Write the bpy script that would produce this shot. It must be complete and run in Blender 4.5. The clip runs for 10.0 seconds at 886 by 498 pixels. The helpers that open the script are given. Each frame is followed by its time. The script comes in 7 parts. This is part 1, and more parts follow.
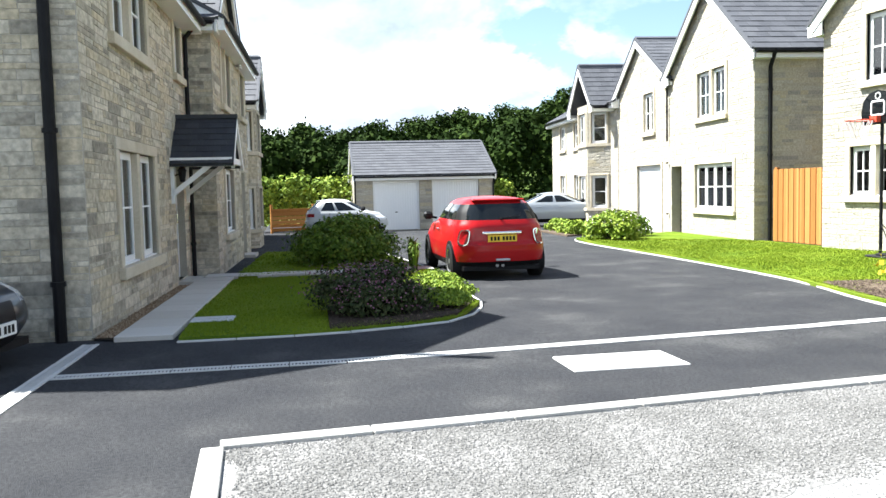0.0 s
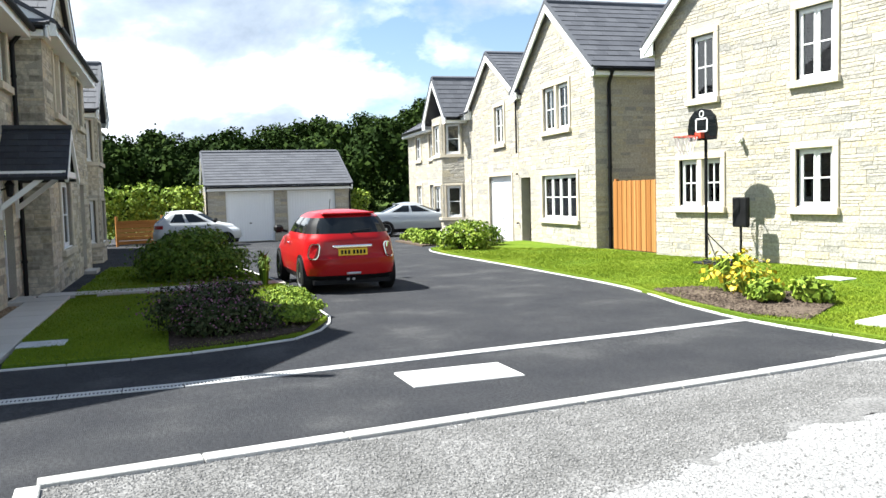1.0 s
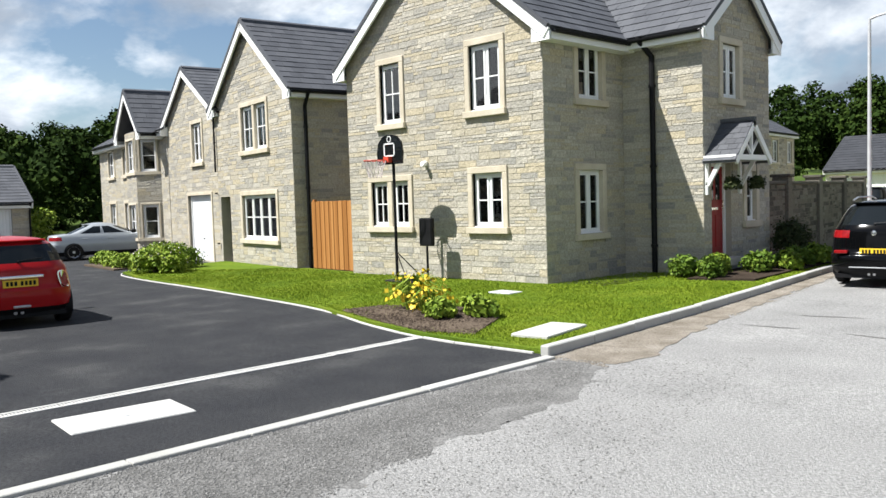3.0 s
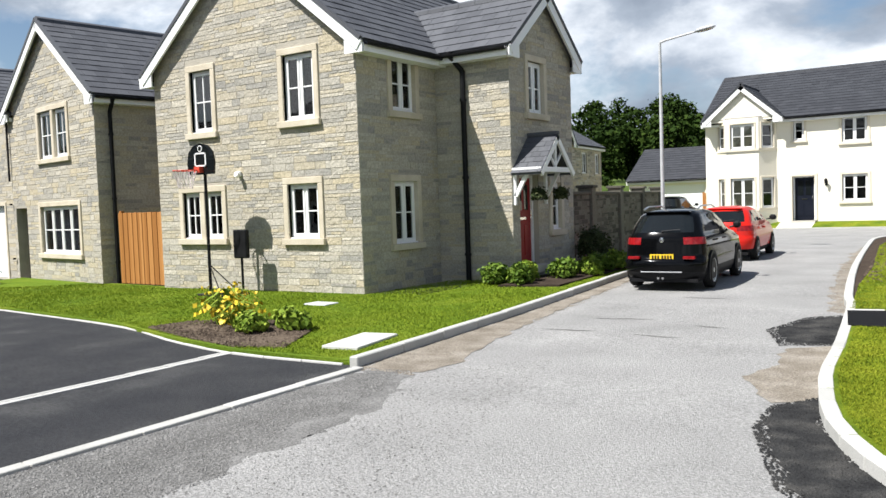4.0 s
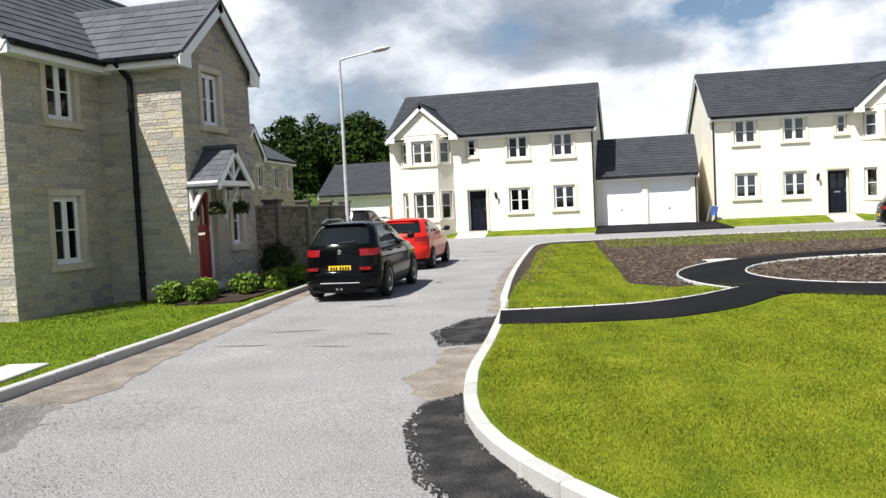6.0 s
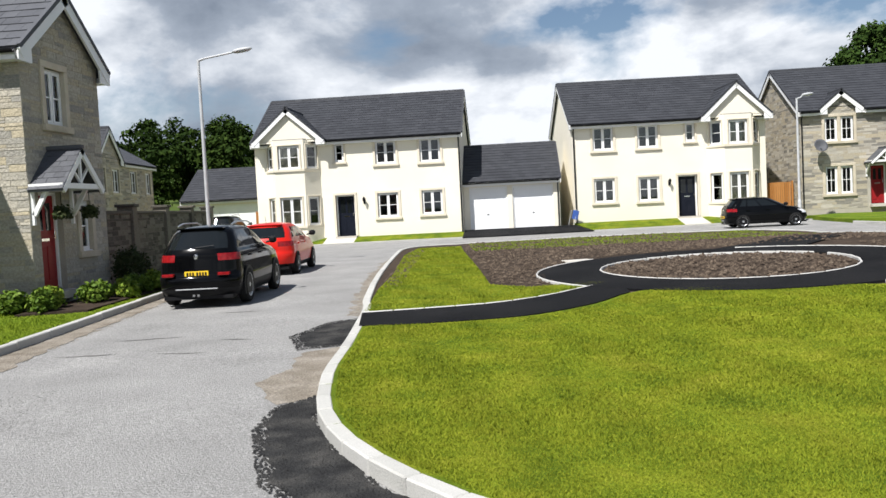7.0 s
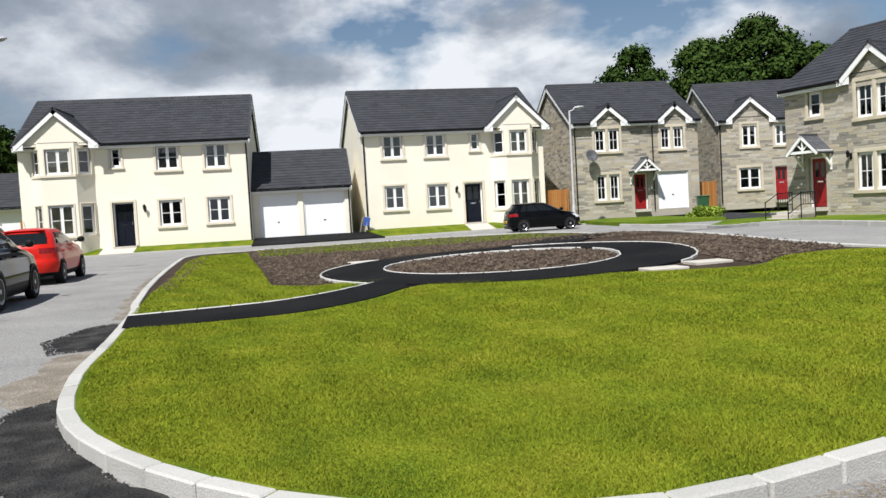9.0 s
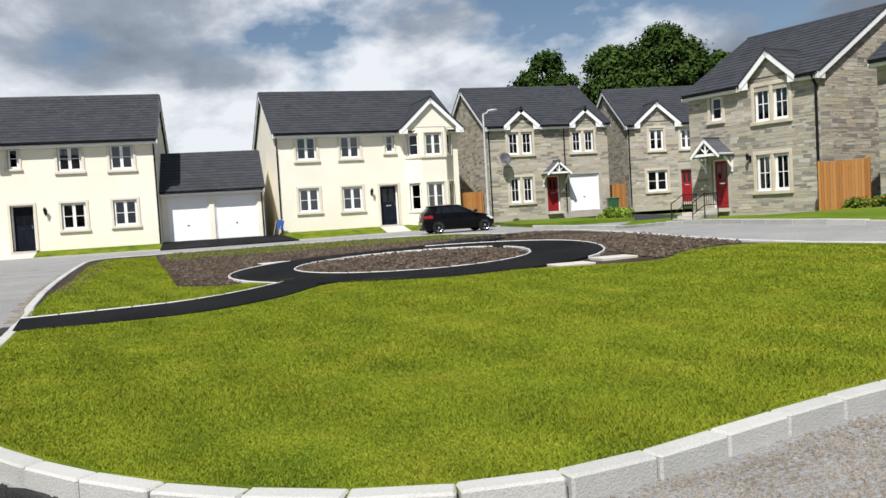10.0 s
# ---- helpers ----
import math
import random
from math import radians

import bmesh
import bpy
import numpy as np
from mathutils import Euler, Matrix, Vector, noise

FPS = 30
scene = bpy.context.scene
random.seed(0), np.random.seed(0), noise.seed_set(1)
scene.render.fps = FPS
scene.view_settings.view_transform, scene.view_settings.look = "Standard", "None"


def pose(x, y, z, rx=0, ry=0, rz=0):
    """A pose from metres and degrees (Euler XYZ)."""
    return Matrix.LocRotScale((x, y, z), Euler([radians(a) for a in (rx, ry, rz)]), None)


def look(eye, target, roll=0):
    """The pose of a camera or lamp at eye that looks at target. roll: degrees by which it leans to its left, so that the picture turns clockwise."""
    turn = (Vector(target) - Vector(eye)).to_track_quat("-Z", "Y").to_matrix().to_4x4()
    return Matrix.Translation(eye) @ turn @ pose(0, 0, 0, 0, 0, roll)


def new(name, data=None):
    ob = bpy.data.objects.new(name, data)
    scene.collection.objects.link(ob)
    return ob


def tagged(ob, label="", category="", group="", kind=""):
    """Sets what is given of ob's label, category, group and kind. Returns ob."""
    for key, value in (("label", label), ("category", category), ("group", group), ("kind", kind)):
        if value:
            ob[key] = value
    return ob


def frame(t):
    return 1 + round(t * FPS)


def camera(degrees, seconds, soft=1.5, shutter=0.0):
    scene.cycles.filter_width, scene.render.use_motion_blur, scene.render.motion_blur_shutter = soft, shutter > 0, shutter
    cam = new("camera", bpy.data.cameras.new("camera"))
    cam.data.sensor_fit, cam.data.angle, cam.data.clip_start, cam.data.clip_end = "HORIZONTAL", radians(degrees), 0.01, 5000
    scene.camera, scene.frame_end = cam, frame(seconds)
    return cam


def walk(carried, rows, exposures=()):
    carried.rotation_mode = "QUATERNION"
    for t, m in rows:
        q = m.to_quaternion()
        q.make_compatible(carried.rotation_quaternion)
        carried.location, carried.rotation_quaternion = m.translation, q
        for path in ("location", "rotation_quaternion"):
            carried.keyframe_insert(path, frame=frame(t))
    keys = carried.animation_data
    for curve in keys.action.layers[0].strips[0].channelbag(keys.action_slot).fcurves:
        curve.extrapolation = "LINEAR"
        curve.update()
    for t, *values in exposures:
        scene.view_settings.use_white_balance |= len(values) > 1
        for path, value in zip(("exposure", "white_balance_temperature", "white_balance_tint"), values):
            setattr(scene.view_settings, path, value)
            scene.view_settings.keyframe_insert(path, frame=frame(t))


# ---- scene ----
cam = camera(56.11, 10.0)
EXPOSURES = ((0, 2.08, 6250, 7), (1.5, 1.45, 6250, 7), (2.5, 1.07, 6300, 8), (4.5, 0.89, 6350, 10), (6, 0.76, 6400, 11), (7.5, 0.54, 6350, 10), (9, 0.44, 6350, 10), (10, 0.42, 6350, 10))
walk(cam, [
    (0, look((-0.843, -0.613, 1.493), (-10.474, 1.982, 0.779), -1.31)),
    (0.5, look((-0.781, -0.533, 1.545), (-10.161, 2.864, 0.859), -1.35)),
    (1, look((-0.709, -0.456, 1.585), (-9.781, 3.699, 0.923), -1.51)),
    (1.5, look((-0.634, -0.388, 1.623), (-9.337, 4.494, 0.978), -1.57)),
    (2, look((-0.556, -0.322, 1.659), (-8.829, 5.261, 1.029), -1.60)),
    (2.5, look((-0.469, -0.260, 1.700), (-8.255, 5.986, 1.088), -1.73)),
    (4, look((-0.167, -0.087, 1.749), (-5.768, 8.180, 1.206), -1.98)),
    (4.5, look((-0.075, -0.037, 1.745), (-4.813, 8.753, 1.208), -2.28)),
    (5, look((0.000, 0.000, 1.737), (-3.899, 9.194, 1.213), -2.44)),
    (5.5, look((0.075, 0.038, 1.725), (-3.044, 9.525, 1.210), -2.54)),
    (6, look((0.155, 0.074, 1.708), (-2.192, 9.781, 1.197), -2.74)),
    (7.5, look((0.377, 0.190, 1.572), (0.220, 10.176, 1.062), -3.02)),
    (8, look((0.440, 0.225, 1.508), (0.888, 10.202, 1.003), -3.10)),
    (8.5, look((0.503, 0.248, 1.442), (1.547, 10.181, 0.942), -3.16)),
    (9, look((0.568, 0.251, 1.383), (2.154, 10.111, 0.884), -3.24)),
    (9.5, look((0.624, 0.259, 1.326), (2.719, 10.025, 0.824), -3.33)),
    (10, look((0.674, 0.260, 1.274), (3.227, 9.916, 0.771), -3.41)),
], exposures=EXPOSURES)
SUN_POWER = 5.0
SKY_POWER = 0.057
SKY_SEED = 3.1
CLOUD_DARK, CLOUD_MID, CLOUD_LIGHT = (2.7, 3.2, 4.0), (4.6, 5.2, 6.1), (11.3, 11.6, 12.0)
# ---------------------------------------------------------------- world, sun
SUN_WAY = Vector((0.50, 0.80, -1.35)).normalized()
world = bpy.data.worlds.new("sky")
scene.world = world
world.use_nodes = True
wn, wl = world.node_tree.nodes, world.node_tree.links
wn.clear()
w_out = wn.new("ShaderNodeOutputWorld")
w_bg = wn.new("ShaderNodeBackground")
w_sky = wn.new("ShaderNodeTexSky")
w_sky.sky_type = "NISHITA"
w_sky.sun_disc = False
w_sky.sun_elevation = math.asin(-SUN_WAY.z)
w_sky.sun_rotation = math.atan2(-SUN_WAY.x, -SUN_WAY.y)
w_sky.air_density, w_sky.dust_density, w_sky.ozone_density = 1.0, 0.6, 1.5
w_tc = wn.new("ShaderNodeTexCoord")
# heaped clouds, twice as wide as they are high
w_sep = wn.new("ShaderNodeSeparateXYZ")
w_com = wn.new("ShaderNodeVectorMath"); w_com.operation = "MULTIPLY"; w_com.inputs[1].default_value = (1.0, 1.0, 1.9)
wl.new(w_tc.outputs["Generated"], w_sep.inputs[0])
wl.new(w_tc.outputs["Generated"], w_com.inputs[0])


def sky_noise(scale, detail, rough, seed, warp=0.0):
    n = wn.new("ShaderNodeTexNoise")
    n.noise_dimensions = "3D"
    n.inputs["Scale"].default_value, n.inputs["Detail"].default_value, n.inputs["Roughness"].default_value = scale, detail, rough
    n.inputs["Distortion"].default_value = warp
    o = wn.new("ShaderNodeVectorMath"); o.operation = "ADD"; o.inputs[1].default_value = (seed, seed * 0.37, seed * 1.7)
    wl.new(w_com.outputs[0], o.inputs[0])
    wl.new(o.outputs[0], n.inputs["Vector"])
    return n


def sky_ramp(src, stops):
    r = wn.new("ShaderNodeValToRGB")
    while len(r.color_ramp.elements) < len(stops):
        r.color_ramp.elements.new(0.5)
    for e, (p, c) in zip(r.color_ramp.elements, stops):
        e.position, e.color = p, (*c, 1)
    wl.new(src, r.inputs[0])
    return r


cover = sky_ramp(sky_noise(2.6, 9, 0.55, SKY_SEED, 0.15).outputs["Fac"], [(0.39, (0, 0, 0)), (0.47, (1, 1, 1))])
shade = sky_ramp(sky_noise(3.2, 10, 0.56, SKY_SEED + 4.2, 0.2).outputs["Fac"],
                 [(0.33, CLOUD_DARK), (0.44, CLOUD_MID), (0.56, CLOUD_LIGHT)])
w_gain = wn.new("ShaderNodeMix"); w_gain.data_type = "RGBA"; w_gain.blend_type = "MULTIPLY"
w_gain.inputs["Factor"].default_value = 1.0
w_gain.inputs["B"].default_value = (1.0, 1.0, 1.0, 1)
wl.new(w_sky.outputs[0], w_gain.inputs["A"])
w_mix = wn.new("ShaderNodeMix"); w_mix.data_type = "RGBA"
# the bank of cloud thins out overhead
w_thin = wn.new("ShaderNodeMapRange")
w_thin.interpolation_type = "SMOOTHSTEP"
w_thin.inputs["From Min"].default_value, w_thin.inputs["From Max"].default_value = 0.27, 0.48
w_thin.inputs["To Min"].default_value, w_thin.inputs["To Max"].default_value = 1.0, 0.15
wl.new(w_sep.outputs["Z"], w_thin.inputs["Value"])
w_cov = wn.new("ShaderNodeMath"); w_cov.operation = "MULTIPLY"
wl.new(cover.outputs[0], w_cov.inputs[0]); wl.new(w_thin.outputs[0], w_cov.inputs[1])
wl.new(w_cov.outputs[0], w_mix.inputs["Factor"])
wl.new(w_gain.outputs["Result"], w_mix.inputs["A"])
wl.new(shade.outputs[0], w_mix.inputs["B"])
wl.new(w_mix.outputs["Result"], w_bg.inputs["Color"])
w_bg.inputs["Strength"].default_value = SKY_POWER
wl.new(w_bg.outputs[0], w_out.inputs["Surface"])

sun = new("sun", bpy.data.lights.new("sun", "SUN"))
sun.data.energy, sun.data.angle, sun.data.color = SUN_POWER, radians(0.55), (1.0, 0.965, 0.91)
sun.matrix_basis = look((0, 0, 60), Vector((0, 0, 60)) + SUN_WAY)

# ---------------------------------------------------------------- materials
BAND_TURN = -15.7


def material(name, colors, scale=4.0, rough=0.8, bump=0.0, bump_scale=40.0, detail=6.0, metal=0.0, island=0.0, fine=None, spec=0.5,
             coat=0.0, stretch=(1, 1, 1), bands=0.0):
    """colors: two to four colours along a ramp of large noise. island: how far each piece takes its own place on the ramp.
    fine: (scale, amount) of a fine grain that lightens and darkens. bands: how strongly mowing has left stripes."""
    mt = bpy.data.materials.new(name)
    mt.use_nodes = True
    nt = mt.node_tree
    nd, ln = nt.nodes, nt.links
    bsdf = nd["Principled BSDF"]
    bsdf.inputs["Roughness"].default_value, bsdf.inputs["Metallic"].default_value = rough, metal
    bsdf.inputs["Specular IOR Level"].default_value = spec
    bsdf.inputs["Coat Weight"].default_value = coat
    bsdf.inputs["Coat Roughness"].default_value = 0.04
    if len(colors) == 1 and not fine and not bump:
        bsdf.inputs["Base Color"].default_value = (*colors[0], 1)
        return mt
    geo = nd.new("ShaderNodeNewGeometry")
    mp = nd.new("ShaderNodeMapping")
    mp.inputs["Scale"].default_value = stretch
    ln.new(geo.outputs["Position"], mp.inputs["Vector"])
    n1 = nd.new("ShaderNodeTexNoise")
    n1.inputs["Scale"].default_value, n1.inputs["Detail"].default_value = scale, detail
    ln.new(mp.outputs[0], n1.inputs["Vector"])
    fac = n1.outputs["Fac"]
    if island:
        info = nd.new("ShaderNodeObjectInfo")
        s = nd.new("ShaderNodeMath"); s.operation = "ADD"
        ln.new(geo.outputs["Random Per Island"], s.inputs[0]); ln.new(info.outputs["Random"], s.inputs[1])
        fr = nd.new("ShaderNodeMath"); fr.operation = "FRACT"
        ln.new(s.outputs[0], fr.inputs[0])
        mx = nd.new("ShaderNodeMix"); mx.inputs["Factor"].default_value = island
        ln.new(fac, mx.inputs["A"]); ln.new(fr.outputs[0], mx.inputs["B"])
        fac = mx.outputs["Result"]
    rp = nd.new("ShaderNodeValToRGB")
    while len(rp.color_ramp.elements) < len(colors):
        rp.color_ramp.elements.new(0.5)
    lo, hi = (0.32, 0.68) if not island else (0.12, 0.88)
    for k, (e, c) in enumerate(zip(rp.color_ramp.elements, colors)):
        e.position, e.color = lo + (hi - lo) * k / max(len(colors) - 1, 1), (*c, 1)
    ln.new(fac, rp.inputs[0])
    col = rp.outputs[0]
    if fine:
        n2 = nd.new("ShaderNodeTexNoise")
        n2.inputs["Scale"].default_value, n2.inputs["Detail"].default_value = fine[0], 3
        ln.new(geo.outputs["Position"], n2.inputs["Vector"])
        r2 = nd.new("ShaderNodeMapRange")
        r2.inputs["From Min"].default_value, r2.inputs["From Max"].default_value = 0.3, 0.7
        r2.inputs["To Min"].default_value, r2.inputs["To Max"].default_value = 1 - fine[1], 1 + fine[1]
        ln.new(n2.outputs["Fac"], r2.inputs["Value"])
        vm = nd.new("ShaderNodeVectorMath"); vm.operation = "SCALE"
        ln.new(col, vm.inputs[0]); ln.new(r2.outputs[0], vm.inputs["Scale"])
        col = vm.outputs[0]
    if bands:
        wv = nd.new("ShaderNodeTexWave")
        wv.bands_direction = "X"
        wv.inputs["Scale"].default_value, wv.inputs["Distortion"].default_value, wv.inputs["Detail"].default_value = 0.37, 2.2, 4
        tn = nd.new("ShaderNodeMapping")
        tn.inputs["Rotation"].default_value = (0, 0, radians(BAND_TURN))
        ln.new(geo.outputs["Position"], tn.inputs["Vector"])
        ln.new(tn.outputs[0], wv.inputs["Vector"])
        r4 = nd.new("ShaderNodeMapRange")
        r4.inputs["To Min"].default_value, r4.inputs["To Max"].default_value = 1 - bands, 1 + bands
        ln.new(wv.outputs["Fac"], r4.inputs["Value"])
        sc = nd.new("ShaderNodeVectorMath"); sc.operation = "SCALE"
        ln.new(col, sc.inputs[0]); ln.new(r4.outputs[0], sc.inputs["Scale"])
        col = sc.outputs[0]
    ln.new(col, bsdf.inputs["Base Color"])
    if bump:
        n3 = nd.new("ShaderNodeTexNoise")
        n3.inputs["Scale"].default_value, n3.inputs["Detail"].default_value = bump_scale, 5
        ln.new(geo.outputs["Position"], n3.inputs["Vector"])
        bp = nd.new("ShaderNodeBump")
        bp.inputs["Strength"].default_value, bp.inputs["Distance"].default_value = min(1, bump), 0.02
        ln.new(n3.outputs["Fac"], bp.inputs["Height"])
        ln.new(bp.outputs[0], bsdf.inputs["Normal"])
    return mt


M_STONE = material("sandstone", [(0.29, 0.279, 0.252), (0.375, 0.350, 0.297), (0.435, 0.38, 0.272), (0.395, 0.37, 0.318), (0.475, 0.438, 0.36)], 1.3, 0.92, 0.9, 22, island=0.74, fine=(24, 0.2), spec=0.08)
M_STONE_GREY = material("grey_sandstone", [(0.22, 0.207, 0.182), (0.335, 0.308, 0.258), (0.43, 0.373, 0.272), (0.38, 0.355, 0.305), (0.48, 0.445, 0.375)], 1.3, 0.92, 0.9, 22, island=0.82, fine=(26, 0.16), spec=0.08)
M_STONE_ROUGH = material("rough_sandstone", [(0.275, 0.25, 0.203), (0.40, 0.36, 0.283), (0.49, 0.42, 0.298), (0.455, 0.417, 0.34), (0.56, 0.505, 0.40)], 1.6, 0.93, 1.0, 11, island=0.8, fine=(13, 0.28), spec=0.06)
M_STONE_OLD = material("weathered_dark_stone", [(0.075, 0.070, 0.060), (0.12, 0.111, 0.094), (0.165, 0.150, 0.122), (0.20, 0.186, 0.155)], 1.3, 0.93, 0.6, 24, island=0.75, fine=(26, 0.2), spec=0.06)
M_MORTAR = material("mortar", [(0.36, 0.335, 0.28), (0.42, 0.385, 0.32)], 3, 0.95, 0.4, 60, fine=(60, 0.12), spec=0.05)
M_ASHLAR = material("cut_stone", [(0.46, 0.405, 0.305), (0.53, 0.47, 0.365), (0.575, 0.52, 0.415)], 2.5, 0.85, 0.2, 70, fine=(60, 0.09), spec=0.2)
M_RENDER = material("cream_render", [(0.76, 0.715, 0.60), (0.80, 0.755, 0.645)], 0.7, 0.93, 0.18, 160, fine=(140, 0.04), spec=0.2)
M_CREAM_TRIM = material("cream_stone_trim", [(0.62, 0.565, 0.45), (0.68, 0.62, 0.51)], 2, 0.85, 0.1, 90, spec=0.25)
M_TILE = material("slate_grey_tile", [(0.060, 0.062, 0.070), (0.085, 0.088, 0.098), (0.105, 0.108, 0.118)], 1.5, 0.62, 0.25, 50, island=0.4, fine=(40, 0.12), spec=0.2)
M_TILE_DARK = material("dark_grey_tile", [(0.030, 0.031, 0.036), (0.041, 0.043, 0.049), (0.053, 0.055, 0.062)], 1.5, 0.62, 0.25, 50, island=0.4, fine=(40, 0.12), spec=0.2)
M_WHITE = material("white_upvc", [(0.80, 0.80, 0.79), (0.83, 0.83, 0.82)], 3, 0.35, spec=0.5)
M_GDOOR = material("white_steel_door", [(0.80, 0.81, 0.83), (0.84, 0.85, 0.86)], 0.8, 0.42)
M_BLACK = material("black_plastic", [(0.008, 0.008, 0.009), (0.014, 0.014, 0.015)], 6, 0.5, spec=0.12)
M_RED_DOOR = material("red_door_paint", [(0.24, 0.012, 0.014), (0.28, 0.016, 0.018)], 3, 0.38, spec=0.3)
M_DARK_DOOR = material("dark_blue_door_paint", [(0.008, 0.010, 0.017), (0.012, 0.014, 0.022)], 3, 0.3, spec=0.15)
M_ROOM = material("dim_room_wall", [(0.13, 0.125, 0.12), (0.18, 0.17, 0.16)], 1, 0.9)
M_CURTAIN = material("curtain_cloth", [(0.55, 0.53, 0.50), (0.66, 0.64, 0.60)], 9, 0.95, 0.4, 30, stretch=(6, 6, 0.3))
M_ASPHALT = material("new_asphalt", [(0.030, 0.0312, 0.0352), (0.035, 0.0362, 0.0398), (0.041, 0.042, 0.045), (0.062, 0.0625, 0.064)], 1.1, 0.86, 0.9, 130, detail=11, fine=(38, 0.32), spec=0.14)
M_FRESH = material("fresh_black_asphalt", [(0.010, 0.0103, 0.0115), (0.013, 0.0133, 0.0145), (0.019, 0.019, 0.020)], 0.8, 0.9, 0.9, 130, fine=(210, 0.34), spec=0.06)
M_GRIT = material("grey_grit", [(0.10, 0.098, 0.094), (0.15, 0.147, 0.141), (0.19, 0.186, 0.179), (0.27, 0.264, 0.255)], 2, 0.95, island=0.7, spec=0.06)
M_ROAD = material("worn_road_base", [(0.236, 0.233, 0.226), (0.262, 0.258, 0.251), (0.278, 0.274, 0.266), (0.305, 0.30, 0.291)], 0.9, 0.92, 1.0, 70, detail=11, fine=(42, 0.30), spec=0.12)
M_MARGIN = material("grey_gravel_bed", [(0.115, 0.113, 0.109), (0.152, 0.149, 0.144), (0.20, 0.196, 0.19)], 2.0, 0.95, 0.6, 60, detail=9, fine=(45, 0.42), spec=0.05)
M_PATCH = material("asphalt_patch", [(0.020, 0.020, 0.021), (0.034, 0.034, 0.034), (0.06, 0.058, 0.055)], 3.5, 0.93, 1.0, 60, fine=(90, 0.35), spec=0.08)
M_SAND = material("sandy_grit", [(0.17, 0.147, 0.118), (0.225, 0.198, 0.163), (0.29, 0.262, 0.224)], 2.5, 0.95, 1.0, 60, detail=9, fine=(60, 0.35), spec=0.08)
M_GRAVEL = material("brown_gravel", [(0.13, 0.085, 0.05), (0.24, 0.165, 0.10), (0.36, 0.28, 0.19)], 8, 0.9, island=0.8, spec=0.1)
M_CONCRETE = material("pale_concrete", [(0.33, 0.325, 0.305), (0.41, 0.405, 0.38), (0.48, 0.47, 0.45)], 2.5, 0.88, 0.3, 90, island=0.35, fine=(110, 0.12), spec=0.25)
M_EDGING = material("white_edging", [(0.44, 0.435, 0.415), (0.54, 0.53, 0.51)], 3, 0.85, 0.3, 90, island=0.3, fine=(110, 0.1), spec=0.25)
M_SLAB = material("buff_paving_slab", [(0.42, 0.39, 0.34), (0.52, 0.49, 0.44)], 2, 0.88, 0.25, 90, island=0.5, fine=(100, 0.1), spec=0.25)
M_SOIL = material("bare_soil", [(0.030, 0.022, 0.017), (0.058, 0.044, 0.034), (0.095, 0.073, 0.055), (0.15, 0.118, 0.088)], 2.2, 0.96, 1.0, 30, fine=(45, 0.4), island=0.5, spec=0.05)
M_LAWN = material("lawn_ground", [(0.072, 0.122, 0.012), (0.105, 0.157, 0.015), (0.148, 0.185, 0.02)], 0.8, 0.95, 0.9, 45, fine=(70, 0.35), spec=0.05)
M_GRASS = material("grass_blades", [(0.100, 0.165, 0.011), (0.136, 0.200, 0.013), (0.172, 0.228, 0.017), (0.21, 0.245, 0.027)], 0.9, 0.75, island=0.25, spec=0.08)
M_LAWN_DRY = material("dry_lawn_ground", [(0.060, 0.098, 0.009), (0.112, 0.148, 0.011), (0.165, 0.18, 0.016)], 1.9, 0.95, 0.9, 45, fine=(70, 0.4), spec=0.05, detail=9, bands=0.07)
M_GRASS_DRY = material("yellowing_grass_blades", [(0.088, 0.134, 0.011), (0.145, 0.187, 0.013), (0.205, 0.230, 0.017), (0.30, 0.285, 0.045)], 1.9, 0.75, island=0.34, spec=0.08, detail=9, bands=0.07)
M_FIELD = material("far_grass", [(0.045, 0.075, 0.014), (0.07, 0.10, 0.02)], 0.05, 0.95, spec=0.1)
M_LEAF = material("shrub_leaf", [(0.045, 0.085, 0.010), (0.085, 0.145, 0.016), (0.145, 0.205, 0.028)], 3, 0.6, island=0.7, spec=0.12)
M_LEAF_BRIGHT = material("bright_shrub_leaf", [(0.09, 0.15, 0.018), (0.17, 0.25, 0.028), (0.27, 0.33, 0.045)], 3, 0.6, island=0.7, spec=0.12)
M_LEAF_DARK = material("dark_heather_leaf", [(0.022, 0.034, 0.014), (0.040, 0.055, 0.020), (0.070, 0.075, 0.035)], 3, 0.7, island=0.7, spec=0.08)
M_LEAF_YELLOW = material("yellow_flower", [(0.55, 0.38, 0.01), (0.70, 0.52, 0.02)], 3, 0.6, island=0.6)
M_LEAF_PINK = material("pink_flower", [(0.14, 0.05, 0.085), (0.24, 0.09, 0.15)], 3, 0.7, island=0.6)
M_TREE = material("tree_leaf", [(0.016, 0.034, 0.008), (0.032, 0.060, 0.012), (0.060, 0.095, 0.018)], 0.16, 0.75, island=0.5, spec=0.06)
M_TREE_FAR = material("wood_leaf", [(0.008, 0.016, 0.004), (0.018, 0.034, 0.007), (0.055, 0.085, 0.015)], 0.09, 0.8, island=0.4, spec=0.03)
M_BARK = material("bark", [(0.06, 0.045, 0.032), (0.11, 0.085, 0.06)], 8, 0.95, 0.8, 30, stretch=(1, 1, 0.2), spec=0.1)
M_FENCE = material("orange_timber", [(0.27, 0.115, 0.032), (0.37, 0.165, 0.05), (0.45, 0.22, 0.075)], 5, 0.8, 0.3, 60, island=0.6, stretch=(8, 8, 0.5), spec=0.1)
M_GALV = material("galvanised_steel", [(0.42, 0.43, 0.44), (0.52, 0.53, 0.54)], 5, 0.5, metal=0.0)
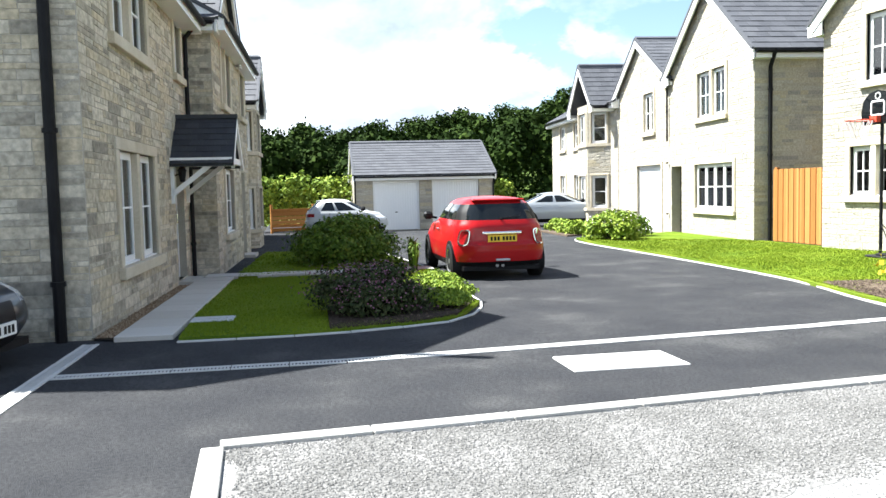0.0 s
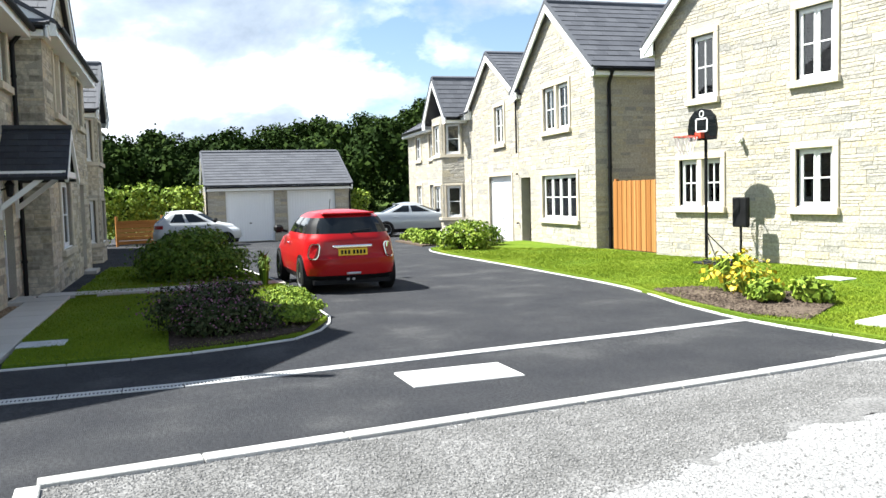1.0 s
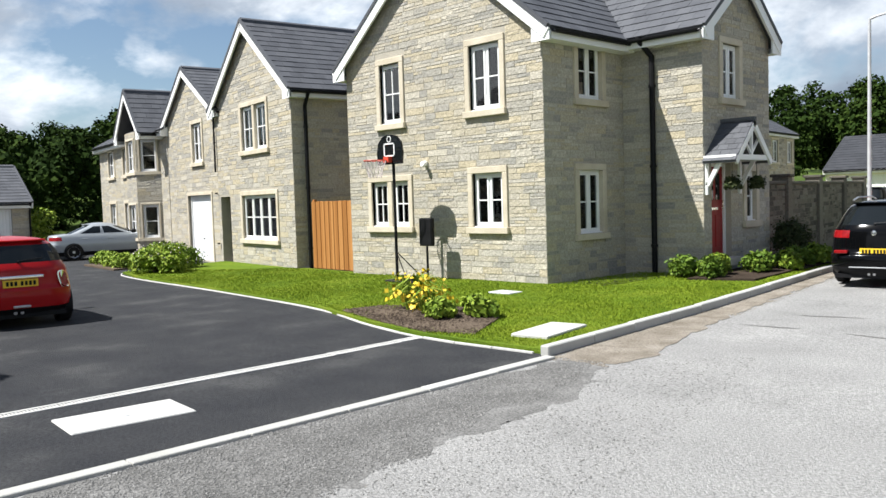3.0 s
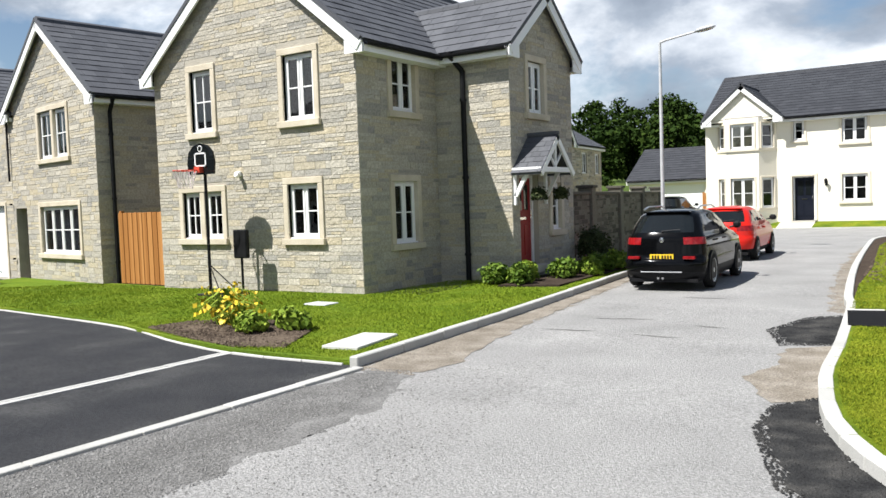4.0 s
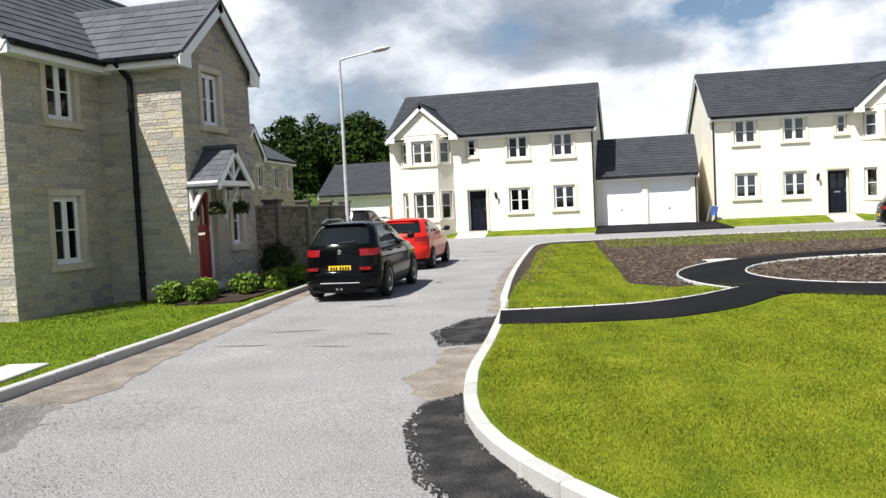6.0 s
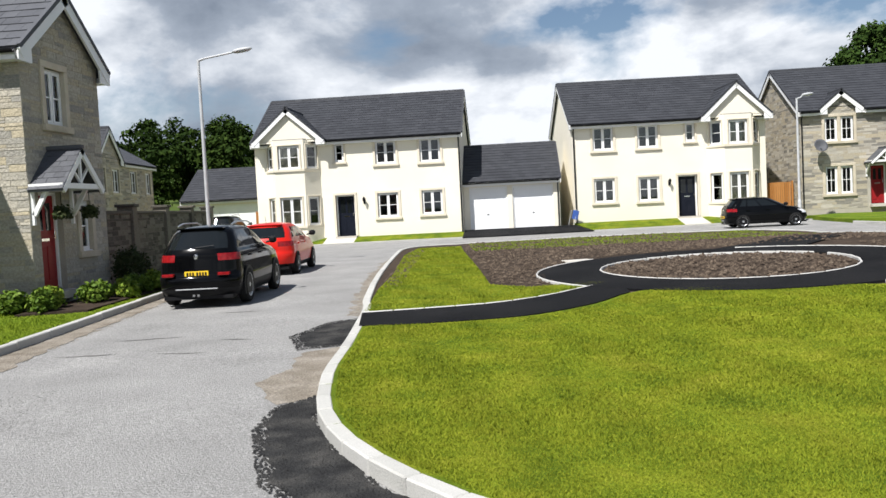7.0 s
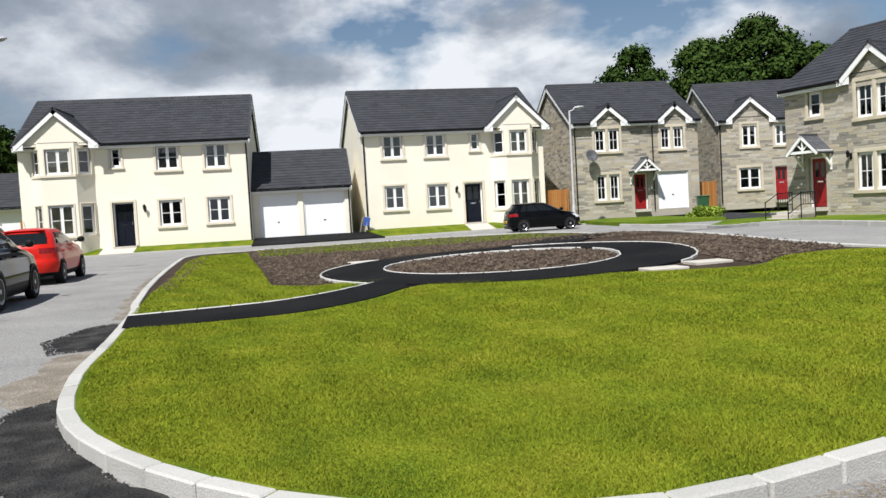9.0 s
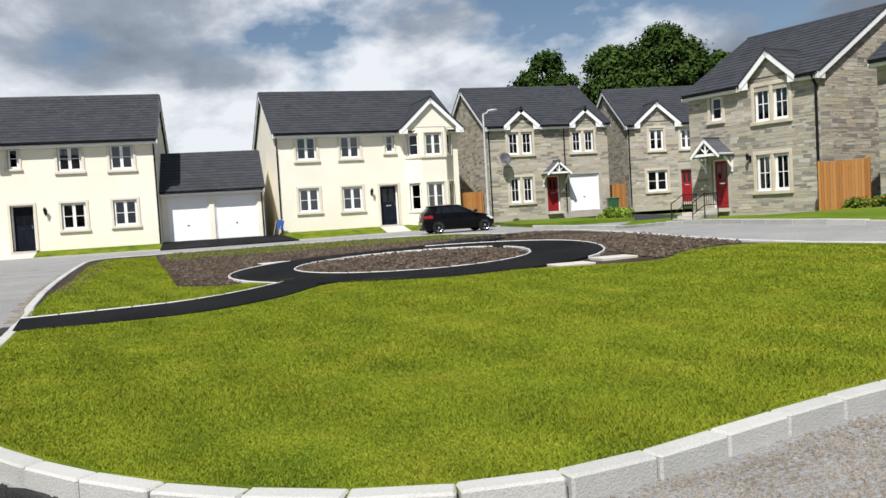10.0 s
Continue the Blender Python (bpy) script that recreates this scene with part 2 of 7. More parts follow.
M_CHROME = material("chrome", [(0.80, 0.80, 0.81)], metal=1.0, rough=0.12)
M_ALLOY = material("alloy_wheel", [(0.52, 0.53, 0.55), (0.58, 0.59, 0.60)], 8, 0.3, metal=0.85)
M_TYRE = material("tyre_rubber", [(0.014, 0.014, 0.014), (0.022, 0.022, 0.022)], 20, 0.85, 0.2, 80, spec=0.12)
M_CARGLASS = material("tinted_car_glass", [(0.008, 0.010, 0.011)], rough=0.02, spec=0.4)
M_PLATE_Y = material("yellow_plate", [(0.80, 0.52, 0.02)], rough=0.45)
M_PLATE_W = material("white_plate", [(0.75, 0.75, 0.72)], rough=0.45)
M_LIGHT_RED = material("red_lamp_lens", [(0.16, 0.003, 0.005), (0.30, 0.010, 0.012)], 14, 0.12, spec=0.4)
M_LIGHT_CLEAR = material("clear_lamp_lens", [(0.62, 0.63, 0.65), (0.75, 0.76, 0.78)], 20, 0.12, coat=0.6)
M_BIN = material("green_bin_plastic", [(0.02, 0.075, 0.03), (0.03, 0.10, 0.04)], 4, 0.5)
M_BLUE = material("blue_plastic", [(0.03, 0.08, 0.30), (0.04, 0.10, 0.36)], 5, 0.5)
M_NET = material("orange_red_hoop", [(0.55, 0.06, 0.03)], rough=0.5)
M_NETCORD = material("pale_net_cord", [(0.62, 0.55, 0.55)], rough=0.9)


def paint(name, c, metal=0.0):
    return material(name, [tuple(v * 0.94 for v in c), c], 1.5, 0.3, metal=metal, coat=0.35, spec=0.10)


P_RED = paint("red_car_paint", (0.36, 0.008, 0.010))
P_ORANGE = paint("bright_red_car_paint", (0.56, 0.016, 0.009))
P_BLACK = material("black_car_paint", [(0.002, 0.0022, 0.0026), (0.003, 0.0032, 0.0038)], 1.5, 0.07, spec=0.10, coat=0.12)
P_WHITE = paint("white_car_paint", (0.50, 0.515, 0.52))
P_SILVER = paint("silver_car_paint", (0.36, 0.385, 0.41), 0.3)
P_GREY = paint("dark_grey_car_paint", (0.050, 0.055, 0.065), 0.5)


def glass(name, tint):
    mt = bpy.data.materials.new(name)
    mt.use_nodes = True
    nd, ln = mt.node_tree.nodes, mt.node_tree.links
    nd.remove(nd["Principled BSDF"])
    tr, gl = nd.new("ShaderNodeBsdfTransparent"), nd.new("ShaderNodeBsdfGlossy")
    tr.inputs["Color"].default_value = (*tint, 1)
    gl.inputs["Roughness"].default_value = 0.02
    fr = nd.new("ShaderNodeFresnel")
    fr.inputs["IOR"].default_value = 1.85
    mx = nd.new("ShaderNodeMixShader")
    ln.new(fr.outputs[0], mx.inputs[0]); ln.new(tr.outputs[0], mx.inputs[1]); ln.new(gl.outputs[0], mx.inputs[2])
    ln.new(mx.outputs[0], nd["Material Output"].inputs["Surface"])
    return mt


M_GLASS = glass("window_glass", (0.62, 0.66, 0.66))

# ---------------------------------------------------------------- small tools
Z3 = Vector((0, 0, 1))


class Geo:
    """Collects vertices and faces of one mesh."""

    def __init__(self):
        self.v, self.f, self.m = [], [], Matrix.Identity(4)

    def add(self, verts, faces):
        n = len(self.v)
        m = self.m
        self.v += [tuple(m @ Vector(p)) for p in verts]
        self.f += [tuple(i + n for i in q) for q in faces]
        return self

    def box(self, x0, y0, z0, x1, y1, z1, c=0.0):
        """A box; c chamfers its edges (a cheap 24-vertex bevel)."""
        x0, x1 = min(x0, x1), max(x0, x1)
        y0, y1 = min(y0, y1), max(y0, y1)
        z0, z1 = min(z0, z1), max(z0, z1)
        if c <= 0 or min(x1 - x0, y1 - y0, z1 - z0) < 2.2 * c:
            return self.add([(x, y, z) for z in (z0, z1) for y in (y0, y1) for x in (x0, x1)],
                            [(0, 2, 3, 1), (4, 5, 7, 6), (0, 1, 5, 4), (2, 6, 7, 3), (0, 4, 6, 2), (1, 3, 7, 5)])
        bm = bmesh.new()
        bmesh.ops.create_cube(bm, size=1.0)
        for p in bm.verts:
            p.co = Vector(((x0 + x1) / 2 + p.co.x * (x1 - x0), (y0 + y1) / 2 + p.co.y * (y1 - y0), (z0 + z1) / 2 + p.co.z * (z1 - z0)))
        bmesh.ops.bevel(bm, geom=bm.edges[:], offset=c, segments=1, affect="EDGES")
        bm.verts.index_update()
        self.add([p.co.copy() for p in bm.verts], [[p.index for p in q.verts] for q in bm.faces])
        bm.free()
        return self

    def prism(self, ring, way):
        """A ring of points pushed along way, closed at both ends."""
        n = len(ring)
        far = [tuple(Vector(p) + Vector(way)) for p in ring]
        return self.add([*ring, *far], [tuple(range(n))[::-1], tuple(range(n, 2 * n))] +
                        [(i, (i + 1) % n, n + (i + 1) % n, n + i) for i in range(n)])

    def tube(self, a, b, r0, r1=None, n=8):
        a, b = Vector(a), Vector(b)
        r1 = r0 if r1 is None else r1
        q = (b - a).to_track_quat("Z", "Y")
        ring = [q @ Vector((math.cos(2 * math.pi * i / n), math.sin(2 * math.pi * i / n), 0)) for i in range(n)]
        return self.add([a + p * r0 for p in ring] + [b + p * r1 for p in ring],
                        [(i, (i + 1) % n, n + (i + 1) % n, n + i) for i in range(n)] + [tuple(range(n))[::-1], tuple(range(n, 2 * n))])

    def lathe(self, profile, n=20, m=None):
        """A profile of (radius, height) turned about z."""
        k = len(profile)
        verts = [(r * math.cos(2 * math.pi * i / n), r * math.sin(2 * math.pi * i / n), z) for i in range(n) for r, z in profile]
        if m is not None:
            verts = [m @ Vector(p) for p in verts]
        return self.add(verts, [(i * k + j, ((i + 1) % n) * k + j, ((i + 1) % n) * k + j + 1, i * k + j + 1) for i in range(n) for j in range(k - 1)])

    def mesh(self, name, smooth=False):
        me = bpy.data.meshes.new(name)
        me.from_pydata(self.v, [], self.f)
        if smooth:
            me.shade_smooth()
        return me


def part(name, geo, material, parent=None, label="", smooth=False, kind=""):
    """One mesh object, in its parent's own axes."""
    ob = new(name, geo.mesh(name, smooth))
    ob.data.materials.append(material)
    ob.parent = parent
    return tagged(ob, label=label, kind=kind)


def thing(name, m, label, category, group="", kind=""):
    ob = new(name)
    ob.empty_display_size = 0.2
    ob.matrix_basis = m
    return tagged(ob, label, category, group, kind)


def gz(x, y):
    """The height of the ground: nearly flat, rising gently to the north east."""
    t = min(max((y - 19) / 8, 0), 1)
    return 0.009 * min(max(y - 5, 0), 11) + 0.035 * min(max(x, 0), 10) * min(1, max(y, 0) / 15) * (1 - 0.8 * t * t * (3 - 2 * t)) + 0.006 * min(x + 6, 0)


def ragged(poly, amount=0.05, seed=0.0, step=0.1):
    """An outline broken up by small bays and spurs."""
    out = []
    for (ax, ay), (bx, by) in zip(poly, poly[1:] + poly[:1]):
        d = math.hypot(bx - ax, by - ay)
        n = max(1, int(d / step))
        for k in range(n):
            x, y = ax + (bx - ax) * k / n, ay + (by - ay) * k / n
            v = noise.noise_vector(Vector((x * 3, y * 3, seed))) + 0.7 * noise.noise_vector(Vector((x * 9, y * 9, seed)))
            out.append((x + v.x * amount, y + v.y * amount))
    return out


def inside(x, y, poly):
    hit = False
    for (ax, ay), (bx, by) in zip(poly, poly[1:] + poly[:1]):
        if (ay > y) != (by > y) and x < (bx - ax) * (y - ay) / (by - ay) + ax:
            hit = not hit
    return hit


def sheet(name, poly, off, material, step=1.0, thick=0.0, rough=0.0, parent=None, label="", kind=""):
    """A patch of ground with the outline poly, laid off metres over the ground and following it."""
    bm = bmesh.new()
    bm.faces.new([bm.verts.new((x, y, 0)) for x, y in poly])
    xs, ys = [p[0] for p in poly], [p[1] for p in poly]
    for axis, lo, hi in ((0, min(xs), max(xs)), (1, min(ys), max(ys))):
        n = int((hi - lo) / step)
        for k in range(1, n + 1):
            at, no = [0, 0, 0], [0, 0, 0]
            at[axis], no[axis] = lo + (hi - lo) * k / (n + 1), 1
            bmesh.ops.bisect_plane(bm, geom=bm.verts[:] + bm.edges[:] + bm.faces[:], plane_co=at, plane_no=no, dist=1e-5)
    bm.normal_update()
    if sum(f.normal.z * f.calc_area() for f in bm.faces) < 0:
        bmesh.ops.reverse_faces(bm, faces=bm.faces[:])
    if thick:
        edge = [e for e in bm.edges if e.is_boundary]
        made = bmesh.ops.extrude_edge_only(bm, edges=edge)["geom"]
        low = {p for p in made if isinstance(p, bmesh.types.BMVert)}
    else:
        low = set()
    for p in bm.verts:
        bump = 0.0 if (p.is_boundary and not thick) else rough * noise.noise(Vector((p.co.x * 1.7, p.co.y * 1.7, off)))
        p.co.z = gz(p.co.x, p.co.y) + off + bump - (thick if p in low else 0)
    me = bpy.data.meshes.new(name)
    bm.to_mesh(me)
    bm.free()
    me.materials.append(material)
    ob = new(name, me)
    ob.parent = parent
    return tagged(ob, label=label, kind=kind)


def smooth_line(pts, n=6):
    """A Catmull-Rom line through points of the plan."""
    p = [Vector(q) for q in pts]
    p = [2 * p[0] - p[1], *p, 2 * p[-1] - p[-2]]
    out = []
    for a, b, c, d in zip(p, p[1:], p[2:], p[3:]):
        for k in range(n):
            t = k / n
            out.append(0.5 * (2 * b + (c - a) * t + (2 * a - 5 * b + 4 * c - d) * t * t + (3 * b - a - 3 * c + d) * t ** 3))
    return [tuple(q) for q in out] + [tuple(p[-2])]


def spaced(line, step):
    """The line walked in equal steps."""
    p = [Vector(q) for q in line]
    out, left = [p[0]], step
    for a, b in zip(p, p[1:]):
        d, done = (b - a).length, 0.0
        while d - done >= left:
            done += left
            out.append(a + (b - a) * (done / d))
            left = step
        left -= d - done
    return [tuple(q) for q in out]

# ---------------------------------------------------------------- walls, windows, roofs
RNG = random.Random(7)


def gable_span(v, length, height, apex):
    """The left and right end of a wall at height v; apex: (u, v) of a gable's top over the wall, or None."""
    if v <= height or apex is None:
        return (0.0, length) if v <= height else None
    k = (v - height) / (apex[1] - height)
    return None if k >= 1 else (apex[0] * k, length + (apex[0] - length) * k)


def wall_core(geo, length, height, holes, apex=None, thick=0.28):
    """A wall from (0,0) along x, its outer face on y=0, with holes (u0,v0,u1,v1) cut through it."""
    us = sorted({0.0, length, *[h[0] for h in holes], *[h[2] for h in holes]})
    vs = sorted({-0.35, height, *[h[1] for h in holes], *[h[3] for h in holes]})
    solid = {(i, j) for i in range(len(us) - 1) for j in range(len(vs) - 1)
             if not any(h[0] <= (us[i] + us[i + 1]) / 2 <= h[2] and h[1] <= (vs[j] + vs[j + 1]) / 2 <= h[3] for h in holes)}
    at, verts, faces = {}, [], []

    def corner(i, j, y):
        if (i, j, y) not in at:
            at[i, j, y] = len(verts)
            verts.append((us[i], y * thick, vs[j]))
        return at[i, j, y]
    for i, j in solid:
        a, b, c, d = [(i, j), (i + 1, j), (i + 1, j + 1), (i, j + 1)]
        faces.append([corner(*q, 0) for q in (a, b, c, d)])
        faces.append([corner(*q, 1) for q in (d, c, b, a)])
        for (p, q), o in (((a, b), (i, j - 1)), ((b, c), (i + 1, j)), ((c, d), (i, j + 1)), ((d, a), (i - 1, j))):
            if o not in solid:
                faces.append([corner(*q, 0), corner(*p, 0), corner(*p, 1), corner(*q, 1)])
    if apex:
        top = len(vs) - 1
        k = len(verts)
        verts += [(apex[0], 0, apex[1]), (apex[0], thick, apex[1])]
        front = [corner(i, top, 0) for i in range(len(us))]
        back = [corner(i, top, 1) for i in range(len(us))]
        faces += [[*front, k], [*back[::-1], k + 1], [front[-1], back[-1], k + 1, k], [back[0], front[0], k, k + 1]]
    geo.add(verts, faces)


def courses(top, rng, low=0.09, high=0.17):
    v, out = -0.1, []
    while v < top:
        h = rng.choice((low, (low + high) / 2, high, high * 0.9))
        out.append((v, min(v + h, top)))
        v += h
    return out


def stones(length, height, holes, apex=None, seed=1, low=0.07, high=0.15, long=(0.2, 0.7)):
    """The faces of coursed stones on such a wall: (u0, v0, u1, v1, proud)."""
    rng = random.Random(seed)
    out = []
    for v0, v1 in courses(apex[1] if apex else height, rng, low, high):
        span = gable_span(v1 if v1 > height else (v0 + v1) / 2, length, height, apex)
        if span is None:
            continue
        runs = [span]
        for h in holes:
            if h[1] < v1 - 0.02 and h[3] > v0 + 0.02:
                cut = []
                for a, b in runs:
                    if h[2] <= a or h[0] >= b:
                        cut.append((a, b))
                    else:
                        cut += [(a, h[0])] if h[0] - a > 0.03 else []
                        cut += [(h[2], b)] if b - h[2] > 0.03 else []
                runs = cut
        for a, b in runs:
            u = a
            while u < b - 0.005:
                w = rng.uniform(*long)
                e = b if b - (u + w) < 0.15 else u + w
                if v1 - v0 > 0.105 and rng.random() < 0.3:
                    mid, cut = v0 + (v1 - v0) * rng.uniform(0.4, 0.6), u + (e - u) * rng.uniform(0.3, 0.7)
                    out.append((u, v0, e, mid, rng.uniform(0.003, 0.008)))
                    out.append((u, mid, cut, v1, rng.uniform(0.003, 0.008)))
                    out.append((cut, mid, e, v1, rng.uniform(0.003, 0.008)))
                else:
                    out.append((u, v0, e, v1, rng.uniform(0.003, 0.008)))
                u = e
    return out


def stone_shape(w, h, proud, rng, j=0.0025):
    """A stone with a joint left round it and a split, uneven face: corner at the origin, standing out to -y."""
    c = min(0.004, h * 0.1)
    a, b = j, h - j
    l, r = j, w - j
    k = [rng.uniform(-0.003, 0.003) for _ in range(5)]
    m = w * rng.uniform(0.3, 0.7)
    verts = [(l, 0.01, a), (r, 0.01, a), (r, 0.01, b), (l, 0.01, b),
             (l + c, -proud + k[0], a + c), (m, -proud + k[4] - 0.002, a + c), (r - c, -proud + k[1], a + c),
             (r - c, -proud + k[2], b - c), (m, -proud + k[3], b - c), (l + c, -proud + k[3], b - c)]
    faces = [(0, 1, 6, 5, 4), (1, 2, 7, 6), (2, 3, 9, 8, 7), (3, 0, 4, 9), (4, 5, 8, 9), (5, 6, 7, 8)]
    return verts, faces


def hits(a, b):
    return a[0] < b[2] and a[2] > b[0] and a[1] < b[3] and a[3] > b[1]


def put_wall(house, m, length, height, holes, apex=None, seed=1, mat=None, core=None, name="wall", single=0, near=None, frames=(), **kw):
    """A wall of a house: its core and, when mat is given, its stones. single: how many stones, out of the window near of the wall, become pieces."""
    g = Geo()
    g.m = m
    wall_core(g, length, height, holes, apex)
    wall = part(name, g, core or M_MORTAR, house)
    if mat is None:
        return wall
    rng = random.Random(seed + 50)
    rest, done = Geo(), 0
    for s in stones(length, height, [*holes, *frames], apex, seed, **kw):
        w, h = s[2] - s[0], s[3] - s[1]
        at = m @ Matrix.Translation((s[0], 0, s[1]))
        if done < single and near and hits(s, near):
            g = Geo()
            g.add(*stone_shape(w, h, s[4], rng))
            ob = part("stone", g, mat, wall)
            ob.matrix_basis = at
            done += 1
        else:
            rest.m = at
            rest.add(*stone_shape(w, h, s[4], rng))
    part("stone_facing", rest, mat, wall, kind="stuff")
    return wall


def grow(h, s):
    return (h[0] - s, h[1] - s, h[2] + s, h[3] + s)


def casement(win, m, u0, v0, u1, v1, cols=2, bars=1, depth=0.065, glaze=True, bar_cols=0):
    """A white frame with sashes in a hole: cols sashes, each with a thin bar across and, if asked, upright bars."""
    f = 0.055
    g = Geo()
    g.m = m
    for a, b, c, d in ((u0, v0, u1, v0 + f), (u0, v1 - f, u1, v1), (u0, v0 + f, u0 + f, v1 - f), (u1 - f, v0 + f, u1, v1 - f)):
        g.box(a, depth, b, c, depth + 0.07, d)
    step = (u1 - u0 - 2 * f) / cols
    for k in range(1, cols):
        u = u0 + f + step * k
        g.box(u - 0.024, depth + 0.005, v0 + f, u + 0.024, depth + 0.065, v1 - f)
    frame_ob = part("frame", g, M_WHITE, win)
    for k in range(cols):
        a, b = u0 + f + step * k + (0.024 if k else 0), u0 + f + step * (k + 1) - (0.024 if k < cols - 1 else 0)
        g = Geo()
        g.m = m
        s, d0 = 0.042, depth - 0.012
        for p in ((a, v0 + f, b, v0 + f + s), (a, v1 - f - s, b, v1 - f), (a, v0 + f + s, a + s, v1 - f - s), (b - s, v0 + f + s, b, v1 - f - s)):
            g.box(p[0], d0, p[1], p[2], d0 + 0.05, p[3])
        for q in range(1, bars + 1):
            v = v0 + f + (v1 - v0 - 2 * f) * q / (bars + 1)
            g.box(a + s, d0 + 0.008, v - 0.013, b - s, d0 + 0.042, v + 0.013)
        for q in range(1, bar_cols + 1):
            u = a + (b - a) * q / (bar_cols + 1)
            g.box(u - 0.012, d0 + 0.010, v0 + f + s, u + 0.012, d0 + 0.040, v1 - f - s)
        sash = part("sash", g, M_WHITE, win)
        g = Geo()
        g.m = m
        g.box(a + s, d0 + 0.022, v0 + f + s, b - s, d0 + 0.028, v1 - f - s)
        pane = part("pane", g, M_GLASS, win)
        pane.visible_shadow = False
    g = Geo()
    g.m = m
    g.box(u0, depth - 0.06, v0 - 0.02, u1, depth + 0.03, v0 + 0.02)
    part("inner_sill", g, M_WHITE, win)


def surround(win, m, u0, v0, u1, v1, w=0.13, mat=None, mullions=(), sill=True, proud=0.035):
    """Cut-stone lintel, jambs, sill and mullions round a hole."""
    mat = mat or M_ASHLAR

    def piece(name, *b):
        g = Geo()
        g.m = m
        g.box(*b, c=0.008)
        part(name, g, mat, win)

    piece("lintel", u0 - w, -proud, v1, u1 + w, 0.14, v1 + w)
    piece("jamb", u0 - w, -proud, v0, u0, 0.14, v1 - 0.002)
    piece("jamb", u1, -proud, v0, u1 + w, 0.14, v1 - 0.002)
    if sill:
        piece("sill", u0 - w - 0.03, -proud - 0.05, v0 - w, u1 + w + 0.03, 0.14, v0 - 0.002)
    for u in mullions:
        piece("mullion", u - 0.075, -proud + 0.01, v0, u + 0.075, 0.14, v1 - 0.002)


def window(house, m, hole, cols=2, bars=1, split=False, trim=None, w=0.13, bar_cols=0, sill=True, curtain=0.0, blind=0.0):
    """A window with its stone surround. split: two lights with a stone mullion between."""
    u0, v0, u1, v1 = hole
    win = new("window")
    win.parent = house
    mid = (u0 + u1) / 2
    surround(win, m, u0, v0, u1, v1, w, trim, (mid,) if split else (), sill)
    if split:
        casement(win, m, u0 + 0.002, v0, mid - 0.077, v1, 1, bars, bar_cols=1)
        casement(win, m, mid + 0.077, v0, u1 - 0.002, v1, 1, bars, bar_cols=1)
    else:
        casement(win, m, u0 + 0.002, v0, u1 - 0.002, v1, cols, bars, bar_cols=bar_cols)
    if curtain:
        for a, b in ((u0 - 0.05, u0 + curtain), (u1 - curtain, u1 + 0.05)):
            g = Geo()
            g.m = m
            n = 10
            ring = [(a + (b - a) * k / n, 0.36 + 0.03 * (k % 2), v0 - 0.1) for k in range(n + 1)]
            up = [(x, y, v1 + 0.1) for x, y, _ in ring]
            g.add(ring + up, [(k, k + 1, n + 2 + k, n + 1 + k) for k in range(n)])
            part("curtain", g, M_CURTAIN, win)
    if blind:
        g = Geo()
        g.m = m
        g.box(u0, 0.34, v1 - blind, u1, 0.36, v1)
        part("blind", g, M_CURTAIN, win)
    return win


def front_door(house, m, hole, mat, glaze=True, trim=None, w=0.13, panel=True, deep=0.16):
    u0, v0, u1, v1 = hole
    door = new("door")
    door.parent = house
    if trim is not None:
        surround(door, m, u0, v0, u1, v1, w, trim, (), False)
    g = Geo()
    g.m = m
    for b in ((u0 + 0.002, v0, u0 + 0.06, v1), (u1 - 0.06, v0, u1 - 0.002, v1), (u0 + 0.06, v1 - 0.06, u1 - 0.06, v1)):
        g.box(b[0], deep - 0.04, b[1], b[2], deep + 0.06, b[3])
    part("frame", g, M_WHITE, door)
    a, b, t = u0 + 0.062, u1 - 0.062, v1 - 0.062
    mid = (a + b) / 2
    g = Geo()
    g.m = m
    g.box(a, deep, v0 + 0.02, b, deep + 0.05, t)
    for x0, x1, z0, z1 in ((a + 0.08, mid - 0.04, v0 + 0.2, v0 + 0.85), (mid + 0.04, b - 0.08, v0 + 0.2, v0 + 0.85)):
        g.box(x0, deep - 0.014, z0, x1, deep + 0.01, z1, c=0.006)
    part("leaf", g, mat, door)
    g = Geo()
    g.m = m
    for x0, x1 in ((a + 0.12, mid - 0.05), (mid + 0.05, b - 0.12)):
        g.box(x0, deep - 0.008, v0 + 1.15, x1, deep + 0.01, t - 0.14)
    part("glazing", g, M_CARGLASS, door)
    g = Geo()
    g.m = m
    g.box(mid - 0.13, deep - 0.012, v0 + 0.95, mid + 0.13, deep + 0.01, v0 + 1.0)
    g.tube((b - 0.07, deep - 0.05, v0 + 0.98), (b - 0.07, deep - 0.05, v0 + 1.14), 0.012)
    g.box(b - 0.085, deep - 0.06, v0 + 1.02, b - 0.055, deep + 0.01, v0 + 1.05)
    part("handle", g, M_CHROME, door)
    g = Geo()
    g.m = m
    g.box(u0 - 0.05, -0.28, v0 - 0.14, u1 + 0.05, deep + 0.05, v0)
    part("threshold", g, M_SLAB, door)
    return door


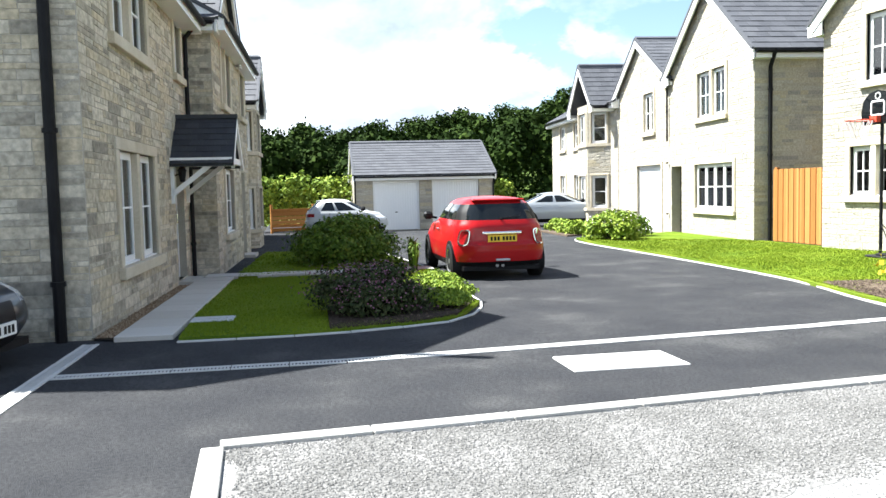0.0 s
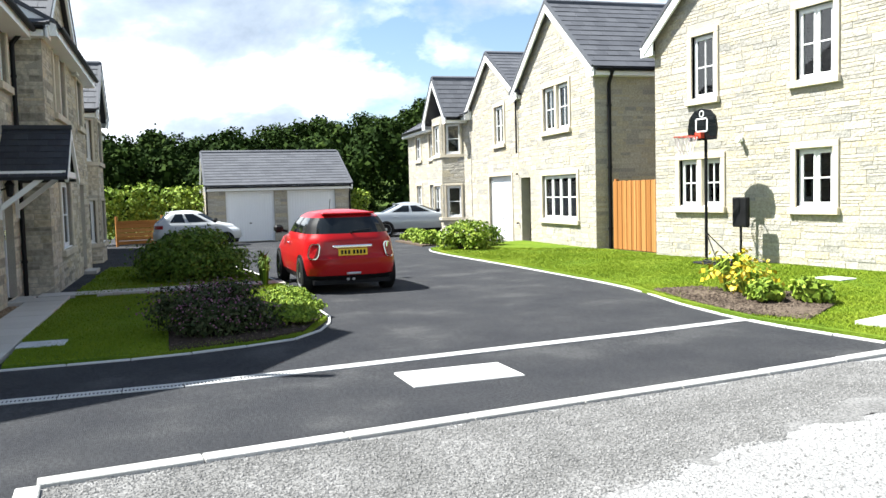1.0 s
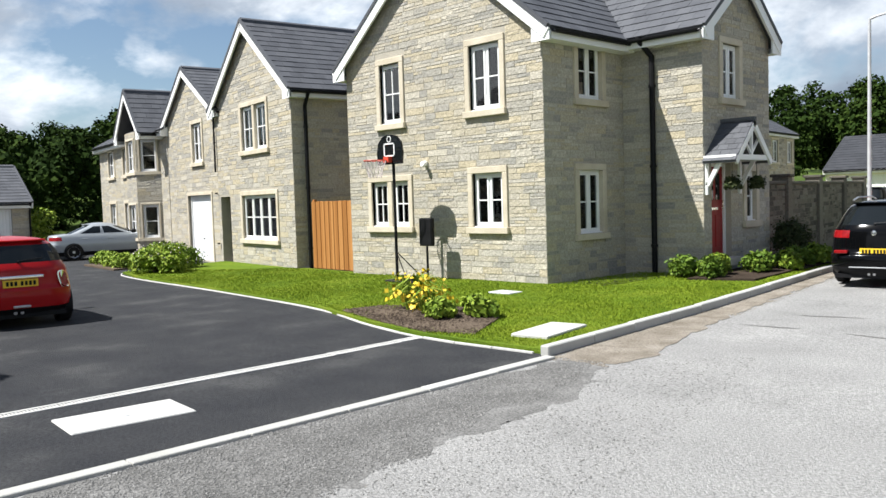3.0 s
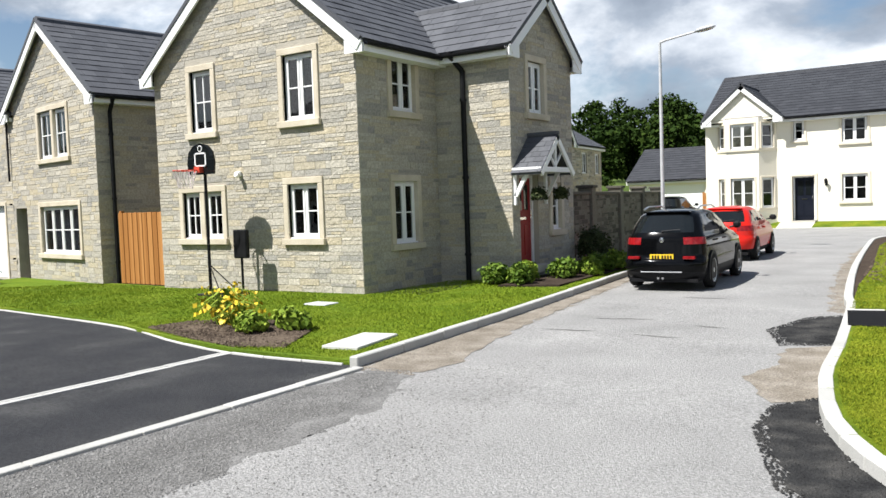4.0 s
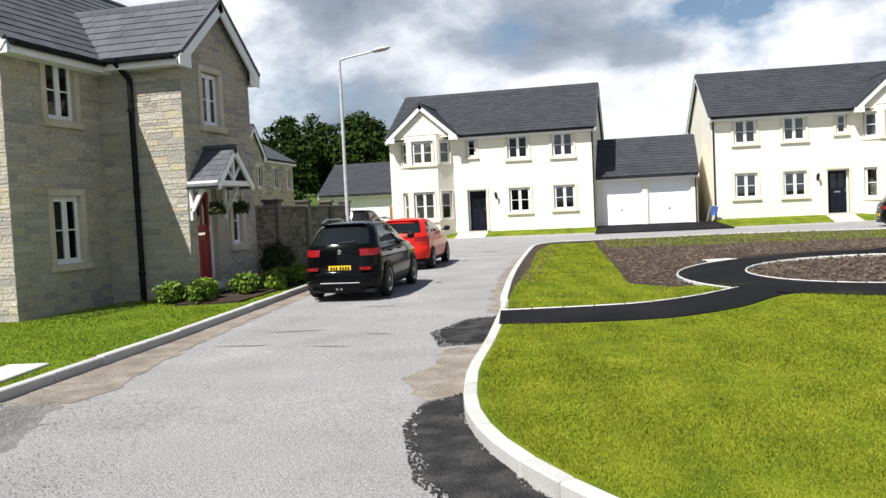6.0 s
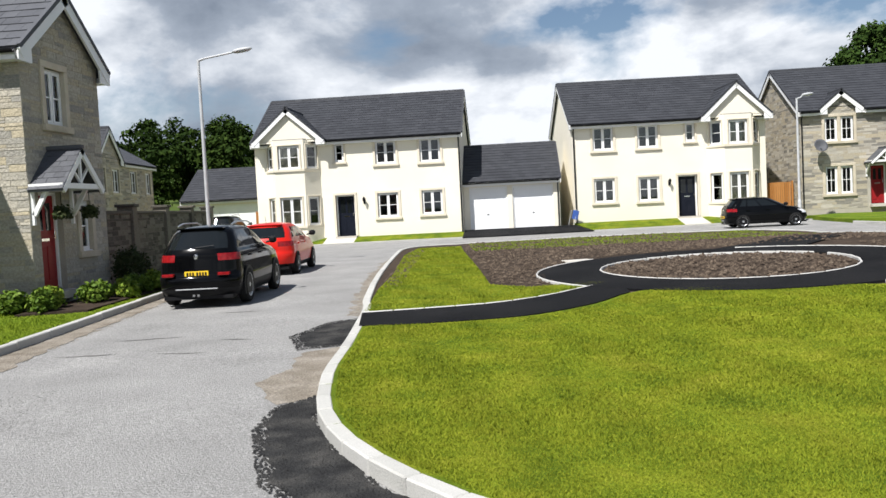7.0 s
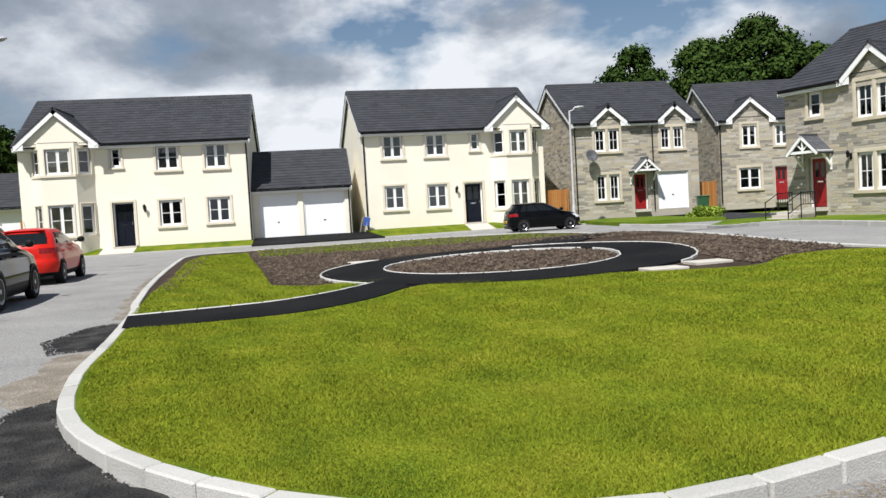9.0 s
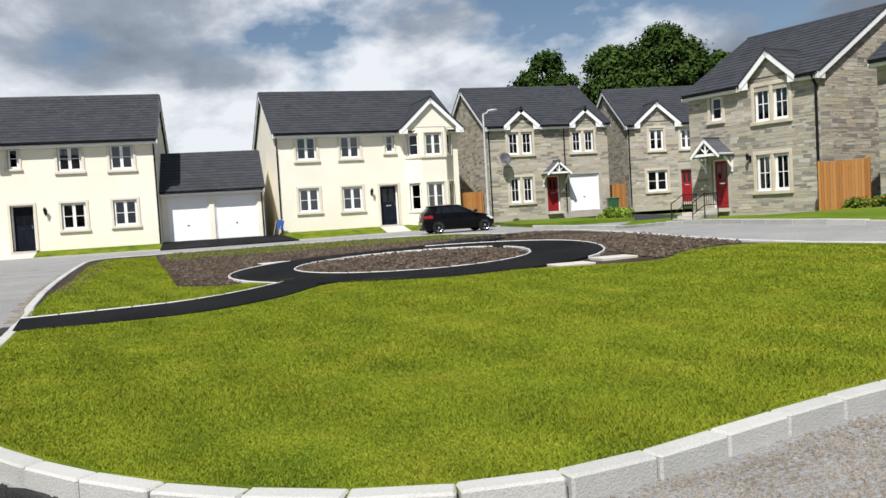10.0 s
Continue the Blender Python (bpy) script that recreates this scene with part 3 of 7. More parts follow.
def garage_door(house, m, hole, ribs=True):
    u0, v0, u1, v1 = hole
    door = new("garage_door")
    door.parent = house
    g = Geo()
    g.m = m
    for b in ((u0 + 0.002, v0, u0 + 0.07, v1), (u1 - 0.07, v0, u1 - 0.002, v1), (u0 + 0.07, v1 - 0.08, u1 - 0.07, v1)):
        g.box(b[0], 0.07, b[1], b[2], 0.15, b[3])
    part("frame", g, M_WHITE, door)
    g = Geo()
    g.m = m
    n = max(8, int((u1 - u0) / 0.11))
    ring = [(u0 + 0.072, 0.14, v0 + 0.015), (u0 + 0.072, 0.112, v0 + 0.015)]
    for k in range(n):
        a, b = u0 + 0.10 + (u1 - u0 - 0.20) * k / n, u0 + 0.10 + (u1 - u0 - 0.20) * (k + 1) / n
        ring += [(a + 0.006, 0.112, v0 + 0.015), (a + 0.012, 0.102, v0 + 0.015), (b - 0.012, 0.102, v0 + 0.015), (b - 0.006, 0.112, v0 + 0.015)]
    ring += [(u1 - 0.072, 0.112, v0 + 0.015), (u1 - 0.072, 0.14, v0 + 0.015)]
    g.prism(ring, (0, 0, v1 - v0 - 0.097))
    part("panel", g, M_GDOOR, door)
    g = Geo()
    g.m = m
    mid = (u0 + u1) / 2
    g.box(mid - 0.05, 0.085, v0 + 0.72, mid + 0.05, 0.102, v0 + 0.76)
    part("handle", g, M_BLACK, door)
    return door


def tiles(geo, poly, course=0.29, wide=0.33, seed=3, lift=0.022, mirror=False):
    """Overlapping tiles over a flat roof face. poly: its corners, the first two along the eave."""
    rng = random.Random(seed)
    p = [Vector(q) for q in poly]
    ex = (p[1] - p[0]).normalized()
    nz = (p[1] - p[0]).cross(p[2] - p[0]).normalized()
    ey = nz.cross(ex)
    flat = [((q - p[0]).dot(ex), (q - p[0]).dot(ey)) for q in p]
    top = max(v for _, v in flat)

    def span(v):
        xs = []
        for (a, b), (c, d) in zip(flat, flat[1:] + flat[:1]):
            if abs(d - b) > 1e-6 and min(b, d) - 1e-6 <= v <= max(b, d) + 1e-6:
                xs.append(a + (c - a) * (v - b) / (d - b))
        return (min(xs), max(xs)) if len(xs) > 1 else None

    k = 0
    v = 0.0
    while v < top - 0.02:
        v1 = min(v + course, top - 0.001)
        lo, hi = span(v + 0.001), span(v1)
        if lo and hi:
            u = lo[0] - (wide / 2 if k % 2 else 0)
            while u < lo[1] - 0.01:
                a0, b0 = max(u, lo[0]), min(u + wide, lo[1])
                a1, b1 = max(u, hi[0]), min(u + wide, hi[1])
                if b0 - a0 > 0.01:
                    if b1 < a1:
                        a1 = b1 = min(max((a1 + b1) / 2, hi[0]), hi[1])
                    h = lift + rng.uniform(-0.003, 0.004)
                    g = 0.003
                    q = [(a0 + g, v - 0.02, 0.004), (b0 - g, v - 0.02, 0.004), (b0 - g, v - 0.02, h), (a0 + g, v - 0.02, h), (a1 + g, v1, 0.006), (max(b1 - g, a1 + g), v1, 0.006)]
                    geo.add([p[0] + ex * x + ey * y + nz * z for x, y, z in q], [(0, 1, 2, 3), (3, 2, 5, 4), (0, 3, 4), (1, 5, 2)])
                u += wide
        v = v1
        k += 1


def roof_face(roof, poly, mat, thick=0.10, seed=1, course=0.29):
    """A sloped face of a roof: a slab below and tiles on it."""
    p = [Vector(q) for q in poly]
    n = (p[1] - p[0]).cross(p[2] - p[0]).normalized()
    if n.z < 0:
        n = -n
        poly = [poly[1], poly[0], *poly[:1:-1]]
        p = [Vector(q) for q in poly]
    g = Geo()
    g.prism([tuple(q) for q in p], tuple(-n * thick))
    slab = part("roof_slab", g, mat, roof)
    g = Geo()
    tiles(g, poly, seed=seed, course=course)
    part("tiles", g, mat, slab, kind="stuff")


def bar_between(geo, a, b, w, h, up=Z3):
    """A board from a to b: w wide across, h high, hanging below the line."""
    a, b = Vector(a), Vector(b)
    d = (b - a).normalized()
    s = d.cross(up).normalized() * (w / 2)
    t = s.cross(d).normalized() * h
    if t.z > 0:
        t = -t
    geo.prism([a + s, a - s, a - s + t, a + s + t], b - a)


def gable_roof(house, x0, x1, y0, y1, eave, rise, mat, ridge="x", over=0.28, end=0.18, seed=1, white=None, gutter=(True, True), barge=(True, True), soffit=True, course=0.29, mid=None, notch=()):
    """A pitched roof over a block. ridge: along x or y. barge: boards at the low and the high end; gutter: at the low and the high eave."""
    white = white or M_WHITE
    roof = new("roof")
    roof.parent = house
    swap = Matrix.Identity(4) if ridge == "x" else Matrix(((0, 1, 0, 0), (1, 0, 0, 0), (0, 0, 1, 0), (0, 0, 0, 1)))
    if ridge == "y":
        x0, x1, y0, y1 = y0, y1, x0, x1
    mid = (y0 + y1) / 2 if mid is None else mid
    k = rise / (mid - y0)
    k2 = rise / (y1 - mid)
    a, b = x0 - end, x1 + end
    top = eave + rise

    def pt(x, y, z):
        return tuple(swap @ Vector((x, y, z)))

    up = 0.12
    # the low eave is left open where a gablet stands
    cuts = [a, *[v for q in sorted(notch) for v in q], b]
    runs = list(zip(cuts[::2], cuts[1::2]))
    if notch:
        roof_face(roof, [pt(a, y0, eave + up), pt(b, y0, eave + up), pt(b, mid, top + up), pt(a, mid, top + up)], mat, seed=seed, course=course)
        for p, q in runs:
            roof_face(roof, [pt(p, y0 - over, eave - over * k + up), pt(q, y0 - over, eave - over * k + up), pt(q, y0, eave + up), pt(p, y0, eave + up)], mat, seed=seed, course=course)
    else:
        roof_face(roof, [pt(a, y0 - over, eave - over * k + up), pt(b, y0 - over, eave - over * k + up), pt(b, mid, top + up), pt(a, mid, top + up)], mat, seed=seed, course=course)
    roof_face(roof, [pt(b, y1 + over, eave - over * k2 + up), pt(a, y1 + over, eave - over * k2 + up), pt(a, mid, top + up), pt(b, mid, top + up)], mat, seed=seed + 1, course=course)
    g = Geo()
    n = max(2, int((b - a) / 0.42))
    for i in range(n):
        p, q = a + (b - a) * i / n, a + (b - a) * (i + 1) / n - 0.008
        ring = [pt(p, mid - 0.13, top + up - 0.13 * k), pt(p, mid - 0.11, top + up + 0.01), pt(p, mid, top + up + 0.075), pt(p, mid + 0.11, top + up + 0.01), pt(p, mid + 0.13, top + up - 0.13 * k)]
        g.prism(ring, Vector(pt(q, 0, 0)) - Vector(pt(p, 0, 0)))
    part("ridge_tiles", g, mat, roof, kind="stuff")
    for i, x in enumerate((a, b)):
        if not barge[i]:
            continue
        g = Geo()
        w = 0.05
        xx = x - (-1 if i == 0 else 1) * -0.004
        for yy, kk in ((y0 - over, k), (y1 + over, k2)):
            e = eave - over * kk + up - 0.05
            bar_between(g, pt(xx, yy, e), pt(xx, mid, top + up - 0.05), w, 0.20)
        part("bargeboard", g, white, roof)
        for yy, kk in ((y0 - over, k), (y1 + over, k2)):
            s = 1 if yy < mid else -1
            g = Geo()
            ring = [pt(xx + (0.03 if i == 0 else -0.03), yy, eave - over * kk - 0.13), pt(xx + (0.03 if i == 0 else -0.03), yy + s * 0.42, eave - over * kk - 0.13), pt(xx + (0.03 if i == 0 else -0.03), yy + s * 0.42, eave + 0.42 * kk - over * kk - 0.05), pt(xx + (0.03 if i == 0 else -0.03), yy, eave - over * kk + 0.03)]
            g.prism(ring, Vector(pt(-0.035 if i == 0 else 0.035, 0, 0)))
            part("box_end", g, white, roof)
        g = Geo()
        for yy, kk in ((y0 - over, k), (y1 + over, k2)):
            e = eave - over * kk + up + 0.03
            bar_between(g, pt(xx, yy, e), pt(xx, mid, top + up + 0.035), 0.085, 0.075)
        part("verge_cap", g, mat, roof)
    for i, (yy, kk, s) in enumerate(((y0, k, -1), (y1, k2, 1))):
        z = eave - over * kk
        for e0, e1 in (runs if i == 0 else [(a, b)]):
            g = Geo()
            lo, hi = sorted((yy + s * (over - 0.03), yy + s * over))
            g.box(*pt(e0 + 0.06, lo, z - 0.11), *pt(e1 - 0.06, hi, z + 0.06))
            lo, hi = sorted((yy - s * 0.02, yy + s * (over - 0.03)))
            g.box(*pt(e0 + 0.06, lo, z - 0.11), *pt(e1 - 0.06, hi, z - 0.09))
            part("fascia", g, white, roof)
            if gutter[i]:
                g = Geo()
                c = yy + s * (over + 0.055)
                ring = [pt(e0 + 0.05, c + 0.055 * math.cos(t), z + 0.055 + 0.06 * math.sin(t)) for t in [math.pi + math.pi * j / 6 for j in range(7)]]
                ring += [pt(e0 + 0.05, c + 0.045 * math.cos(t), z + 0.055 + 0.045 * math.sin(t)) for t in [2 * math.pi - math.pi * j / 6 for j in range(7)]]
                g.prism(ring, Vector(pt(e1 - e0 - 0.1, 0, 0)))
                part("gutter", g, M_BLACK, roof)
    return roof


def downpipe(house, x, y, top, bottom=0.0, reach=(0.0, 0.0), r=0.04):
    g = Geo()
    g.tube((x, y, bottom), (x, y, top - 0.35), r, n=10)
    g.tube((x, y, top - 0.37), (x + reach[0], y + reach[1], top - 0.06), r, n=10)
    g.tube((x + reach[0], y + reach[1], top - 0.08), (x + reach[0], y + reach[1], top + 0.02), r * 1.15, n=10)
    for z in (0.6, 2.2, 3.8):
        if z < top - 0.4:
            g.tube((x, y, z), (x, y, z + 0.05), r * 1.3, n=10)
    part("downpipe", g, M_BLACK, house, smooth=False)


def porch(house, m, mid, wide, eave, rise, out, mat=None, seed=5, struts=True):
    """A small gabled canopy on white brackets, its gable to the front."""
    mat = mat or M_TILE
    can = new("porch")
    can.parent = house
    can.matrix_basis = m
    a, b = mid - wide / 2, mid + wide / 2
    k = rise / (wide / 2)
    o = 0.10
    for s, e in ((-1, a - o), (1, b + o)):
        poly = [(e, -out - 0.08, eave - o * k), (e, 0.0, eave - o * k), (mid, 0.0, eave + rise), (mid, -out - 0.08, eave + rise)]
        if s > 0:
            poly = [poly[1], poly[0], poly[3], poly[2]]
        else:
            poly = [poly[0], poly[1], poly[2], poly[3]]
        p = [Vector(q) for q in poly]
        n = (p[1] - p[0]).cross(p[2] - p[0])
        if n.z < 0:
            poly = [poly[1], poly[0], poly[3], poly[2]]
        g = Geo()
        g.prism(poly, (0, 0, -0.05))
        slab = part("roof_slab", g, mat, can)
        g = Geo()
        tiles(g, poly, 0.15, 0.2, seed, 0.014)
        part("tiles", g, mat, slab, kind="stuff")
    g = Geo()
    bar_between(g, (mid, -out - 0.09, eave + rise + 0.05), (mid, 0, eave + rise + 0.05), 0.12, 0.07)
    part("ridge", g, mat, can)
    g = Geo()
    for e in (a - o, b + o):
        bar_between(g, (e, -out - 0.06, eave - o * k - 0.01), (mid, -out - 0.06, eave + rise - 0.01), 0.05, 0.11)
    part("bargeboard", g, M_WHITE, can)
    g = Geo()
    g.box(a - 0.05, -out - 0.05, eave - 0.10, b + 0.05, -out + 0.03, eave)
    g.box(a - 0.06, -out, eave - 0.10, a + 0.02, 0, eave)
    g.box(b - 0.02, -out, eave - 0.10, b + 0.06, 0, eave)
    part("beam", g, M_WHITE, can)
    if struts:
        g = Geo()
        g.box(mid - 0.03, -out - 0.03, eave, mid + 0.03, -out + 0.02, eave + rise - 0.08)
        for s in (-1, 1):
            bar_between(g, (mid, -out, eave + 0.04), (mid + s * wide * 0.22, -out, eave + rise * 0.5), 0.04, 0.04)
        part("truss", g, M_WHITE, can)
    for e in (a, b):
        g = Geo()
        bar_between(g, (e, -0.02, eave - 0.55), (e, -out + 0.30, eave - 0.06), 0.06, 0.08)
        g.box(e - 0.03, -0.06, eave - 0.75, e + 0.03, 0.02, eave - 0.08)
        part("bracket", g, M_WHITE, can)
    return can


def wall_lamp(m, x, z, mat=None):
    lamp = thing("wall_lamp", m @ Matrix.Translation((x, -0.02, z)), "black carriage lantern on a wall bracket", "wall lamp", "lanterns by the front doors")
    g = Geo()
    g.box(-0.05, -0.02, -0.14, 0.05, 0.02, 0.10, c=0.006)
    g.tube((0, 0, 0.02), (0, -0.12, 0.06), 0.012)
    part("bracket", g, M_BLACK, lamp)
    g = Geo()
    g.lathe([(0.0, -0.13), (0.045, -0.12), (0.07, 0.05), (0.085, 0.06), (0.03, 0.13), (0.0, 0.16)], 6, Matrix.Translation((0, -0.16, 0.05)))
    part("lantern", g, M_BLACK, lamp)
    return lamp


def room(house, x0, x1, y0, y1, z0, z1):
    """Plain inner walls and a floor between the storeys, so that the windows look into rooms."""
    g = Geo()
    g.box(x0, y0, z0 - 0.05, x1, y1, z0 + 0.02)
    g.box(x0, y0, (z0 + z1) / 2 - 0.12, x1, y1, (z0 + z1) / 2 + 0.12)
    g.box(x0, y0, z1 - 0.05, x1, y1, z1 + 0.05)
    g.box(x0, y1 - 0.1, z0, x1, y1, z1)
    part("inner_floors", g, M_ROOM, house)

# ---------------------------------------------------------------- leaves, grass, stones
class Cloud:
    """Vertices and faces held as arrays; takes the place of Geo where there are very many."""

    def __init__(self, v, n):
        self.v, self.n = v, n

    def mesh(self, name, smooth=False):
        me = bpy.data.meshes.new(name)
        k = len(self.v)
        f = k // self.n
        me.vertices.add(k)
        me.vertices.foreach_set("co", np.ascontiguousarray(self.v, dtype=np.float32).ravel())
        me.loops.add(k)
        me.loops.foreach_set("vertex_index", np.arange(k, dtype=np.int32))
        me.polygons.add(f)
        me.polygons.foreach_set("loop_start", np.arange(0, k, self.n, dtype=np.int32))
        me.update(calc_edges=True)
        return me


def leaf_cloud(lumps, n, size, seed, shell=0.45, flat=1.0, long=1.7, up=0.25):
    """n leaves strewn through ellipsoids (centre, radii), mostly near their skins; each leaf is a folded diamond."""
    rs = np.random.RandomState(seed)
    c = np.array([q[0] for q in lumps], float)
    r = np.array([q[1] for q in lumps], float)
    vol = r.prod(1) ** (2 / 3)
    k = rs.choice(len(lumps), n, p=vol / vol.sum())
    d = rs.normal(size=(n, 3))
    d /= np.linalg.norm(d, axis=1, keepdims=True)
    d[:, 2] = np.where(d[:, 2] < -0.55, -d[:, 2], d[:, 2])
    rad = (1 - shell * rs.rand(n, 1) ** 1.5) * (1 + 0.38 * rs.rand(n, 1) ** 5)
    wob = 1 + 0.16 * np.sin(7 * d[:, :1] + 3 * k[:, None]) * np.cos(6 * d[:, 1:2] + k[:, None])
    p = c[k] + d * r[k] * rad * wob
    out = d + rs.normal(size=(n, 3)) * 0.65 + np.array([0, 0, up])
    out /= np.linalg.norm(out, axis=1, keepdims=True)
    t = np.cross(out, rs.normal(size=(n, 3)))
    t /= np.linalg.norm(t, axis=1, keepdims=True)
    s = np.cross(out, t)
    w = size * rs.uniform(0.6, 1.3, (n, 1))
    a, b = t * w * long * 0.5, s * w * 0.5
    v = np.stack([p - a, p + b + out * w * 0.12, p + a, p - b + out * w * 0.12], 1)
    return Cloud(v.reshape(-1, 3), 4)


def shrub(x, y, size, label, mat, n=2600, leaf=0.06, seed=1, flower=None, nf=0, name="shrub", base=0.0, lumps=9, category="shrub", spiky=False):
    """A low shrub: a few woody stems and a crown of lumps of leaves."""
    rng = random.Random(seed)
    z = gz(x, y) + base
    ob = thing(name, pose(x, y, z), label, category)
    rx, ry, h = size
    balls = []
    for _ in range(lumps):
        a, q = rng.uniform(0, 6.283), rng.random() ** 0.6
        s = rng.uniform(0.34, 0.55)
        px, py = math.cos(a) * rx * q * 0.72, math.sin(a) * ry * q * 0.72
        top = h * (1 - 0.45 * q * q) * rng.uniform(0.82, 1.08)
        balls.append(((px, py, max(0.12, top - h * s * 0.55)), (rx * s, ry * s, h * s * 0.62)))
        balls.append(((px, py, max(0.1, top * 0.35)), (rx * s * 0.95, ry * s * 0.95, h * 0.34)))
    g = Geo()
    for (px, py, pz), _ in balls[::2]:
        g.tube((px * 0.15, py * 0.15, -0.05), (px * 0.8, py * 0.8, pz), 0.018, 0.006, 5)
    part("stem", g, M_BARK, ob)
    part("leaves", leaf_cloud(balls, n, leaf, seed, 0.5), mat, ob)
    if flower:
        top = [((p[0], p[1], p[2] + 0.03), (r[0] * 1.03, r[1] * 1.03, r[2] * 1.05)) for p, r in balls[::2]]
        part("blossom", leaf_cloud(top, nf, leaf * 0.75, seed + 9, 0.08, long=1.1, up=0.8), flower, ob)
    return ob


def blades_plant(x, y, r, h, n, mat, label, seed, base=0.0, wide=0.035, flower=None, nf=0, name="plant", category="plant"):
    """A tuft of arching strap leaves."""
    rs = np.random.RandomState(seed)
    ob = thing(name, pose(x, y, gz(x, y) + base), label, category)
    a = rs.uniform(0, 6.283, n)
    d = np.stack([np.cos(a), np.sin(a), 0 * a], 1)
    s = np.stack([-np.sin(a), np.cos(a), 0 * a], 1)
    hh, ll = h * rs.uniform(0.6, 1.15, (n, 1)), r * rs.uniform(0.5, 1.1, (n, 1))
    q0 = d * rs.uniform(0, 0.3, (n, 1)) * r
    z = np.array([[0, 0, 1.0]])
    p1, p2 = q0 + d * ll * 0.35 + z * hh * 0.85, q0 + d * ll * 1.0 + z * hh * rs.uniform(0.55, 1.0, (n, 1))
    w = wide * rs.uniform(0.6, 1.2, (n, 1))
    v1 = np.stack([q0 - s * w * 0.4, q0 + s * w * 0.4, p1 + s * w * 0.5, p1 - s * w * 0.5], 1)
    v2 = np.stack([p1 - s * w * 0.5, p1 + s * w * 0.5, p2 + s * w * 0.08, p2 - s * w * 0.08], 1)
    part("leaves", Cloud(np.concatenate([v1, v2], 1).reshape(-1, 3), 4), mat, ob)
    if flower:
        part("blossom", leaf_cloud([((0, 0, h * 0.55), (r, r, h * 0.5))], nf, 0.07, seed, 0.3, long=1.0), flower, ob)
    return ob


def blades(name, poly, density, tall, wide, mat, seed, off, clear=(), far=None):
    """Grass over a patch of lawn. density: blades to the square metre; far: a place from which they thin out."""
    rs = np.random.RandomState(seed)
    xs, ys = np.array(poly).T
    area = (xs.max() - xs.min()) * (ys.max() - ys.min())
    n = int(area * density)
    x, y = rs.uniform(xs.min(), xs.max(), n), rs.uniform(ys.min(), ys.max(), n)
    keep = np.zeros(n, bool)
    for a, b in zip(poly, poly[1:] + poly[:1]):
        if a[1] != b[1]:
            keep ^= ((a[1] > y) != (b[1] > y)) & (x < (b[0] - a[0]) * (y - a[1]) / (b[1] - a[1]) + a[0])
    if far:
        d = np.hypot(x - far[0], y - far[1])
        keep &= rs.rand(n) < np.clip((far[2] / d) ** 1.6, 0.05, 1)
    x, y = x[keep], y[keep]
    n = len(x)
    d = np.hypot(x - far[0], y - far[1]) if far else np.full(n, 6.0)
    t = np.clip((y - 19) / 8, 0, 1)
    z = 0.009 * np.clip(y - 5, 0, 11) + 0.035 * np.clip(x, 0, 10) * np.minimum(1, np.maximum(y, 0) / 15) * (1 - 0.8 * t * t * (3 - 2 * t)) + 0.006 * np.minimum(x + 6, 0) + off
    p = np.stack([x, y, z], 1)
    a = rs.uniform(0, 6.283, n)
    s = np.stack([np.cos(a), np.sin(a), 0 * a], 1)
    patch = 0.75 + 0.35 * np.sin(1.9 * x + np.sin(1.3 * y)) * np.sin(2.3 * y + 0.7 * x)
    w = (wide * rs.uniform(0.7, 1.4, n) * np.clip(d / (far[2] if far else 6), 1, 3.0))[:, None]
    h = (tall * rs.uniform(0.5, 1.25, n) * patch)[:, None]
    lean = rs.normal(size=(n, 3)) * 0.55
    lean[:, 2] = 1
    tip = p + lean * h
    v = np.stack([p - s * w, p + s * w, tip], 1)
    ob = new(name, Cloud(v.reshape(-1, 3), 3).mesh(name))
    ob.data.materials.append(mat)
    return ob


def lumps(name, poly, n, size, mat, seed, off, flat=0.6, line=None, label="", category=""):
    """Loose clods or pebbles strewn over a patch: squashed eight-cornered lumps."""
    rs = np.random.RandomState(seed)
    xs, ys = np.array(poly).T
    pts = []
    while len(pts) < n:
        x, y = rs.uniform(xs.min(), xs.max()), rs.uniform(ys.min(), ys.max())
        if inside(x, y, poly):
            pts.append((x, y, gz(x, y) + off))
    p = np.array(pts)
    o = np.array([(1, 0, 0), (0, 1, 0), (-1, 0, 0), (0, -1, 0), (0, 0, 1), (0, 0, -0.6)], float)
    tri = np.array([(0, 1, 4), (1, 2, 4), (2, 3, 4), (3, 0, 4)])
    s = size * rs.uniform(0.35, 1.0, (n, 1, 1)) ** 1.4
    a = rs.uniform(0, 6.283, n)
    q = np.repeat(o[None], n, 0) * rs.uniform(0.6, 1.3, (n, 6, 1))
    x, y = q[:, :, 0].copy(), q[:, :, 1].copy()
    q[:, :, 0], q[:, :, 1] = x * np.cos(a)[:, None] - y * np.sin(a)[:, None], x * np.sin(a)[:, None] + y * np.cos(a)[:, None]
    q[:, :, 2] *= flat
    v = (p[:, None] + q * s)[:, tri].reshape(-1, 3)
    ob = new(name, Cloud(v, 3).mesh(name))
    ob.data.materials.append(mat)
    return tagged(ob, label, category, kind="stuff")


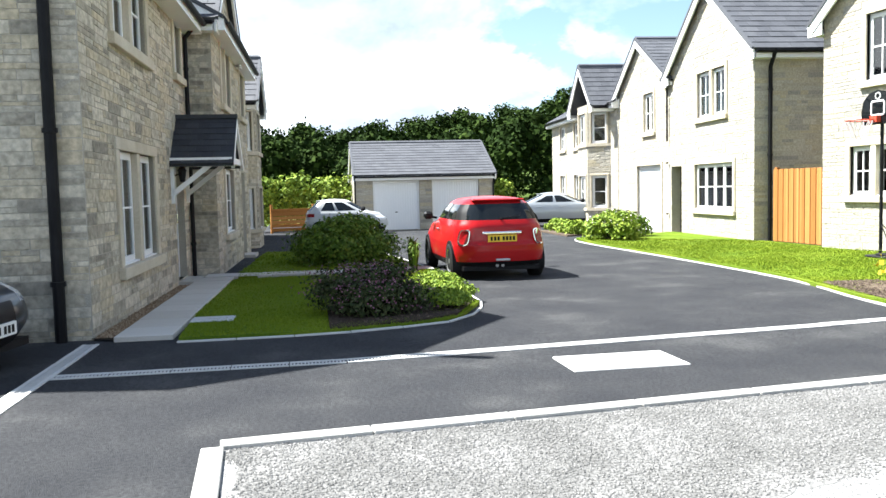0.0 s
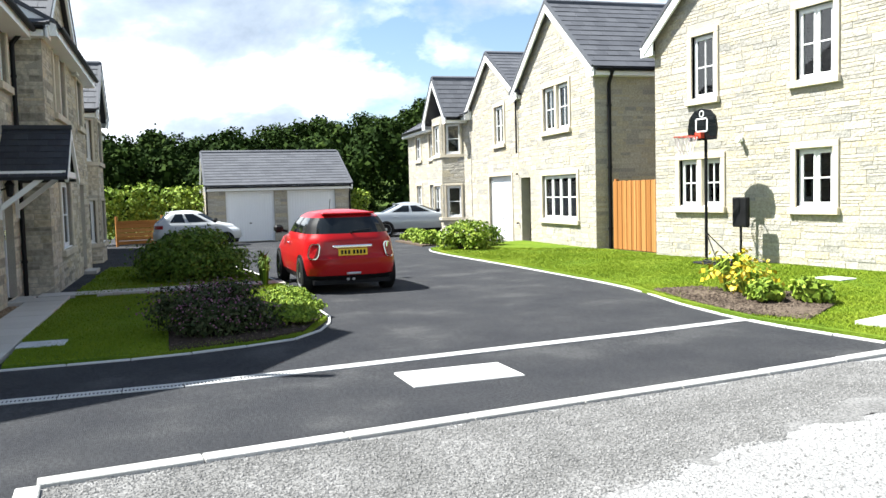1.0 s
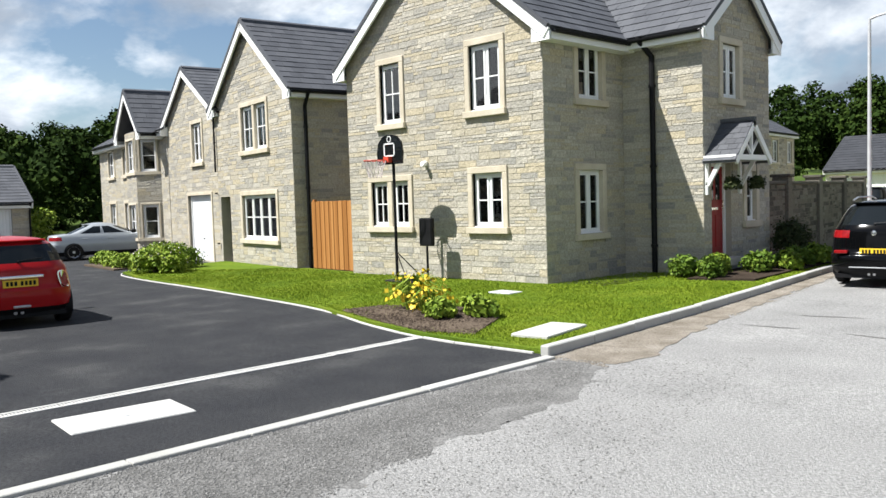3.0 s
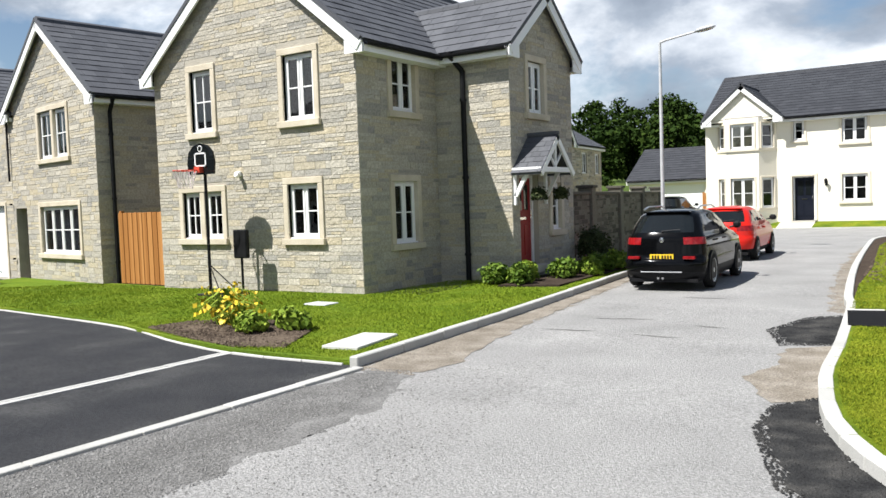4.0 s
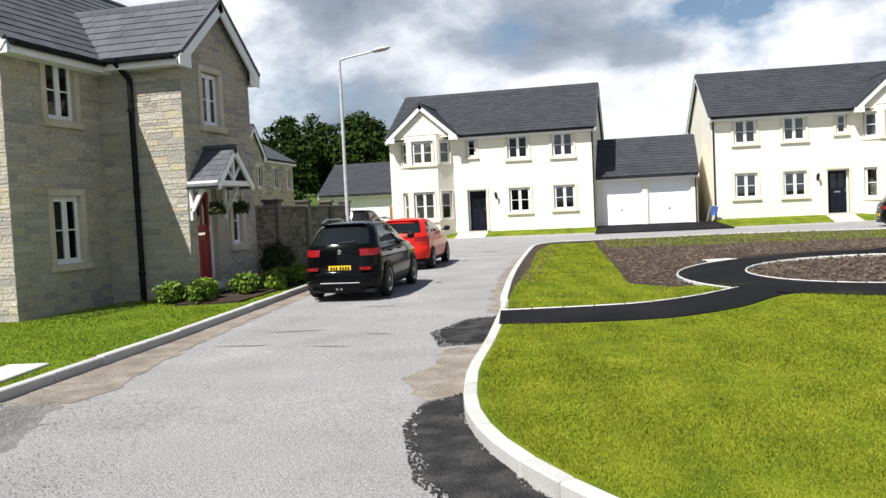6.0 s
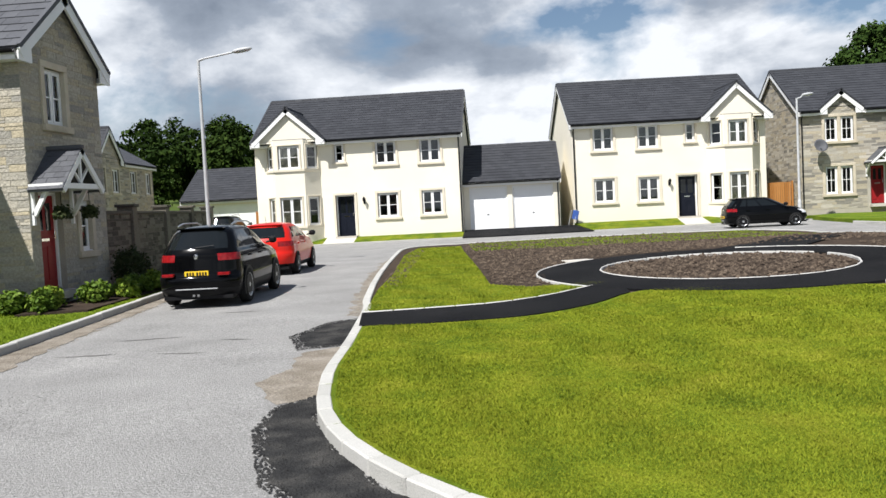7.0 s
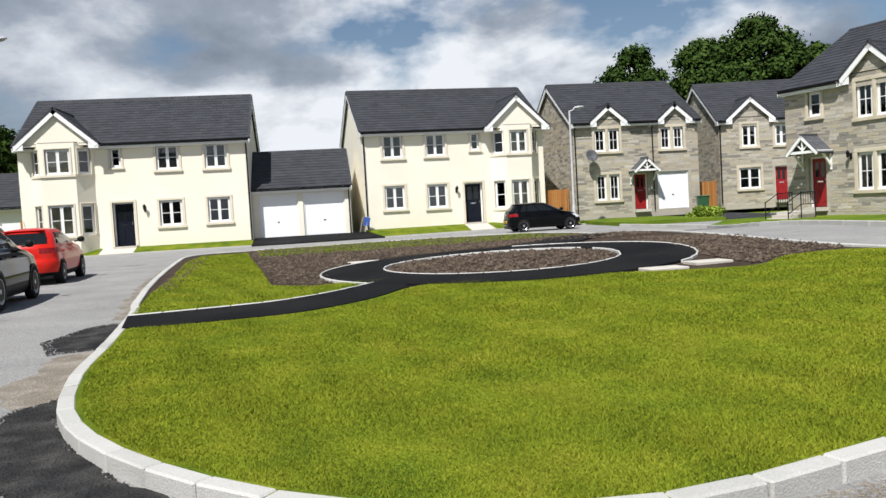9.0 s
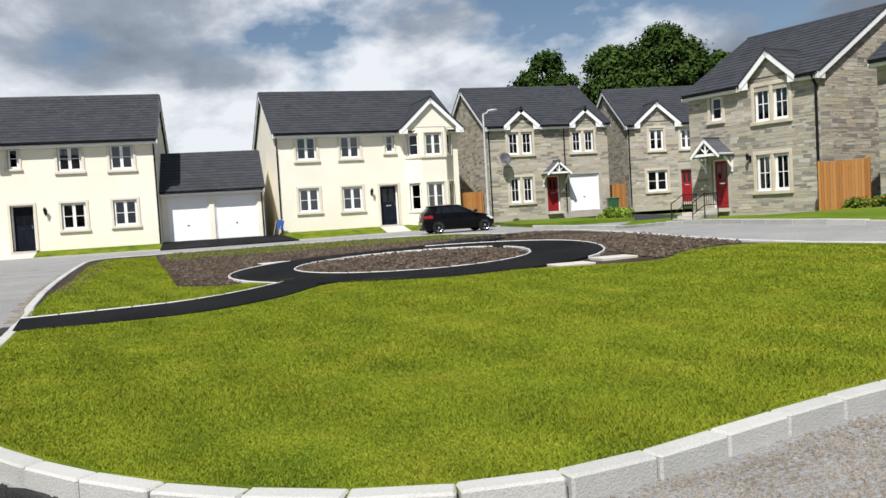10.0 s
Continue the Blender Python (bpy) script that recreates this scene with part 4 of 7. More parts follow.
def tree(x, y, h, r, label, seed, n=5000, leaf=0.30, mat=None, base=None, trunk=0.3):
    """A broad tree: tapered trunk, limbs, and a crown of many lumps of leaves with gaps between."""
    rng = random.Random(seed)
    ob = thing("tree", pose(x, y, gz(x, y) if base is None else base), label, "tree", "trees behind the houses")
    balls = []
    g = Geo()
    g.tube((0, 0, -0.3), (0, 0, h * 0.35), 0.03 * h, 0.02 * h, 9)
    for k in range(64):
        a, t = rng.uniform(0, 6.283), rng.uniform(0.0, 1.0)
        q = r * math.sqrt(max(0.05, 1 - (2 * t - 0.9) ** 2)) * rng.uniform(0.45, 0.8)
        c = (math.cos(a) * q, math.sin(a) * q, h * (trunk + (0.90 - trunk) * t))
        s = r * rng.uniform(0.20, 0.36)
        balls.append((c, (s * 1.15, s * 1.15, s * 0.8)))
        g.tube((0, 0, h * rng.uniform(0.22, 0.4)), c, 0.010 * h, 0.003 * h, 5)
    part("trunk", g, M_BARK, ob)
    part("crown", leaf_cloud(balls, n, leaf, seed, 0.8), mat or M_TREE, ob)
    return ob

# ---------------------------------------------------------------- houses
def turn(x, y, a, z=0.0):
    return pose(x, y, z, 0, 0, a)


def box_walls(house, w, d, h, front, mat, core, seed, apex=None, side_apex=False, rise=0.0, right=(), left=(), trim=0.15, single=0, near=None, right_single=0, right_near=None, left_single=0, left_near=None):
    """Four walls round a block of w by d; apex: the front gable's top; side_apex: gables at both sides."""
    def around(holes):
        return [grow(q, trim) for q in holes]
    put_wall(house, turn(0, 0, 0), w, h, front, apex, seed, mat, core, "front_wall", single, near, around(front))
    sa = (d / 2, h + rise) if side_apex else None
    put_wall(house, turn(w - 0.003, 0.003, 90), d - 0.006, h, list(right), sa, seed + 1, mat, core, "side_wall", right_single, right_near, around(right))
    put_wall(house, turn(0.003, d - 0.003, -90), d - 0.006, h, list(left), sa, seed + 2, mat, core, "side_wall", left_single, left_near, around(left))
    g = Geo()
    g.box(0.004, d - 0.2, -0.35, w - 0.004, d, h)
    part("back_wall", g, core, house)


def canted_bay(house, u0, u1, out, cant, base, top, levels, mat, core, trim, seed):
    """A bay with slanted cheeks and a window in each face at every level (v0, v1)."""
    mid = u1 - u0 - 2 * cant
    side = math.hypot(cant, out)
    ang = math.degrees(math.atan2(out, cant))
    for m, length, pad in ((turn(u0, 0, -ang), side, 0.16), (turn(u0 + cant, -out, 0), mid, 0.2), (turn(u1 - cant, -out, ang), side, 0.16)):
        holes = [(pad, a, length - pad, b) for a, b in levels]
        put_wall(house, m, length, top, holes, None, seed, mat, core, "bay_wall", frames=[grow(q, 0.1) for q in holes])
        for hole in holes:
            window(house, m, hole, 2 if length > 1.1 else 1, 1, trim=trim, w=0.07, sill=False)
        seed += 1
    for a, b in levels:
        g = Geo()
        ring = [(u0 - 0.05, 0.02, a - 0.12), (u0 + cant - 0.02, -out - 0.07, a - 0.12), (u1 - cant + 0.02, -out - 0.07, a - 0.12), (u1 + 0.05, 0.02, a - 0.12)]
        g.prism(ring, (0, 0, 0.11))
        part("bay_sill", g, trim, house)
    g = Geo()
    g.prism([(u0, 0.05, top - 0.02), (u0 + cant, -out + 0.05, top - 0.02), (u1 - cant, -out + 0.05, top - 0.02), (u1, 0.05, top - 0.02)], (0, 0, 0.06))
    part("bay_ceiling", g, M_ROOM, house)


I4 = Matrix.Identity(4)


def corner_house():
    m = pose(-16.1, 12.03, 0.05)
    h = thing("house", m, "two-storey coursed sandstone house with gables and a canopy porch", "house", "stone houses")
    ul, ur, ll, lr = (1.23, 3.41, 1.90, 4.73), (4.02, 3.44, 4.84, 4.74), (0.82, 1.12, 2.08, 2.13), (4.03, 1.11, 4.84, 2.19)
    su, sl = (1.06, 3.57, 1.84, 4.68), (1.03, 0.93, 1.80, 2.18)
    box_walls(h, 5.9, 8.0, 4.9, [ul, ur, ll, lr], M_STONE, M_MORTAR, 11, apex=(2.95, 7.25), right=[su, sl], single=210, near=(2.6, -0.1, 5.9, 3.4), right_single=90, right_near=(0, -0.1, 2.6, 2.4))
    window(h, I4, ul, 1, 1, bar_cols=1, curtain=0.12)
    window(h, I4, ur, 2, 1, curtain=0.1)
    window(h, I4, ll, split=True)
    window(h, I4, lr, 2, 1)
    mr = turn(5.9, 0, 90)
    window(h, mr, su, 2, 1, blind=0.25)
    window(h, mr, sl, 2, 1)
    # the porch wing
    put_wall(h, turn(5.9, 2.6, 0), 1.8, 4.9, [], None, 31, M_STONE, M_MORTAR, "wing_wall")
    pu, pd, pw = (0.77, 3.53, 1.47, 4.61), (0.30, 0.36, 1.10, 2.24), (1.74, 1.05, 2.18, 2.08)
    mf = turn(7.7, 2.6, 90)
    put_wall(h, turn(7.697, 2.603, 90), 2.85, 4.9, [pu, pd, pw], (1.425, 6.05), 32, M_STONE, M_MORTAR, "wing_wall", frames=[grow(pu, 0.15), grow(pw, 0.15), pd])
    put_wall(h, turn(7.69, 5.45, 180), 1.8, 4.9, [], None, 33, M_STONE, M_MORTAR, "wing_wall")
    window(h, mf, pu, 2, 1)
    window(h, mf, pw, 1, 1)
    front_door(h, mf, pd, M_RED_DOOR)
    porch(h, mf, 0.74, 1.36, 2.37, 0.68, 0.60)
    gable_roof(h, 0, 5.9, 0, 8.0, 4.9, 2.36, M_TILE, "y", 0.30, 0.16, seed=41)
    gable_roof(h, 4.2, 7.7, 2.6, 5.45, 4.9, 1.14, M_TILE, "x", 0.26, 0.16, seed=45, barge=(False, True))
    downpipe(h, 6.64, 2.53, 4.78, 0.0, (-0.16, -0.20), 0.055)
    room(h, 0.3, 5.6, 0.5, 7.5, 0.1, 4.8)
    for y in (0.32, 1.36):
        ball = thing("hanging_ball", m @ mf @ Matrix.Translation((y, -0.42, 1.80)), "clipped green topiary ball hanging from the porch", "topiary ball", "balls at the porch")
        leaf_ball(ball, 0.15, 500, 0.045, M_LEAF_DARK)
        g = Geo()
        g.tube((0, 0, 0.12), (0, 0.0, 0.42), 0.006, n=5)
        part("chain", g, M_BLACK, ball)


def stone_row_house():
    """The next house along the drive, with an integral garage."""
    m = pose(-29.32, 13.96, -0.06, 0, 0, -9)
    h = thing("house", m, "sandstone house with two gables and an integral garage", "house", "stone houses")
    lw, uw, rec, gd, bw = (7.0, 0.82, 9.45, 2.1), (7.17, 3.40, 8.98, 4.68), (5.2, -0.1, 6.0, 2.1), (2.05, 0.0, 4.35, 2.2), (2.73, 3.3, 3.67, 4.6)
    put_wall(h, turn(5.0, 0, 0), 5.6, 4.9, [tuple(v - (5.0 if k % 2 == 0 else 0) for k, v in enumerate(q)) for q in (lw, uw, rec)], (2.8, 7.0), 51, M_STONE, M_MORTAR, "front_wall",
             frames=[grow(tuple(v - (5.0 if k % 2 == 0 else 0) for k, v in enumerate(q)), 0.15) for q in (lw, uw)])
    put_wall(h, I4, 5.0, 4.9, [gd, bw], (2.3, 6.45), 52, M_STONE, M_MORTAR, "front_wall", frames=[grow(bw, 0.15), grow(gd, 0.1)])
    put_wall(h, turn(10.597, 0.003, 90), 8.0, 4.9, [], None, 53, M_STONE, M_MORTAR, "side_wall")
    put_wall(h, turn(0.003, 8, -90), 8.0, 4.9, [], None, 54, M_STONE, M_MORTAR, "side_wall")
    g = Geo()
    g.box(0, 7.8, -0.3, 10.6, 8, 4.9)
    part("back_wall", g, M_MORTAR, h)
    window(h, I4, lw, 4, 1, curtain=0.2)
    window(h, I4, uw, split=True)
    window(h, I4, bw, 2, 1)
    surround(h, I4, *gd, 0.1, M_ASHLAR, (), False)
    garage_door(h, I4, gd)
    g = Geo()
    g.box(5.1, 1.2, -0.1, 6.1, 1.3, 2.2)
    g.box(5.1, 0.28, 2.1, 6.1, 1.3, 2.2)
    part("recess", g, M_DARK_DOOR, h)
    gable_roof(h, 5.0, 10.6, 0, 9.0, 4.9, 2.1, M_TILE, "y", 0.28, 0.16, seed=55, barge=(True, False))
    gable_roof(h, 0.0, 5.0, 0, 9.0, 4.9, 1.55, M_TILE, "y", 0.28, 0.14, seed=57, barge=(True, False), mid=2.3)
    gable_roof(h, 6.0, 11.2, 2.6, 9.0, 4.9, 2.0, M_TILE, "x", 0.26, 0.16, seed=58, barge=(False, True))
    downpipe(h, 10.72, 0.35, 4.75, -0.1, (0.2, 0.0), 0.05)
    downpipe(h, 5.0, -0.07, 4.7, 2.9, (0, 0.0), 0.03)
    room(h, 0.3, 10.3, 0.4, 7.6, 0.0, 4.8)


def bay_row_house():
    m = pose(-39.59, 15.585, -0.10, 0, 0, -9)
    h = thing("house", m, "sandstone house with a gabled bay window", "house", "stone houses")
    holes = [(1.6, 0.95, 2.6, 2.1), (4.1, 0.95, 5.1, 2.1), (1.6, 3.3, 2.6, 4.4), (4.1, 3.3, 5.1, 4.4), (5.75, 0.0, 6.6, 2.1), (7.3, 0.9, 8.9, 2.0), (7.3, 3.2, 8.9, 4.3)]
    box_walls(h, 10.35, 8, 4.75, holes, M_STONE, M_MORTAR, 61, side_apex=True, rise=2.2)
    for k, q in enumerate(holes[:4]):
        window(h, I4, q, 2, 1)
    front_door(h, I4, holes[4], M_DARK_DOOR)
    canted_bay(h, 6.85, 9.45, 0.75, 0.6, 0, 4.75, [(0.75, 2.0), (3.25, 4.45)], M_STONE, M_MORTAR, M_ASHLAR, 66)
    gable_roof(h, 0, 10.35, 0, 8, 4.75, 2.2, M_TILE, "x", 0.28, 0.14, seed=67, barge=(True, True))
    gable_roof(h, 6.6, 9.7, -0.75, 5.0, 4.75, 1.5, M_TILE, "y", 0.24, 0.14, seed=69, barge=(True, False), gutter=(True, True))
    room(h, 0.3, 10, 0.4, 7.6, 0.0, 4.7)


def left_house():
    m = pose(-10.3, -1.95, -0.03, 0, 0, 173)
    h = thing("house", m, "grey sandstone house in shade with a slate canopy", "house", "stone houses")
    lw, uw, sw, dr = (1.45, 0.66, 3.62, 2.10), (1.45, 3.50, 3.45, 4.62), (5.75, 3.62, 6.42, 4.62), (5.35, 0.06, 6.22, 2.08)
    put_wall(h, I4, 4.7, 4.9, [lw, uw], (2.35, 6.8), 71, M_STONE_ROUGH, M_MORTAR, "front_wall", 230, (0, -0.1, 3.6, 4.2), [grow(lw, 0.15), grow(uw, 0.15)])
    q = [(a - 4.7, b, c - 4.7, d) for a, b, c, d in (sw, dr)]
    put_wall(h, turn(4.7, 0, 0), 2.05, 4.9, q, None, 72, M_STONE_ROUGH, M_MORTAR, "front_wall", frames=[grow(q[0], 0.15)])
    put_wall(h, turn(0.003, 8, -90), 7.997, 4.9, [], (4.0, 8.2), 73, M_STONE_ROUGH, M_MORTAR, "side_wall", 70, (6.2, -0.1, 8.0, 3.4))
    put_wall(h, turn(6.747, 0.003, 90), 8, 4.9, [], (4.0, 8.2), 74, M_STONE_ROUGH, M_MORTAR, "side_wall")
    g = Geo()
    g.box(0.1, 7.8, -0.3, 6.7, 8, 4.9)
    part("back_wall", g, M_MORTAR, h)
    window(h, I4, lw, split=True, w=0.15)
    window(h, I4, uw, split=True, w=0.15)
    window(h, I4, sw, 1, 1)
    front_door(h, I4, dr, M_DARK_DOOR)
    porch(h, I4, 5.75, 1.5, 2.14, 0.72, 0.95, M_TILE_DARK)
    gable_roof(h, 0, 6.75, 0, 8, 4.9, 3.3, M_TILE, "x", 0.34, 0.14, seed=75)
    gable_roof(h, 0.0, 4.7, 0, 4.2, 4.9, 1.88, M_TILE, "y", 0.28, 0.14, seed=77, barge=(True, False))
    downpipe(h, -0.075, 0.30, 6.6, 0.0, (0.0, 0.0), 0.06)
    downpipe(h, 6.66, -0.07, 4.75, 0.0, (0, -0.25), 0.04)
    room(h, 0.3, 6.4, 0.4, 7.6, 0.05, 4.8)
    wall_lamp(m, 5.05, 1.82)


def left_row_house():
    m = pose(-17.25, -0.62, -0.07, 0, 0, 173)
    h = thing("house", m, "grey sandstone house with a front gable, in shade", "house", "stone houses")
    lw, uw, dr, sw = (1.35, 0.75, 3.0, 2.1), (1.35, 3.42, 3.0, 4.7), (4.9, 0.05, 5.75, 2.1), (5.2, 3.5, 6.2, 4.6)
    put_wall(h, I4, 4.4, 4.9, [lw, uw], (2.2, 6.6), 81, M_STONE_ROUGH, M_MORTAR, "front_wall", frames=[grow(lw, 0.15), grow(uw, 0.15)])
    q = [(a - 4.4, b, c - 4.4, d) for a, b, c, d in (sw, dr)]
    put_wall(h, turn(4.4, 0, 0), 2.5, 4.9, q, None, 82, M_STONE_ROUGH, M_MORTAR, "front_wall", frames=[grow(q[0], 0.15)])
    put_wall(h, turn(0.003, 8, -90), 7.997, 4.9, [], (4.0, 7.1), 83, M_STONE_ROUGH, M_MORTAR, "side_wall")
    put_wall(h, turn(6.897, 0.003, 90), 8, 4.9, [], (4.0, 7.1), 84, M_STONE_ROUGH, M_MORTAR, "side_wall")
    g = Geo()
    g.box(0.1, 7.8, -0.3, 6.8, 8, 4.9)
    part("back_wall", g, M_MORTAR, h)
    gable_roof(h, 0.0, 4.4, 0, 4.2, 4.9, 1.70, M_TILE, "y", 0.26, 0.14, seed=87, barge=(True, False))
    window(h, I4, lw, 2, 1)
    window(h, I4, uw, split=True)
    window(h, I4, sw, 2, 1)
    front_door(h, I4, dr, M_WHITE)
    gable_roof(h, 0, 6.9, 0, 8, 4.9, 2.2, M_TILE, "x", 0.28, 0.14, seed=85)
    room(h, 0.3, 6.6, 0.4, 7.6, 0.05, 4.8)
    m = pose(-24.9, -0.35, -0.25, 0, 0, 173)
    h = thing("house", m, "grey sandstone house with a bay window", "house", "stone houses")
    holes = [(5.2, 0.8, 6.3, 1.9), (5.2, 3.0, 6.3, 4.1), (8.0, 3.0, 9.0, 4.1), (8.0, 0.8, 9.0, 1.9)]
    box_walls(h, 10.2, 8, 4.45, holes, M_STONE_ROUGH, M_MORTAR, 91, side_apex=True, rise=1.8)
    for q in holes:
        window(h, I4, q, 2, 1)
    canted_bay(h, 0.8, 3.6, 0.75, 0.6, 0, 4.45, [(0.7, 1.9), (3.0, 4.15)], M_STONE_ROUGH, M_MORTAR, M_ASHLAR, 96)
    gable_roof(h, 0, 10.2, 0, 8, 4.45, 1.8, M_TILE, "x", 0.28, 0.14, seed=97)
    gable_roof(h, 0.6, 3.8, -0.75, 4.0, 4.45, 1.3, M_TILE, "y", 0.24, 0.14, seed=99, barge=(True, False))
    room(h, 0.3, 9.9, 0.4, 7.6, 0.05, 4.7)


def double_garage():
    m = pose(-34.8, 4.7, -0.16, 0, 0, 83) @ Matrix.Translation((0.17, 0, 0))
    h = thing("garage", m, "sandstone double garage with two white up-and-over doors", "garage")
    doors = [(0.72, 0.02, 2.63, 2.05), (3.17, 0.02, 5.14, 2.05)]
    box_walls(h, 5.75, 6.0, 2.30, doors, M_STONE, M_MORTAR, 101, side_apex=True, rise=1.38, trim=0.02)
    for d in doors:
        garage_door(h, I4, d)
    gable_roof(h, 0, 5.75, 0, 6, 2.30, 1.38, M_TILE, "x", 0.25, 0.08, seed=103)
    downpipe(h, -0.02, -0.06, 2.25, 0.0, (0, -0.18), 0.035)
    downpipe(h, 5.75, -0.06, 2.25, 0.0, (0, -0.18), 0.035)


def cream_house(m, w, d, mirror, label, seed):
    """A rendered house with a two-storey canted bay under a gable."""
    h = thing("house", m, label, "house", "cream houses")

    def fx(q):
        d = 0.78 if q[0] > 5 else 0.55
        return (w - q[2] + d, q[1], w - q[0] + d, q[3]) if mirror else q
    ups = [fx((6.0, 3.50, 7.0, 4.62)), fx((8.18, 3.48, 9.18, 4.62))]
    lows = [fx((6.0, 0.90, 7.02, 2.08)), fx((8.18, 0.94, 9.19, 2.10))]
    small, dr = fx((3.98, 3.70, 4.44, 4.60)), fx((3.92, 0.06, 4.86, 2.08))
    put_wall(h, I4, w, 4.85, ups + lows + [small, dr], None, seed, None, M_RENDER, "front_wall")
    for mm in (turn(w - 0.003, 0.003, 90), turn(0.003, d - 0.003, -90)):
        put_wall(h, mm, d - 0.006, 4.85, [], (d / 2, 7.23), seed, None, M_RENDER, "side_wall")
    g = Geo()
    g.box(0.01, d - 0.2, -0.3, w - 0.01, d, 4.85)
    part("back_wall", g, M_RENDER, h)
    for q in ups + lows:
        window(h, I4, q, 2, 1, trim=M_CREAM_TRIM, w=0.12)
    window(h, I4, small, 1, 1, trim=M_CREAM_TRIM, w=0.1)
    front_door(h, I4, dr, M_DARK_DOOR, trim=M_CREAM_TRIM, w=0.12, deep=0.24)
    a, b = (w - 2.85, w - 0.3) if mirror else (0.55, 3.25)
    canted_bay(h, a, b, 0.75, 0.62, 0, 4.85, [(0.70, 2.08), (3.45, 4.58)], None, M_RENDER, M_CREAM_TRIM, seed)
    gx0, gx1 = (w - 3.12, w - 0.02) if mirror else (0.22, 3.5)
    g = Geo()
    mid = (gx0 + gx1) / 2
    g.prism([(gx0, -0.55, 4.82), (gx1, -0.55, 4.82), (mid, -0.55, 6.28)], (0, 0.3, 0))
    g.box(gx0, -0.55, 4.74, gx1, 0.02, 4.85)
    part("gable_wall", g, M_RENDER, h)
    gable_roof(h, 0, w, 0, d, 4.85, 2.38, M_TILE_DARK, "x", 0.28, 0.12, seed=seed + 3)
    gable_roof(h, gx0, gx1, -0.55, 3.6, 4.85, 1.45, M_TILE_DARK, "y", 0.16, 0.14, seed=seed + 5, barge=(True, False))
    downpipe(h, w - 0.06 if not mirror else 0.06, -0.05, 4.75, 0.0, (0, -0.2), 0.035)
    room(h, 0.3, w - 0.3, 0.4, d - 0.4, 0.05, 4.8)
    wall_lamp(m, w - 4.75 if mirror else 5.35, 1.75)


def link_garage(m, w, label, doors):
    h = thing("garage", m, label, "garage")
    put_wall(h, I4, w, 2.4, doors, None, 1, None, M_RENDER, "front_wall")
    for mm in (turn(w - 0.003, 0.003, 90), turn(0.003, 6, -90)):
        put_wall(h, mm, 5.99, 2.4, [], (3.0, 4.2), 1, None, M_RENDER, "side_wall")
    for d in doors:
        garage_door(h, I4, d)
    gable_roof(h, 0, w, 0, 6, 2.4, 1.8, M_TILE_DARK, "x", 0.25, 0.06, seed=131, barge=(True, True))
    downpipe(h, w - 0.08, -0.05, 2.3, 0.0, (0, -0.18), 0.03)


def gablet(house, u0, u1, eave, rise, mat_wall, seed, back=3.2):
    """A small gable in the plane of the front wall that breaks through the eave, with white boards."""
    put_wall(house, Matrix.Translation((u0, -0.004, eave - 0.02)), u1 - u0, 0.02, [], ((u1 - u0) / 2, 0.02 + rise), seed, mat_wall, M_MORTAR, "gable_wall")
    gable_roof(house, u0, u1, 0.0, back, eave, rise, M_TILE_DARK, "y", 0.12, 0.16, seed=seed, barge=(True, False), gutter=(False, False))


